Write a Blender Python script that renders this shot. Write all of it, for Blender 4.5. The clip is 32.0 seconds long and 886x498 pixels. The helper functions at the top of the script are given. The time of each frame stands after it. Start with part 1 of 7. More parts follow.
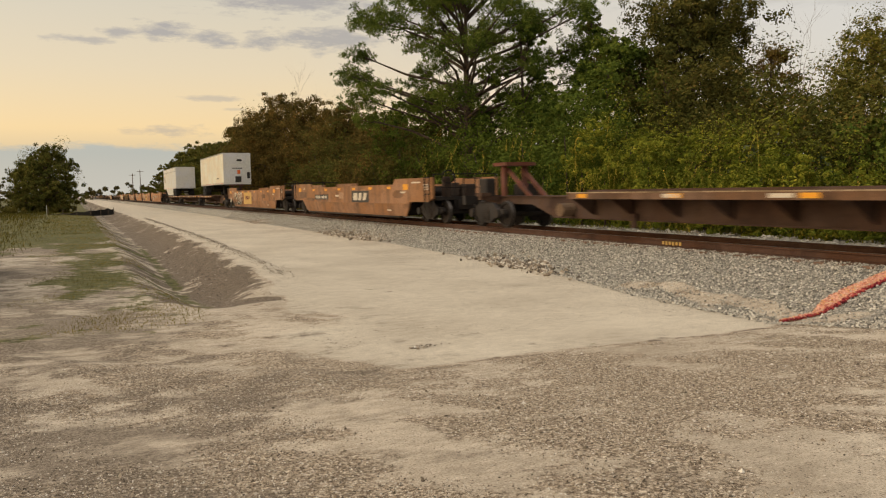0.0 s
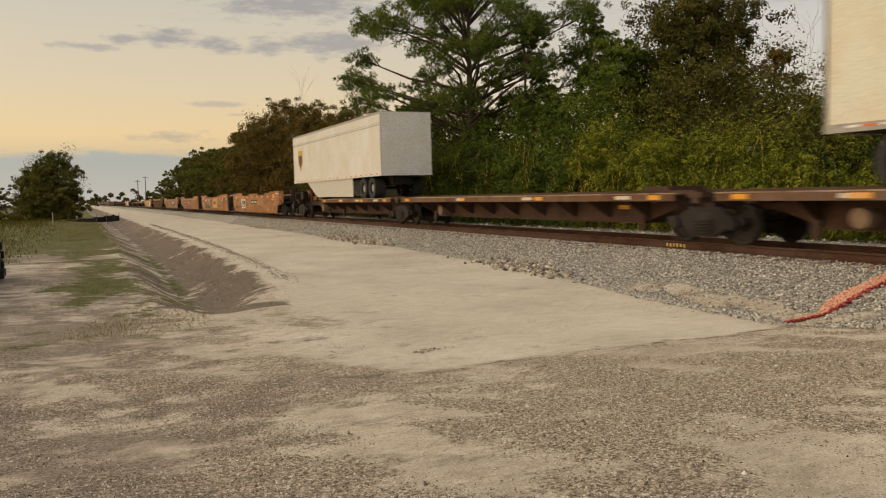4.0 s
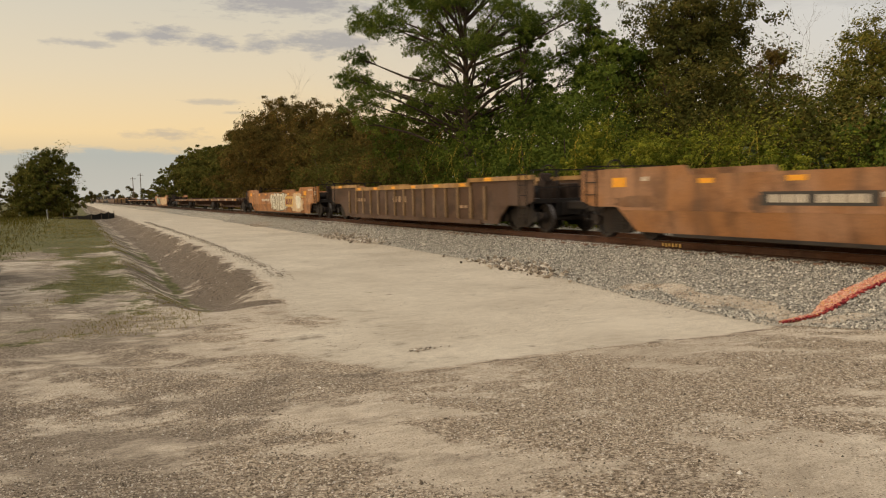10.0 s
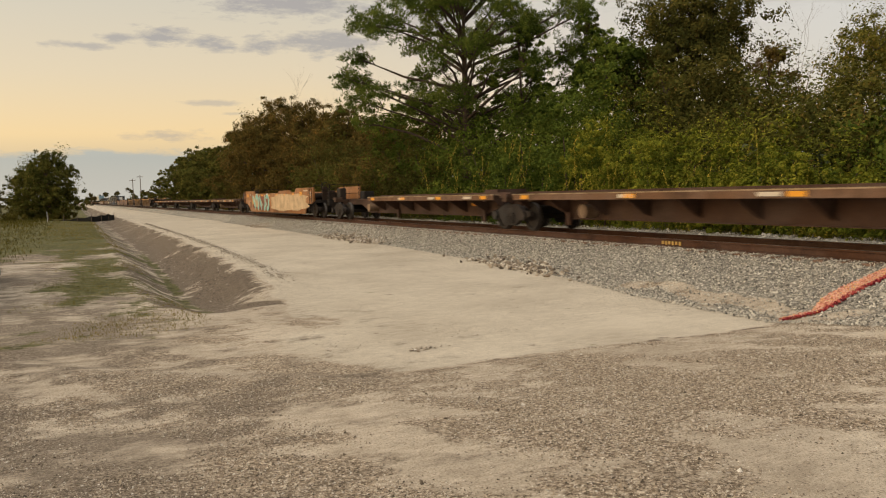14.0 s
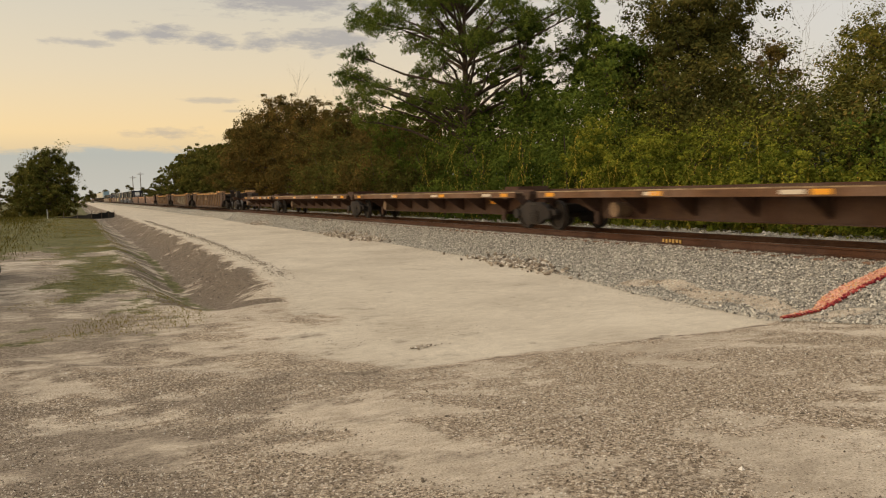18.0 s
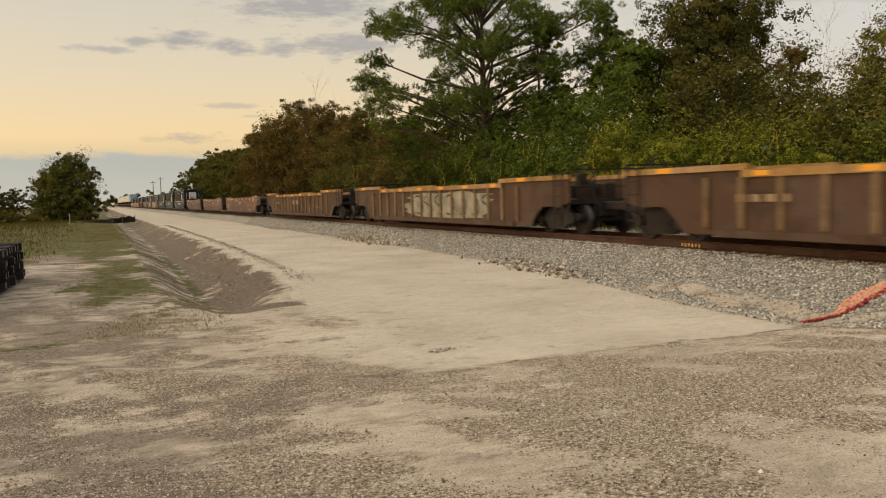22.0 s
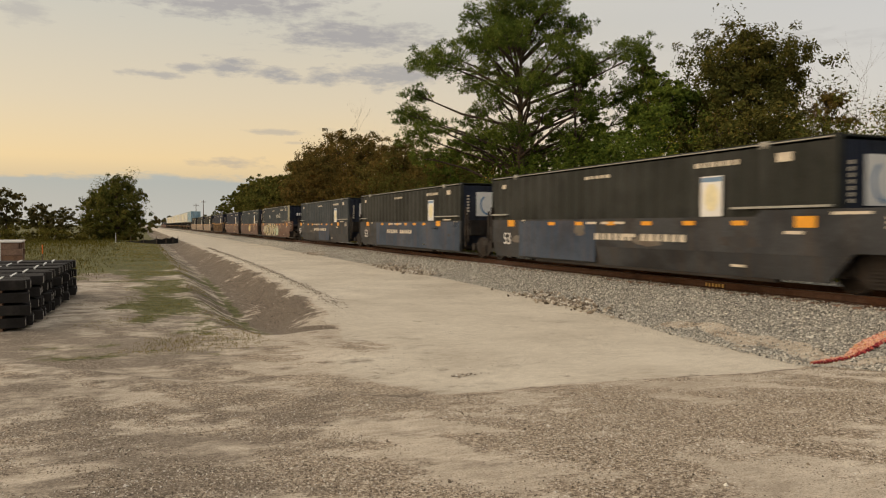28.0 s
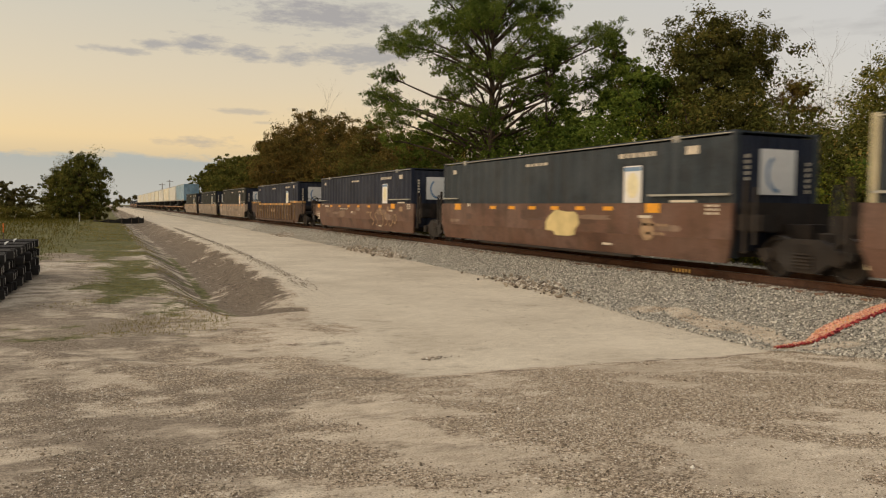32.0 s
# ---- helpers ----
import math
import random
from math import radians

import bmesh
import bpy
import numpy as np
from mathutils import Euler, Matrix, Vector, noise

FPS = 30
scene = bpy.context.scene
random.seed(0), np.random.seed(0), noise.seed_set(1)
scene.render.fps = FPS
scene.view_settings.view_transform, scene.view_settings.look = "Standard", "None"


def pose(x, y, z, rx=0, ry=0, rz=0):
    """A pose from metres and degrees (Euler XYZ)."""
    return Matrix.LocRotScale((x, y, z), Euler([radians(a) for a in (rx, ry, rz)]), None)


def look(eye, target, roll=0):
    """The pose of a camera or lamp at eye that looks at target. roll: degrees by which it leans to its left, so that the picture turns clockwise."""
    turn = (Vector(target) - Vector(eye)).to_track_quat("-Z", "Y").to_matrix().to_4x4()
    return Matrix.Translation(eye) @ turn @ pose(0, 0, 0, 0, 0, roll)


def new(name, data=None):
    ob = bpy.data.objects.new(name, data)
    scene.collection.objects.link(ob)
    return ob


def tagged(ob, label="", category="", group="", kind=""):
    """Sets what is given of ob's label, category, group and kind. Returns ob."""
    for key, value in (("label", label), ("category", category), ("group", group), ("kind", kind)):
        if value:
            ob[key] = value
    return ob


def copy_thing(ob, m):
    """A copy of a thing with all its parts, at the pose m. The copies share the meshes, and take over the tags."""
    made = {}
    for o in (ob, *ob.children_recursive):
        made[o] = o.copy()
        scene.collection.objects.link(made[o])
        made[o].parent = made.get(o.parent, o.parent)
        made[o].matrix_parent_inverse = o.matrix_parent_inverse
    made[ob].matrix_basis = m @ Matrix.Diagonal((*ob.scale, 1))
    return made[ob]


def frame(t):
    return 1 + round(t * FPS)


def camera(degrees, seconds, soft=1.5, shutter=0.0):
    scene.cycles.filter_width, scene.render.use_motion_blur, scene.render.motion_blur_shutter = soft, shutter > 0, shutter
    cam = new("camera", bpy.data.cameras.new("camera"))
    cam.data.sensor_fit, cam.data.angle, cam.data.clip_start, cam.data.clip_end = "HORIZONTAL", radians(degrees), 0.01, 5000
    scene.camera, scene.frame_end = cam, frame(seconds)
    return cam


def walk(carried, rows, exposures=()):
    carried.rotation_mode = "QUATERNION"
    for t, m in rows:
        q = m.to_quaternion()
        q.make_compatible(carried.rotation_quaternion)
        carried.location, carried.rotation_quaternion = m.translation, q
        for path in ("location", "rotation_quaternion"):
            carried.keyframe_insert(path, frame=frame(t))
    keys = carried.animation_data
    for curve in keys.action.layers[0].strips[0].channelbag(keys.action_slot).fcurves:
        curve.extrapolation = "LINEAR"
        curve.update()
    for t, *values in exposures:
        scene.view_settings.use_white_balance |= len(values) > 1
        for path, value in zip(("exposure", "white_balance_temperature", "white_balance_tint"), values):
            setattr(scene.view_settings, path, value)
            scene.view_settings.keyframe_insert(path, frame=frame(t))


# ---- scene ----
cam = camera(60.0, 32.0, soft=1.15, shutter=0.32)
PATH = [
    (0, (-0.655, 0.424, 1.320), (3.633, 9.425, 0.555), -1.06),
    (0.5, (-0.637, 0.431, 1.314), (3.635, 9.439, 0.538), -1.17),
    (1, (-0.634, 0.440, 1.321), (3.619, 9.455, 0.523), -1.27),
    (1.5, (-0.630, 0.433, 1.317), (3.590, 9.465, 0.522), -1.40),
    (2, (-0.628, 0.428, 1.320), (3.567, 9.472, 0.540), -1.46),
    (2.5, (-0.645, 0.409, 1.327), (3.549, 9.455, 0.565), -1.51),
    (3, (-0.636, 0.403, 1.322), (3.562, 9.449, 0.582), -1.55),
    (3.5, (-0.637, 0.401, 1.326), (3.580, 9.438, 0.599), -1.60),
    (5.5, (-0.638, 0.407, 1.323), (3.643, 9.417, 0.619), -1.31),
    (6, (-0.661, 0.400, 1.329), (3.642, 9.399, 0.626), -1.21),
    (6.5, (-0.656, 0.403, 1.322), (3.652, 9.400, 0.625), -1.11),
    (7, (-0.658, 0.409, 1.325), (3.657, 9.403, 0.624), -1.04),
    (7.5, (-0.657, 0.405, 1.329), (3.652, 9.402, 0.623), -1.05),
    (8, (-0.656, 0.410, 1.325), (3.648, 9.408, 0.612), -1.03),
    (8.5, (-0.649, 0.410, 1.331), (3.641, 9.414, 0.609), -1.14),
    (9, (-0.644, 0.415, 1.324), (3.639, 9.422, 0.602), -1.17),
    (9.5, (-0.635, 0.419, 1.324), (3.643, 9.428, 0.595), -1.27),
    (10, (-0.644, 0.408, 1.325), (3.639, 9.414, 0.591), -1.29),
    (10.5, (-0.652, 0.396, 1.330), (3.637, 9.399, 0.586), -1.40),
    (11, (-0.650, 0.397, 1.328), (3.639, 9.398, 0.569), -1.54),
    (11.5, (-0.624, 0.413, 1.323), (3.660, 9.416, 0.548), -1.66),
    (12, (-0.633, 0.409, 1.324), (3.638, 9.418, 0.541), -1.71),
    (12.5, (-0.635, 0.407, 1.332), (3.627, 9.419, 0.551), -1.73),
    (13, (-0.634, 0.417, 1.326), (3.626, 9.432, 0.562), -1.74),
    (13.5, (-0.643, 0.411, 1.326), (3.627, 9.422, 0.575), -1.71),
    (14, (-0.636, 0.402, 1.328), (3.643, 9.409, 0.587), -1.71),
    (14.5, (-0.641, 0.396, 1.331), (3.645, 9.400, 0.587), -1.68),
    (16.5, (-0.625, 0.418, 1.325), (3.630, 9.434, 0.551), -1.64),
    (17, (-0.635, 0.411, 1.321), (3.622, 9.427, 0.544), -1.61),
    (17.5, (-0.644, 0.406, 1.326), (3.622, 9.417, 0.545), -1.59),
    (18, (-0.640, 0.415, 1.326), (3.637, 9.422, 0.556), -1.63),
    (18.5, (-0.632, 0.415, 1.325), (3.651, 9.420, 0.572), -1.71),
    (19, (-0.636, 0.412, 1.328), (3.651, 9.417, 0.591), -1.80),
    (19.5, (-0.636, 0.404, 1.329), (3.646, 9.412, 0.606), -1.85),
    (20, (-0.632, 0.413, 1.323), (3.648, 9.422, 0.608), -1.90),
    (20.5, (-0.636, 0.412, 1.336), (3.706, 9.390, 0.611), -2.14),
    (21, (-0.646, 0.409, 1.323), (3.651, 9.404, 0.535), -2.01),
    (21.5, (-0.665, 0.393, 1.342), (3.512, 9.446, 0.573), -2.22),
    (22, (-0.681, 0.368, 1.325), (3.394, 9.472, 0.617), -1.70),
    (22.5, (-0.660, 0.277, 1.314), (3.323, 9.427, 0.673), -1.51),
    (23, (-0.712, 0.236, 1.312), (3.197, 9.423, 0.744), -1.39),
    (23.5, (-0.802, 0.202, 1.320), (3.043, 9.419, 0.809), -1.39),
    (24, (-0.799, 0.136, 1.312), (2.997, 9.376, 0.850), -1.47),
    (24.5, (-0.771, -0.031, 1.310), (2.995, 9.221, 0.858), -1.44),
    (25, (-0.787, -0.115, 1.323), (2.976, 9.139, 0.868), -1.27),
    (25.5, (-0.849, -0.132, 1.332), (2.953, 9.106, 0.874), -0.91),
    (27.5, (-0.851, -0.350, 1.375), (2.873, 8.926, 1.082), 0.19),
    (28, (-0.853, -0.383, 1.384), (2.806, 8.918, 1.080), 0.13),
    (28.5, (-0.876, -0.371, 1.395), (2.761, 8.938, 1.040), -0.09),
    (29, (-0.882, -0.376, 1.398), (2.782, 8.919, 0.983), -0.26),
    (29.5, (-0.865, -0.384, 1.407), (2.863, 8.883, 0.939), -0.35),
    (30, (-0.857, -0.396, 1.404), (2.939, 8.843, 0.916), -0.32),
    (30.5, (-0.857, -0.392, 1.401), (3.003, 8.820, 0.909), -0.11),
    (31, (-0.854, -0.376, 1.395), (3.069, 8.809, 0.894), 0.21),
    (31.5, (-0.869, -0.364, 1.385), (3.111, 8.796, 0.878), 0.59),
    (32, (-0.873, -0.362, 1.389), (3.150, 8.778, 0.865), 0.79),
]
# the film camera dims a little whenever large pale cars pass
LIGHTING = ((0, 0.12, 7000), (1.5, 0.06, 7000), (3, -0.05, 7000), (6, -0.03, 6900), (7.5, 0.03, 6950), (12, 0.07, 7000), (17, 0.10, 7000), (22, 0.09, 7000), (25, 0.04, 6950), (28, 0.01, 6850), (32, 0.0, 6850))
walk(cam, [(t, look(eye, target, roll)) for t, eye, target, roll in PATH], exposures=[(t, v, kelvin, 10) for t, v, kelvin in LIGHTING])

# ---------------------------------------------------------------- world and light
TRACK_X = 13.35      # centre of the track; the rail heads lie at z = 0
SPEED = 19.75        # metres a second, towards -y
SUN_AZ = 286.0       # degrees, clockwise from +y
SUN_EL = 5.0


def make_world():
    w = bpy.data.worlds.new("evening_sky")
    scene.world = w
    w.use_nodes = True
    nt = w.node_tree
    nt.nodes.clear()
    N = nt.nodes.new
    L = nt.links.new
    out = N("ShaderNodeOutputWorld")
    bg = N("ShaderNodeBackground")
    tc = N("ShaderNodeTexCoord")
    sep = N("ShaderNodeSeparateXYZ")
    L(tc.outputs["Generated"], sep.inputs[0])
    sky = N("ShaderNodeTexSky")
    sky.sky_type = "NISHITA"
    sky.sun_disc = False
    sky.sun_elevation = radians(SUN_EL)
    sky.sun_rotation = radians(SUN_AZ)
    sky.air_density, sky.dust_density = 1.0, 2.5
    # broad evening gradient of thin high haze
    ramp = N("ShaderNodeValToRGB")
    els = ramp.color_ramp.elements
    stops = [(0.0, (0.44, 0.42, 0.40)), (0.045, (0.58, 0.48, 0.35)), (0.08, (0.80, 0.60, 0.355)), (0.15, (0.69, 0.575, 0.425)),
             (0.25, (0.57, 0.535, 0.465)), (0.42, (0.72, 0.69, 0.64)), (1.0, (1.05, 1.02, 0.98))]
    els[0].position, els[0].color = stops[0][0], (*stops[0][1], 1)
    els[1].position, els[1].color = stops[-1][0], (*stops[-1][1], 1)
    for p, c in stops[1:-1]:
        e = els.new(p)
        e.color = (*c, 1)
    L(sep.outputs["Z"], ramp.inputs[0])
    away = N("ShaderNodeMapRange")
    away.inputs[1].default_value, away.inputs[2].default_value, away.inputs[4].default_value = 0.25, 0.85, 0.85
    L(sep.outputs["X"], away.inputs[0])
    cool = N("ShaderNodeMix"); cool.data_type = "RGBA"
    cool.inputs["B"].default_value = (0.55, 0.54, 0.57, 1)
    L(away.outputs[0], cool.inputs["Factor"]); L(ramp.outputs[0], cool.inputs["A"])
    # bearing (degrees clockwise from +y) and height (degrees) of each part of the sky
    def calc(kind, p, q=0.0):
        k = N("ShaderNodeMath")
        k.operation = kind
        for slot, v in enumerate((p, q)):
            if isinstance(v, (int, float)):
                k.inputs[slot].default_value = v
            else:
                L(v, k.inputs[slot])
        return k.outputs[0]

    bearing = calc("MULTIPLY", calc("ARCTAN2", sep.outputs["X"], sep.outputs["Y"]), 57.296)
    rise = calc("MULTIPLY", calc("ARCSINE", sep.outputs["Z"]), 57.296)
    spot = N("ShaderNodeCombineXYZ")
    L(bearing, spot.inputs[0]); L(rise, spot.inputs[1])

    def ragged(scale, detail, rough=0.6):
        mp = N("ShaderNodeMapping")
        mp.inputs["Scale"].default_value = scale
        n = N("ShaderNodeTexNoise")
        n.inputs["Scale"].default_value, n.inputs["Detail"].default_value, n.inputs["Roughness"].default_value = 1.0, detail, rough
        L(spot.outputs[0], mp.inputs[0]); L(mp.outputs[0], n.inputs["Vector"])
        return n.outputs["Fac"]

    def grade(v, lo, hi, a=0.0, b=1.0):
        r = N("ShaderNodeMapRange")
        r.inputs[1].default_value, r.inputs[2].default_value, r.inputs[3].default_value, r.inputs[4].default_value = lo, hi, a, b
        L(v, r.inputs[0])
        return r.outputs[0]

    rough1 = ragged((0.50, 1.7, 1), 7.0, 0.66)
    rough2 = ragged((0.10, 0.45, 1), 5.0, 0.55)
    # flat-based clouds: bearing, height, half width, half height, thickness
    clouds = ((0.9, 10.35, 2.0, 0.30, 0.75), (3.2, 10.95, 1.3, 0.42, 0.9), (5.9, 11.2, 2.3, 0.72, 1.0), (9.6, 10.75, 2.1, 0.55, 1.0), (12.6, 10.75, 1.9, 0.60, 0.95),
              (17.4, 10.95, 4.0, 0.95, 0.95), (9.2, 6.72, 2.1, 0.24, 0.55), (10.6, 6.0, 0.9, 0.14, 0.4), (15.0, 13.6, 6.6, 1.15, 1.0), (6.5, 15.6, 8.5, 1.35, 0.95), (-7.0, 13.6, 1.9, 0.75, 0.5),
              (6.2, 4.45, 2.6, 0.42, 0.6), (26.0, 12.6, 5.0, 1.3, 0.6), (-14.0, 16.0, 6.0, 1.2, 0.8))
    cover = None
    for az, el, w, h, thick in clouds:
        mp = N("ShaderNodeMapping")
        mp.vector_type = "TEXTURE"
        mp.inputs["Location"].default_value, mp.inputs["Scale"].default_value = (az, el, 0), (w, h, 1)
        L(spot.outputs[0], mp.inputs[0])
        d = N("ShaderNodeVectorMath")
        d.operation = "LENGTH"
        L(mp.outputs[0], d.inputs[0])
        edge = calc("ADD", d.outputs["Value"], calc("MULTIPLY", calc("SUBTRACT", rough1, 0.5), 3.0))
        one = grade(edge, 1.08, 0.30, 0.0, thick)
        cover = one if cover is None else calc("MAXIMUM", cover, one)
    # broken cloud higher up and away from the glow
    high = calc("ADD", rough2, calc("ADD", grade(rise, 14.0, 24.0, -0.12, 0.12), grade(bearing, 24.0, 60.0, 0.0, 0.10)))
    cover = calc("MAXIMUM", cover, grade(high, 0.52, 0.66, 0.0, 0.6))
    # a low bank of cloud along the horizon, lumpy on top
    top = calc("ADD", calc("MULTIPLY", calc("SUBTRACT", rough2, 0.5), 2.0), calc("MULTIPLY", calc("SUBTRACT", rough1, 0.5), 1.5))
    bank = grade(calc("SUBTRACT", calc("ADD", top, 3.45), rise), -0.15, 0.35, 0.0, 0.9)
    mixb = N("ShaderNodeMix"); mixb.data_type = "RGBA"
    lowsky = N("ShaderNodeMix"); lowsky.data_type = "RGBA"
    lowsky.inputs["A"].default_value, lowsky.inputs["B"].default_value = (0.53, 0.54, 0.51, 1), (0.36, 0.415, 0.455, 1)
    L(grade(rise, 0.3, 3.0), lowsky.inputs["Factor"])
    L(lowsky.outputs["Result"], mixb.inputs["B"])
    L(bank, mixb.inputs["Factor"]); L(cool.outputs["Result"], mixb.inputs["A"])
    mixc = N("ShaderNodeMix"); mixc.data_type = "RGBA"
    mixc.inputs["B"].default_value = (0.36, 0.33, 0.335, 1)
    L(cover, mixc.inputs["Factor"]); L(mixb.outputs["Result"], mixc.inputs["A"])
    # the clear sky behind the haze
    sc = N("ShaderNodeMix"); sc.data_type = "RGBA"; sc.blend_type = "ADD"
    sc.inputs["Factor"].default_value = 0.06
    L(mixc.outputs["Result"], sc.inputs["A"]); L(sky.outputs[0], sc.inputs["B"])
    L(sc.outputs["Result"], bg.inputs["Color"])
    bg.inputs["Strength"].default_value = 0.93
    L(bg.outputs[0], out.inputs[0])


make_world()
sun_data = bpy.data.lights.new("low_sun", "SUN")
sun_data.energy, sun_data.angle, sun_data.color = 1.25, radians(75), (1.0, 0.83, 0.64)
low_sun = new("low_sun", sun_data)
az, el = radians(SUN_AZ), radians(34)
low_sun.matrix_world = look((0, 0, 50), (-math.sin(az) * math.cos(el), -math.cos(az) * math.cos(el), 50 - math.sin(el)))

# ---------------------------------------------------------------- materials


def material(name, rough=0.7, metal=0.0, spec=0.4):
    m = bpy.data.materials.new(name)
    m.use_nodes = True
    nt = m.node_tree
    b = nt.nodes["Principled BSDF"]
    b.inputs["Roughness"].default_value = rough
    b.inputs["Metallic"].default_value = metal
    b.inputs["Specular IOR Level"].default_value = spec
    return m, nt, b


def noise_of(nt, scale, detail=4.0, stretch=(1, 1, 1), space="Object", rough=0.55, shift=False):
    tc = nt.nodes.new("ShaderNodeTexCoord")
    mp = nt.nodes.new("ShaderNodeMapping")
    mp.inputs["Scale"].default_value = stretch
    n = nt.nodes.new("ShaderNodeTexNoise")
    n.inputs["Scale"].default_value, n.inputs["Detail"].default_value, n.inputs["Roughness"].default_value = scale, detail, rough
    nt.links.new(tc.outputs[space], mp.inputs[0])
    nt.links.new(mp.outputs[0], n.inputs["Vector"])
    if shift:
        oi = nt.nodes.new("ShaderNodeObjectInfo")
        k = nt.nodes.new("ShaderNodeMath")
        k.operation = "MULTIPLY"
        k.inputs[1].default_value = 60.0
        nt.links.new(oi.outputs["Random"], k.inputs[0])
        nt.links.new(k.outputs[0], mp.inputs["Location"])
    return n.outputs["Fac"]


def ramp_of(nt, fac, stops):
    r = nt.nodes.new("ShaderNodeValToRGB")
    e = r.color_ramp.elements
    e[0].position, e[1].position = stops[0][0], stops[-1][0]
    e[0].color, e[1].color = (*stops[0][1], 1), (*stops[-1][1], 1)
    for p, c in stops[1:-1]:
        k = e.new(p)
        k.color = (*c, 1)
    nt.links.new(fac, r.inputs[0])
    return r.outputs[0]


def blend(nt, fac, a, b, kind="MIX"):
    m = nt.nodes.new("ShaderNodeMix")
    m.data_type, m.blend_type = "RGBA", kind
    for key, v in (("Factor", fac), ("A", a), ("B", b)):
        if isinstance(v, tuple):
            m.inputs[key].default_value = (*v, 1) if len(v) == 3 else v
        elif isinstance(v, (int, float)):
            m.inputs[key].default_value = v
        else:
            nt.links.new(v, m.inputs[key])
    return m.outputs["Result"]


def bump(nt, b, height, strength=0.4, dist=0.02):
    k = nt.nodes.new("ShaderNodeBump")
    k.inputs["Strength"].default_value, k.inputs["Distance"].default_value = strength, dist
    nt.links.new(height, k.inputs["Height"])
    nt.links.new(k.outputs[0], b.inputs["Normal"])


def weathered(name, colour, dirt=(0.10, 0.055, 0.03), amount=0.55, rough=0.75, metal=0.0, spec=0.25):
    """Old paint with faded patches, smudges, rust streaks and grime."""
    m, nt, b = material(name, rough - 0.03, metal, spec)
    big = ramp_of(nt, noise_of(nt, 0.5, 5, shift=True), [(0.44, (0, 0, 0)), (0.60, (1, 1, 1))])
    smudge = ramp_of(nt, noise_of(nt, 1.1, 7, (1, 0.6, 1), shift=True, rough=0.65), [(0.50, (1, 1, 1)), (0.64, (0.48, 0.46, 0.44))])
    streak = ramp_of(nt, noise_of(nt, 2.6, 7, (1, 1, 0.13), shift=True), [(0.47, (0, 0, 0)), (0.66, (1, 1, 1))])
    fine = noise_of(nt, 22, 6, rough=0.7)
    grey = sum(colour) / 3
    pale = tuple(min(0.8, (c * 0.82 + grey * 0.18) * 1.2 + 0.012) for c in colour)
    c1 = blend(nt, big, colour, pale)
    c2 = blend(nt, streak, c1, blend(nt, amount, c1, dirt))
    c2 = blend(nt, min(1.0, amount * 1.4), c2, smudge, "MULTIPLY")
    c3 = blend(nt, 0.6, c2, ramp_of(nt, fine, [(0.36, (0.55, 0.55, 0.55)), (0.62, (1.08, 1.08, 1.08))]), "MULTIPLY")
    nt.links.new(c3, b.inputs["Base Color"])
    bump(nt, b, fine, 0.2, 0.01)
    return m


def plain(name, colour, rough=0.6, metal=0.0, vary=0.25, scale=8.0):
    m, nt, b = material(name, rough, metal)
    f = noise_of(nt, scale, 5)
    lo = tuple(c * (1 - vary) for c in colour)
    hi = tuple(min(0.9, c * (1 + vary)) for c in colour)
    nt.links.new(ramp_of(nt, f, [(0.3, lo), (0.7, hi)]), b.inputs["Base Color"])
    return m


def foliage(name, dark, light, sun_tip):
    """Leaves that scatter light back and let some through."""
    dark, light, sun_tip = [(a * 1.17, b * 0.96, c * 0.84) for a, b, c in (dark, light, sun_tip)]
    m = bpy.data.materials.new(name)
    m.use_nodes = True
    nt = m.node_tree
    nt.nodes.remove(nt.nodes["Principled BSDF"])
    out = nt.nodes["Material Output"]
    g = nt.nodes.new("ShaderNodeNewGeometry")
    col = ramp_of(nt, g.outputs["Random Per Island"], [(0.0, dark), (0.5, light), (0.85, light), (1.0, sun_tip)])
    patch = ramp_of(nt, noise_of(nt, 0.5, 4), [(0.38, (0.62, 0.68, 0.62)), (0.62, (1.2, 1.12, 0.95))])
    c = blend(nt, 1.0, col, patch, "MULTIPLY")
    d = nt.nodes.new("ShaderNodeBsdfDiffuse")
    t = nt.nodes.new("ShaderNodeBsdfTranslucent")
    mix = nt.nodes.new("ShaderNodeMixShader")
    mix.inputs[0].default_value = 0.24
    nt.links.new(c, d.inputs[0]); nt.links.new(c, t.inputs[0])
    nt.links.new(d.outputs[0], mix.inputs[1]); nt.links.new(t.outputs[0], mix.inputs[2])
    nt.links.new(mix.outputs[0], out.inputs["Surface"])
    return m


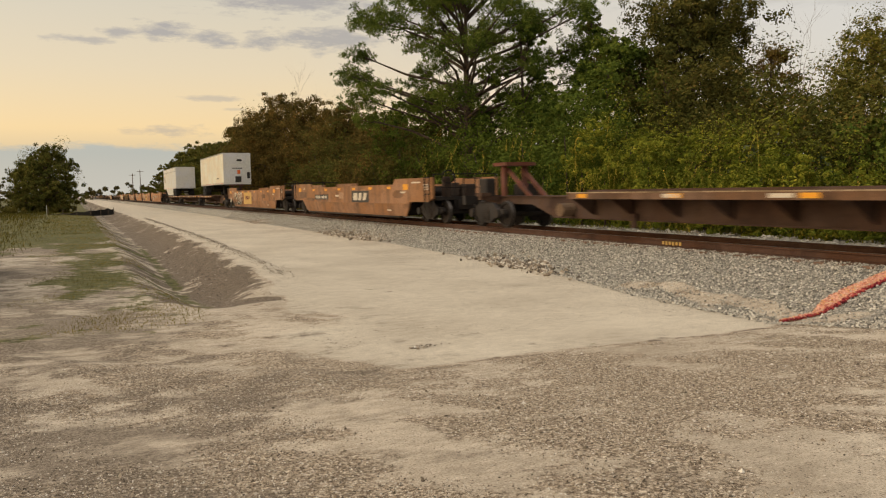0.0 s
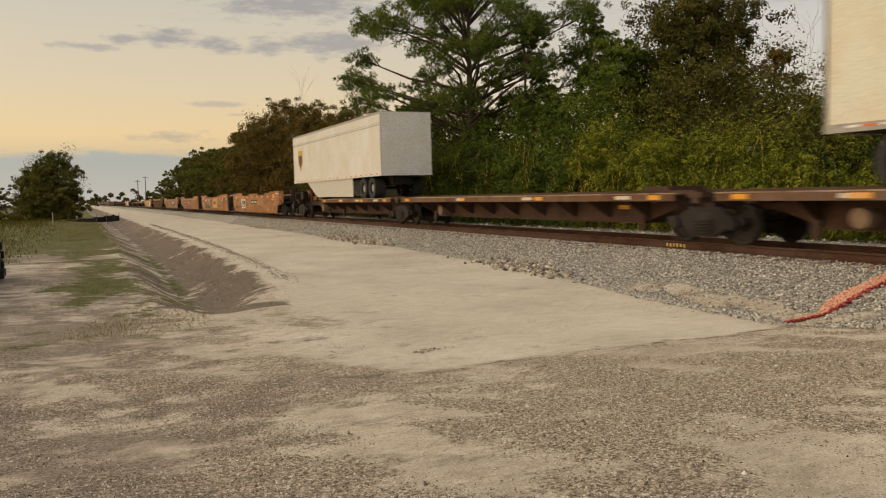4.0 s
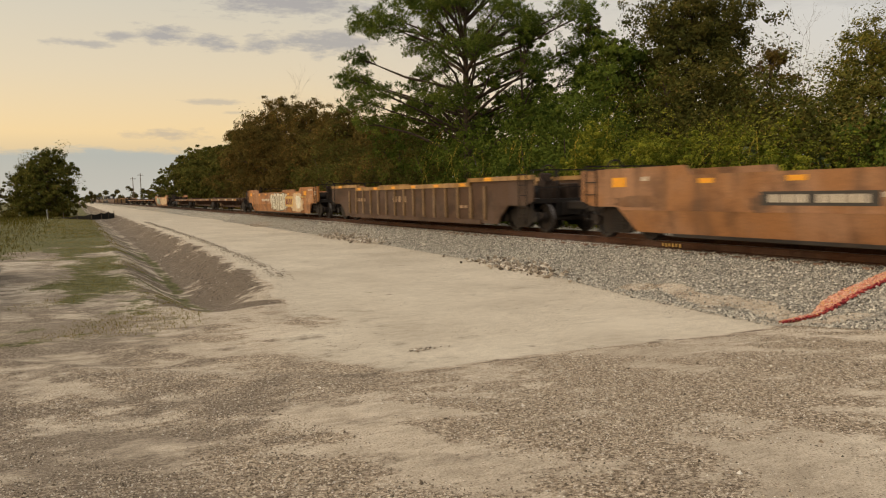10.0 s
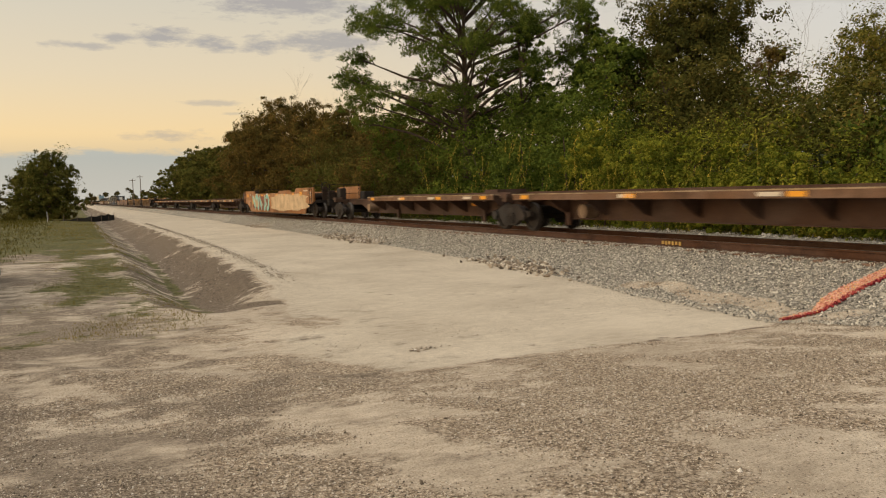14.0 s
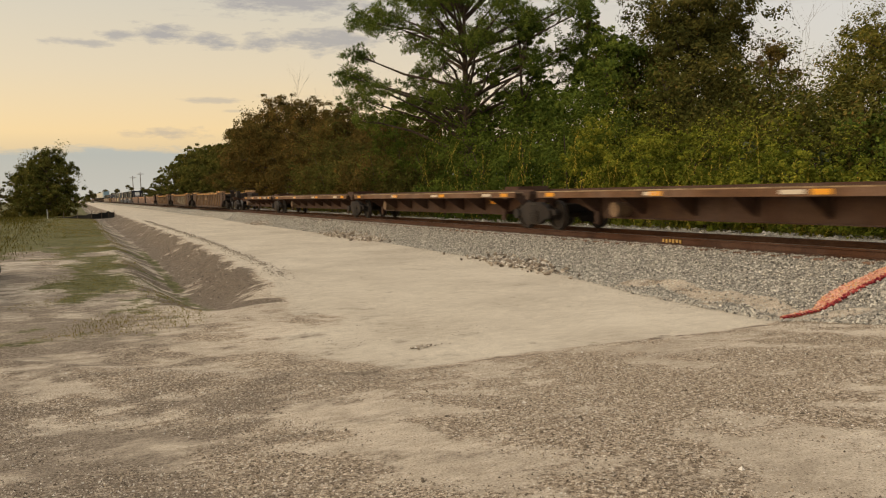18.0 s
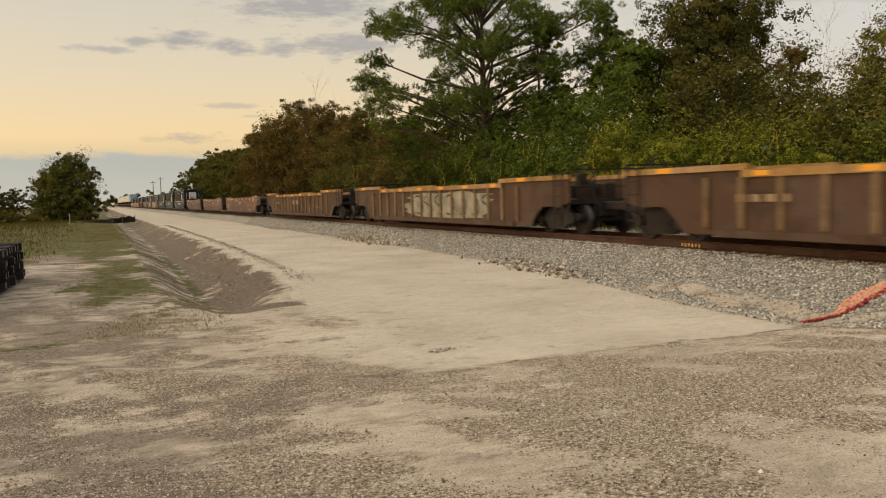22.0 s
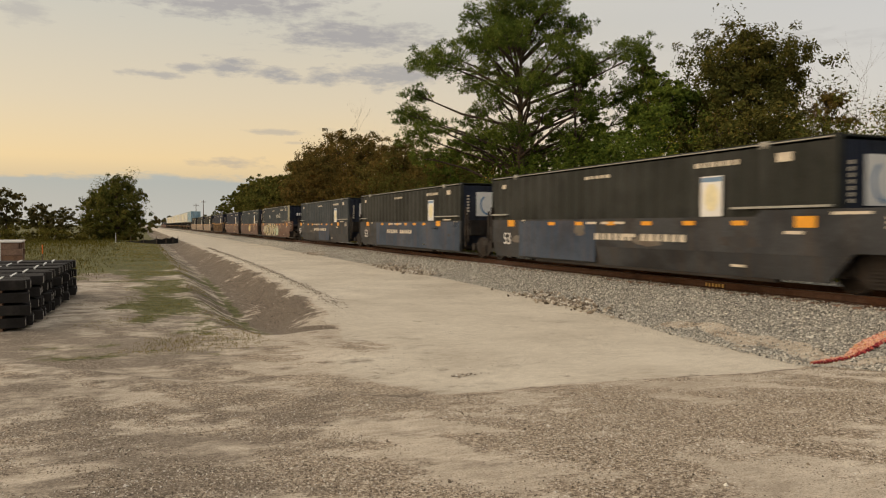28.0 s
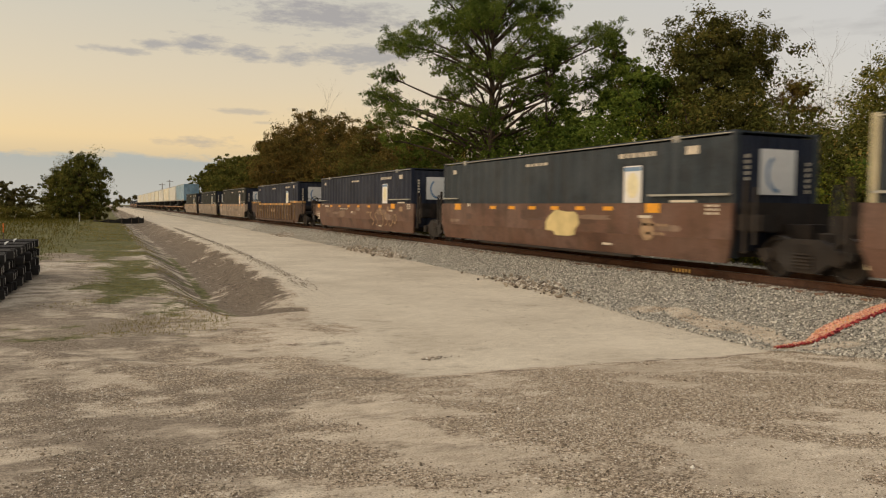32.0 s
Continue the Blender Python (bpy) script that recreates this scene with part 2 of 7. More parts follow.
M = {
    "well_orange": weathered("well_orange", (0.39, 0.160, 0.042), rough=0.62, spec=0.35),
    "well_brown": weathered("well_brown", (0.33, 0.150, 0.056), rough=0.62, spec=0.35),
    "well_rust": weathered("well_rust", (0.145, 0.072, 0.047), rough=0.62, spec=0.35),
    "well_slate": weathered("well_slate", (0.040, 0.043, 0.048), (0.075, 0.055, 0.042), 0.55),
    "well_blue": weathered("well_blue", (0.042, 0.064, 0.102), (0.13, 0.08, 0.055), 0.35),
    "well_tan": weathered("well_tan", (0.30, 0.225, 0.16), rough=0.62, spec=0.35),
    "rib_brown": weathered("rib_brown", (0.085, 0.046, 0.027)),
    "rib_chord": weathered("rib_chord", (0.38, 0.215, 0.070), amount=0.5),
    "rib_tan": weathered("rib_tan", (0.24, 0.15, 0.07), amount=0.5),
    # pale overspray; on the teal-tagged car also a painted sky sheen
    "tag_haze": plain("spray_and_sheen_haze", (0.52, 0.38, 0.23), 0.8, 0, 0.25, 2),
    "tag_wash": plain("washed_spray", (0.25, 0.225, 0.165), 0.8, 0, 0.45, 2),
    "tag_grey": plain("spray_grey", (0.42, 0.38, 0.28), 0.8, 0, 0.35, 2),
    # rust brown, darkened to hold the shade beneath the platforms
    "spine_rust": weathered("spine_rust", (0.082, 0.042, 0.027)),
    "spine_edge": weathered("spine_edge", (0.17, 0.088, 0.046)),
    "mark_faint": plain("faded_marking", (0.33, 0.22, 0.13), 0.7, 0, 0.3, 4),
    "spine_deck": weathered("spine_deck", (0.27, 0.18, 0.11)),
    # worn lip; the bright look of the deck top is in its colour
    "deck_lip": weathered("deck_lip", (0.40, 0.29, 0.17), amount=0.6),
    "dark_steel": weathered("dark_steel", (0.026, 0.021, 0.018), (0.060, 0.038, 0.025), 0.5, 0.8),
    "gear_rust": weathered("gear_rust", (0.060, 0.037, 0.025), (0.03, 0.022, 0.018), 0.5, 0.8),
    "rail_steel": weathered("rail_steel", (0.092, 0.040, 0.020), (0.060, 0.027, 0.015), 0.5, 0.8),
    "polished": plain("polished_steel", (0.34, 0.33, 0.32), 0.38, 1.0, 0.25),
    "wheel_tread": plain("worn_wheel_tread", (0.16, 0.145, 0.13), 0.45, 1.0, 0.3),
    "amber": plain("amber_reflector", (0.78, 0.34, 0.02), 0.45, 0, 0.12),
    "pale_mark": plain("pale_marking", (0.62, 0.55, 0.44), 0.7, 0, 0.2),
    "dark_mark": plain("dark_marking", (0.045, 0.04, 0.035), 0.7, 0, 0.2),
    "mark_yellow": plain("faded_yellow_panel", (0.52, 0.33, 0.10), 0.7, 0, 0.15),
    "mark_maroon": plain("maroon_marking", (0.16, 0.04, 0.03), 0.7, 0, 0.2),
    "tag_white": plain("spray_white", (0.66, 0.63, 0.52), 0.8, 0, 0.15, 3),
    "tag_dark": plain("spray_dark", (0.05, 0.05, 0.035), 0.8, 0, 0.3, 3),
    "tag_teal": plain("spray_teal", (0.22, 0.47, 0.42), 0.8, 0, 0.2, 3),
    "tag_mint": plain("spray_mint", (0.40, 0.47, 0.34), 0.8, 0, 0.2, 3),
    "tag_red": plain("spray_red", (0.20, 0.075, 0.045), 0.8, 0, 0.2, 3),
    "tag_cream": plain("spray_cream", (0.62, 0.50, 0.24), 0.8, 0, 0.15, 3),
    "box_grey": weathered("container_grey_green", (0.025, 0.027, 0.022), (0.025, 0.023, 0.02), 0.35, 0.75),
    "box_navy": weathered("container_navy", (0.014, 0.020, 0.040), (0.03, 0.03, 0.035), 0.4, 0.7),
    "box_steel": weathered("container_blue_grey", (0.036, 0.048, 0.058), (0.05, 0.05, 0.05), 0.4, 0.7),
    "cream_post": plain("cream_post", (0.62, 0.55, 0.36), 0.6, 0, 0.12),
    "rail_pale": plain("pale_edge", (0.34, 0.33, 0.29), 0.6, 0, 0.2),
    "sign_white": plain("white_panel", (0.78, 0.77, 0.74), 0.5, 0, 0.05),
    "sign_yellow": plain("yellow_disc", (0.78, 0.71, 0.46), 0.5, 0, 0.1),
    "sign_blue": plain("blue_shape", (0.16, 0.27, 0.42), 0.5, 0, 0.1),
    "trailer_cream": weathered("trailer_cream", (0.78, 0.70, 0.53), (0.55, 0.44, 0.28), 0.07, 0.5),
    "trailer_white": weathered("trailer_white", (0.74, 0.71, 0.62), (0.55, 0.50, 0.42), 0.06, 0.45),
    "trailer_grey": weathered("trailer_grey", (0.80, 0.78, 0.72), (0.50, 0.42, 0.33), 0.06, 0.5),
    "trailer_blue": weathered("trailer_blue", (0.20, 0.36, 0.48), (0.25, 0.25, 0.25), 0.3, 0.5),
    "shield_gold": plain("gold_shape", (0.62, 0.36, 0.05), 0.5, 0, 0.1),
    "shield_brown": plain("brown_shape", (0.10, 0.05, 0.025), 0.5, 0, 0.1),
    "rubber": plain("tyre_rubber", (0.03, 0.029, 0.028), 0.85, 0, 0.2),
    "placard": plain("orange_placard", (0.75, 0.16, 0.04), 0.5, 0, 0.05),
    "red_paint": weathered("red_hitch", (0.17, 0.055, 0.034)),
    "skirt": plain("pale_skirt", (0.58, 0.56, 0.50), 0.4, 0, 0.08),
    "bark": plain("bark", (0.075, 0.052, 0.036), 0.9, 0, 0.45, 5),
    "twig": plain("twig_bark", (0.20, 0.14, 0.11), 0.9, 0, 0.3, 5),
    "leaf_pine": foliage("leaf_pine", (0.065, 0.115, 0.034), (0.13, 0.21, 0.056), (0.21, 0.265, 0.08)),
    "leaf_broad": foliage("leaf_broad", (0.050, 0.095, 0.028), (0.118, 0.195, 0.045), (0.19, 0.26, 0.066)),
    "leaf_oak": foliage("leaf_oak", (0.061, 0.083, 0.0293), (0.1281, 0.1586, 0.0512), (0.2318, 0.1952, 0.0732)),
    # oak green made brighter and yellower: sunlight put into the leaf colour
    "leaf_sunlit": foliage("leaf_sunlit", (0.08, 0.105, 0.03), (0.18, 0.205, 0.055), (0.31, 0.27, 0.08)),
    "leaf_brown": foliage("leaf_brown", (0.075, 0.076, 0.031), (0.15, 0.134, 0.052), (0.25, 0.175, 0.065)),
    "leaf_vine": foliage("leaf_vine", (0.085, 0.14, 0.028), (0.225, 0.295, 0.052), (0.36, 0.38, 0.075)),
    "vine_strand": foliage("vine_strand", (0.32, 0.34, 0.07), (0.48, 0.46, 0.10), (0.62, 0.52, 0.14)),
    "leaf_dark": foliage("leaf_dark", (0.050, 0.066, 0.025), (0.105, 0.122, 0.042), (0.17, 0.16, 0.058)),
    "leaf_spiky": foliage("leaf_spiky", (0.08, 0.12, 0.085), (0.15, 0.20, 0.14), (0.22, 0.26, 0.19)),
    "leaf_far": foliage("leaf_far", (0.06, 0.07, 0.036), (0.11, 0.115, 0.058), (0.15, 0.135, 0.07)),
    "leaf_rust": foliage("leaf_rust", (0.10, 0.045, 0.025), (0.17, 0.075, 0.040), (0.22, 0.11, 0.05)),
    "tall_grass": foliage("tall_grass", (0.07, 0.083, 0.025), (0.125, 0.135, 0.043), (0.20, 0.18, 0.072)),
    "weeds": foliage("weeds", (0.09, 0.10, 0.05), (0.15, 0.16, 0.08), (0.24, 0.22, 0.13)),
    "turf": foliage("turf", (0.12, 0.13, 0.036), (0.20, 0.205, 0.06), (0.29, 0.25, 0.11)),
    "tie_black": weathered("creosote_black", (0.016, 0.014, 0.013), (0.05, 0.045, 0.04), 0.5, 0.9),
    "tie_brown": weathered("weathered_tie", (0.24, 0.14, 0.09), (0.10, 0.07, 0.05), 0.6, 0.9),
    "end_plate": plain("galvanised_plate", (0.36, 0.34, 0.31), 0.5, 0, 0.4, 20),
    "strap": plain("pale_strap", (0.62, 0.62, 0.60), 0.4, 0, 0.1),
    "sheet_pale": plain("pale_sheet", (0.60, 0.58, 0.54), 0.6, 0, 0.1),
    "orange_stake": plain("orange_stake", (0.72, 0.17, 0.03), 0.6, 0, 0.1),
    "black_sheet": plain("black_geotextile", (0.02, 0.02, 0.02), 0.7, 0, 0.3),
    "pole_wood": plain("pole_wood", (0.16, 0.12, 0.09), 0.9, 0, 0.3),
}

for key in ("well_orange", "well_brown", "well_rust", "well_slate", "well_tan"):
    base = {"well_orange": (0.39, 0.160, 0.042), "well_brown": (0.33, 0.150, 0.056), "well_rust": (0.145, 0.072, 0.047), "well_slate": (0.05, 0.051, 0.055), "well_tan": (0.30, 0.225, 0.16)}[key]
    M["scuff_pale_" + key] = weathered("scuff_pale_" + key, tuple(c * 0.85 + 0.11 * w for c, w in zip(base, (1.0, 0.8, 0.55))), rough=0.62, spec=0.35)
    M["scuff_dark_" + key] = weathered("scuff_dark_" + key, tuple(c * 0.62 for c in base), rough=0.62, spec=0.35)


def stone_material(name, stops):
    m, nt, b = material(name, 0.85, 0, 0.3)
    g = nt.nodes.new("ShaderNodeNewGeometry")
    col = ramp_of(nt, g.outputs["Random Per Island"], stops)
    f = noise_of(nt, 40, 4)
    nt.links.new(blend(nt, 0.6, col, ramp_of(nt, f, [(0.3, (0.6, 0.6, 0.6)), (0.7, (1, 1, 1))]), "MULTIPLY"), b.inputs["Base Color"])
    return m


M["ballast"] = stone_material("ballast_stone", [(0.0, (0.10, 0.093, 0.08)), (0.3, (0.34, 0.32, 0.275)), (0.65, (0.53, 0.495, 0.42)), (0.92, (0.71, 0.67, 0.57)), (1.0, (0.87, 0.83, 0.73))])
M["painted_red"] = stone_material("red_painted_stone", [(0.0, (0.16, 0.015, 0.025)), (0.5, (0.38, 0.03, 0.045)), (1.0, (0.60, 0.13, 0.10))])
M["pebble"] = stone_material("pebble_stone", [(0.0, (0.10, 0.08, 0.06)), (0.4, (0.30, 0.24, 0.175)), (0.75, (0.52, 0.44, 0.335)), (0.93, (0.78, 0.71, 0.60)), (1.0, (0.90, 0.86, 0.78))])
M["bank_stone"] = stone_material("bank_stone", [(0.0, (0.07, 0.053, 0.038)), (0.5, (0.165, 0.122, 0.086)), (0.9, (0.30, 0.235, 0.17)), (1.0, (0.60, 0.53, 0.43))])
M["painted_stone"] = stone_material("painted_stone", [(0.0, (0.40, 0.13, 0.10)), (0.15, (0.62, 0.24, 0.16)), (0.4, (0.80, 0.40, 0.27)), (0.7, (0.86, 0.54, 0.42)), (0.88, (0.82, 0.47, 0.16)), (1.0, (0.55, 0.50, 0.43))])


def ground_material():
    """Sand, shell rock, pale road, turf and ballast bed, by the cover and soil attributes of the sheet."""
    m, nt, b = material("ground_cover", 0.95, 0, 0.15)

    def layer(name):
        a = nt.nodes.new("ShaderNodeVertexColor")
        a.layer_name = name
        q = nt.nodes.new("ShaderNodeSeparateColor")
        nt.links.new(a.outputs["Color"], q.inputs[0])
        return a, q

    def calc(kind, a, c, d=0.0):
        k = nt.nodes.new("ShaderNodeMath")
        k.operation = kind
        for slot, v in enumerate((a, c, d)):
            if isinstance(v, (int, float)):
                k.inputs[slot].default_value = v
            else:
                nt.links.new(v, k.inputs[slot])
        return k.outputs[0]

    def step(v, lo, hi, least=0.0):
        r = nt.nodes.new("ShaderNodeMapRange")
        r.inputs[1].default_value, r.inputs[2].default_value, r.inputs[3].default_value = lo, hi, least
        nt.links.new(v, r.inputs[0])
        return r.outputs[0]

    at, cover = layer("cover")
    _, earth = layer("soil")
    big = noise_of(nt, 0.45, 6)
    mid = noise_of(nt, 2.3, 9, rough=0.70)
    patch = noise_of(nt, 1.9, 12, (0.85, 1.15, 1), rough=0.70)
    wear = noise_of(nt, 5.0, 9, (0.7, 1.3, 1), rough=0.72)
    fine = noise_of(nt, 30, 8, rough=0.82)
    grit = noise_of(nt, 75, 5, rough=0.78)
    tco = nt.nodes.new("ShaderNodeTexCoord")
    chip = []
    for scale in (52.0, 85.0):
        cell = nt.nodes.new("ShaderNodeTexVoronoi")
        cell.inputs["Scale"].default_value = scale
        nt.links.new(tco.outputs["Object"], cell.inputs["Vector"])
        q = nt.nodes.new("ShaderNodeSeparateColor")
        nt.links.new(cell.outputs["Color"], q.inputs[0])
        chip.append(q)
    sand = ramp_of(nt, blend(nt, 0.6, big, wear), [(0.40, (0.42, 0.35, 0.267)), (0.5, (0.55, 0.466, 0.363)), (0.60, (0.67, 0.58, 0.46))])
    speck = ramp_of(nt, fine, [(0.41, (0.030, 0.022, 0.015)), (0.46, (0.165, 0.118, 0.078)), (0.51, (0.44, 0.335, 0.232)), (0.57, (0.92, 0.80, 0.63))])
    chips = ramp_of(nt, chip[0].outputs[0], [(0.0, (0.085, 0.065, 0.046)), (0.40, (0.25, 0.19, 0.135)), (0.75, (0.44, 0.355, 0.262)), (0.92, (0.62, 0.52, 0.40)), (1.0, (0.84, 0.78, 0.68))])
    shell = blend(nt, 0.42, speck, chips)
    road = ramp_of(nt, blend(nt, 0.5, wear, big), [(0.38, (0.50, 0.43, 0.335)), (0.5, (0.605, 0.53, 0.42)), (0.62, (0.70, 0.62, 0.495))])
    turf = ramp_of(nt, wear, [(0.40, (0.046, 0.052, 0.015)), (0.5, (0.110, 0.112, 0.032)), (0.62, (0.20, 0.175, 0.075))])
    bed = ramp_of(nt, chip[0].outputs[1], [(0.0, (0.12, 0.11, 0.095)), (0.6, (0.36, 0.335, 0.285)), (1.0, (0.58, 0.54, 0.46))])
    soil = blend(nt, 0.28, ramp_of(nt, fine, [(0.40, (0.032, 0.023, 0.017)), (0.5, (0.090, 0.065, 0.047)), (0.61, (0.23, 0.178, 0.130))]), chips)
    # loose shell rock lies in ragged drifts, with bare sand between
    v = calc("MULTIPLY_ADD", earth.outputs["Green"], 0.36, patch)
    v = calc("MULTIPLY_ADD", at.outputs["Alpha"], 0.17, v)
    pad = blend(nt, step(v, 0.795, 0.86), sand, shell)
    # single chips on the bare sand
    few = calc("GREATER_THAN", chip[1].outputs[2], 0.90)
    pad = blend(nt, calc("MULTIPLY", few, 0.75), pad, chips)

    def mask(channel, jag=1.1):
        r = calc("MULTIPLY_ADD", mid, jag, -0.5 * jag)
        return step(calc("ADD", cover.outputs[channel], r), 0.38, 0.62)

    dull = ramp_of(nt, fine, [(0.39, (0.070, 0.055, 0.040)), (0.49, (0.185, 0.148, 0.112)), (0.59, (0.37, 0.305, 0.235))])
    c = blend(nt, mask("Red"), pad, road)
    c = blend(nt, calc("MULTIPLY", step(calc("ADD", earth.outputs["Blue"], calc("MULTIPLY_ADD", patch, 3.0, -1.5)), 0.28, 0.80), 0.85), c, dull)
    c = blend(nt, calc("MULTIPLY", step(calc("ADD", earth.outputs["Red"], calc("MULTIPLY_ADD", patch, 3.0, -1.5)), 0.44, 0.62), 0.93), c, soil)
    c = blend(nt, calc("MULTIPLY", mask("Green", 2.6), 0.92), c, turf)
    c = blend(nt, mask("Blue"), c, bed)
    c = blend(nt, 0.75, c, ramp_of(nt, grit, [(0.38, (0.43, 0.43, 0.42)), (0.47, (0.87, 0.885, 0.885)), (0.60, (1.15, 1.16, 1.15))]), "MULTIPLY")
    nt.links.new(c, b.inputs["Base Color"])
    bump(nt, b, fine, 0.5, 0.012)
    return m


M["ground"] = ground_material()

# ---------------------------------------------------------------- mesh helpers


def mesh_of(name, bm, mat):
    me = bpy.data.meshes.new(name)
    bm.normal_update()
    bm.to_mesh(me)
    bm.free()
    for k in mat if isinstance(mat, (list, tuple)) else [mat]:
        me.materials.append(M[k])
    return me


def part(name, bm, mat, parent, label=""):
    ob = new(name, bm if isinstance(bm, bpy.types.Mesh) else mesh_of(name, bm, mat))
    ob.parent = parent
    if label:
        tagged(ob, label)
    return ob


def thing(name, label, category, group="", kind=""):
    ob = new(name)
    ob.empty_display_size = 0.3
    return tagged(ob, label, category, group, kind)


def box(bm, x0, x1, y0, y1, z0, z1, bevel=0.0):
    vs = [bm.verts.new((x, y, z)) for x in (x0, x1) for y in (y0, y1) for z in (z0, z1)]
    fs = [(0, 1, 3, 2), (4, 6, 7, 5), (0, 4, 5, 1), (2, 3, 7, 6), (0, 2, 6, 4), (1, 5, 7, 3)]
    faces = [bm.faces.new([vs[i] for i in f]) for f in fs]
    if bevel:
        edges = {e for f in faces for e in f.edges}
        bmesh.ops.bevel(bm, geom=list(edges), offset=bevel, segments=1, affect="EDGES")
    return bm


def boxes(*rows, bevel=0.0):
    bm = bmesh.new()
    for r in rows:
        box(bm, *r, bevel=bevel)
    return bm


def prism(bm, outline, a, b, axis="x"):
    """A flat outline pushed from a to b along an axis. For x the outline holds (y, z), for y (x, z), for z (x, y)."""
    def at(p, v):
        return {"x": (v, p[0], p[1]), "y": (p[0], v, p[1]), "z": (p[0], p[1], v)}[axis]
    lo = [bm.verts.new(at(p, a)) for p in outline]
    hi = [bm.verts.new(at(p, b)) for p in outline]
    bm.faces.new(lo)
    bm.faces.new(hi[::-1])
    n = len(outline)
    for i in range(n):
        bm.faces.new([lo[i], hi[i], hi[(i + 1) % n], lo[(i + 1) % n]])
    bmesh.ops.recalc_face_normals(bm, faces=bm.faces)
    return bm


def disc(bm, cx, cy, cz, r0, r1, x0, x1, seg=20):
    """A turned ring round the x axis from radius r0 to r1, between x0 and x1."""
    rings = []
    for r, x in ((r0, x0), (r1, x0), (r1, x1), (r0, x1)):
        rings.append([bm.verts.new((x, cy + r * math.cos(2 * math.pi * k / seg), cz + r * math.sin(2 * math.pi * k / seg))) for k in range(seg)])
    for i in range(4):
        p, q = rings[i], rings[(i + 1) % 4]
        for k in range(seg):
            bm.faces.new([p[k], p[(k + 1) % seg], q[(k + 1) % seg], q[k]])
    bmesh.ops.recalc_face_normals(bm, faces=bm.faces)
    return bm


def tube(bm, pts, radii, seg=6):
    rings = []
    for i, p in enumerate(pts):
        d = (Vector(pts[min(i + 1, len(pts) - 1)]) - Vector(pts[max(i - 1, 0)])).normalized()
        a = d.orthogonal().normalized()
        b = d.cross(a)
        rings.append([bm.verts.new(Vector(p) + radii[i] * (math.cos(2 * math.pi * k / seg) * a + math.sin(2 * math.pi * k / seg) * b)) for k in range(seg)])
    for r, s in zip(rings, rings[1:]):
        for k in range(seg):
            bm.faces.new([r[k], r[(k + 1) % seg], s[(k + 1) % seg], s[k]])
    bm.faces.new(rings[-1])
    bm.faces.new(rings[0][::-1])
    return bm


def mesh_from(name, verts, faces, mat):
    me = bpy.data.meshes.new(name)
    me.from_pydata(verts, [], faces)
    me.materials.append(M[mat])
    me.update()
    return me


def lettering(text, size, mat, name="lettering"):
    """A mesh of raised characters in the y-z plane that reads from -x."""
    cu = bpy.data.curves.new(name, "FONT")
    cu.body, cu.size, cu.extrude = text, size, 0.004
    cu.align_x = "CENTER"
    cu.resolution_u = 2
    ob = bpy.data.objects.new(name, cu)
    scene.collection.objects.link(ob)
    dg = bpy.context.evaluated_depsgraph_get()
    me = bpy.data.meshes.new_from_object(ob.evaluated_get(dg))
    bpy.data.objects.remove(ob)
    me.transform(Matrix(((0, 0, -1, 0), (-1, 0, 0, 0), (0, 1, 0, 0), (0, 0, 0, 1))))
    me.materials.clear()
    me.materials.append(M[mat])
    return me

# ---------------------------------------------------------------- ground


def smooth(a, b, x):
    t = np.clip((x - a) / (b - a), 0, 1)
    return t * t * (3 - 2 * t)


def wave(x, y, seed, scale):
    """Cheap layered ripples between -1 and 1."""
    r = np.random.RandomState(seed)
    out = 0 * x
    for _ in range(7):
        a, f, p = r.uniform(0, 6.283), scale * r.uniform(0.5, 2.2), r.uniform(0, 6.283)
        out = out + np.sin((x * np.cos(a) + y * np.sin(a)) * f + p)
    return out / 3.5


def toe(y):
    return np.interp(y, [-50, 0, 8.4, 12, 16, 21, 29, 38, 54, 100, 400], [9.6, 9.3, 8.85, 9.1, 9.9, 10.5, 10.8, 11.0, 11.2, 11.3, 11.3])


def verge(y):
    """Left edge of the pale road."""
    return np.interp(y, [12, 14.4, 18.6, 27, 41, 82, 230, 600], [2.3, 2.75, 3.5, 3.9, 4.3, 4.5, 4.4, 4.4])


def ditch_left(y):
    """Where the grass breaks off into the ditch."""
    return np.interp(y, [13, 14.7, 18, 22, 34, 80], [1.5, 0.7, 0.45, 0.35, 0.55, 0.5])


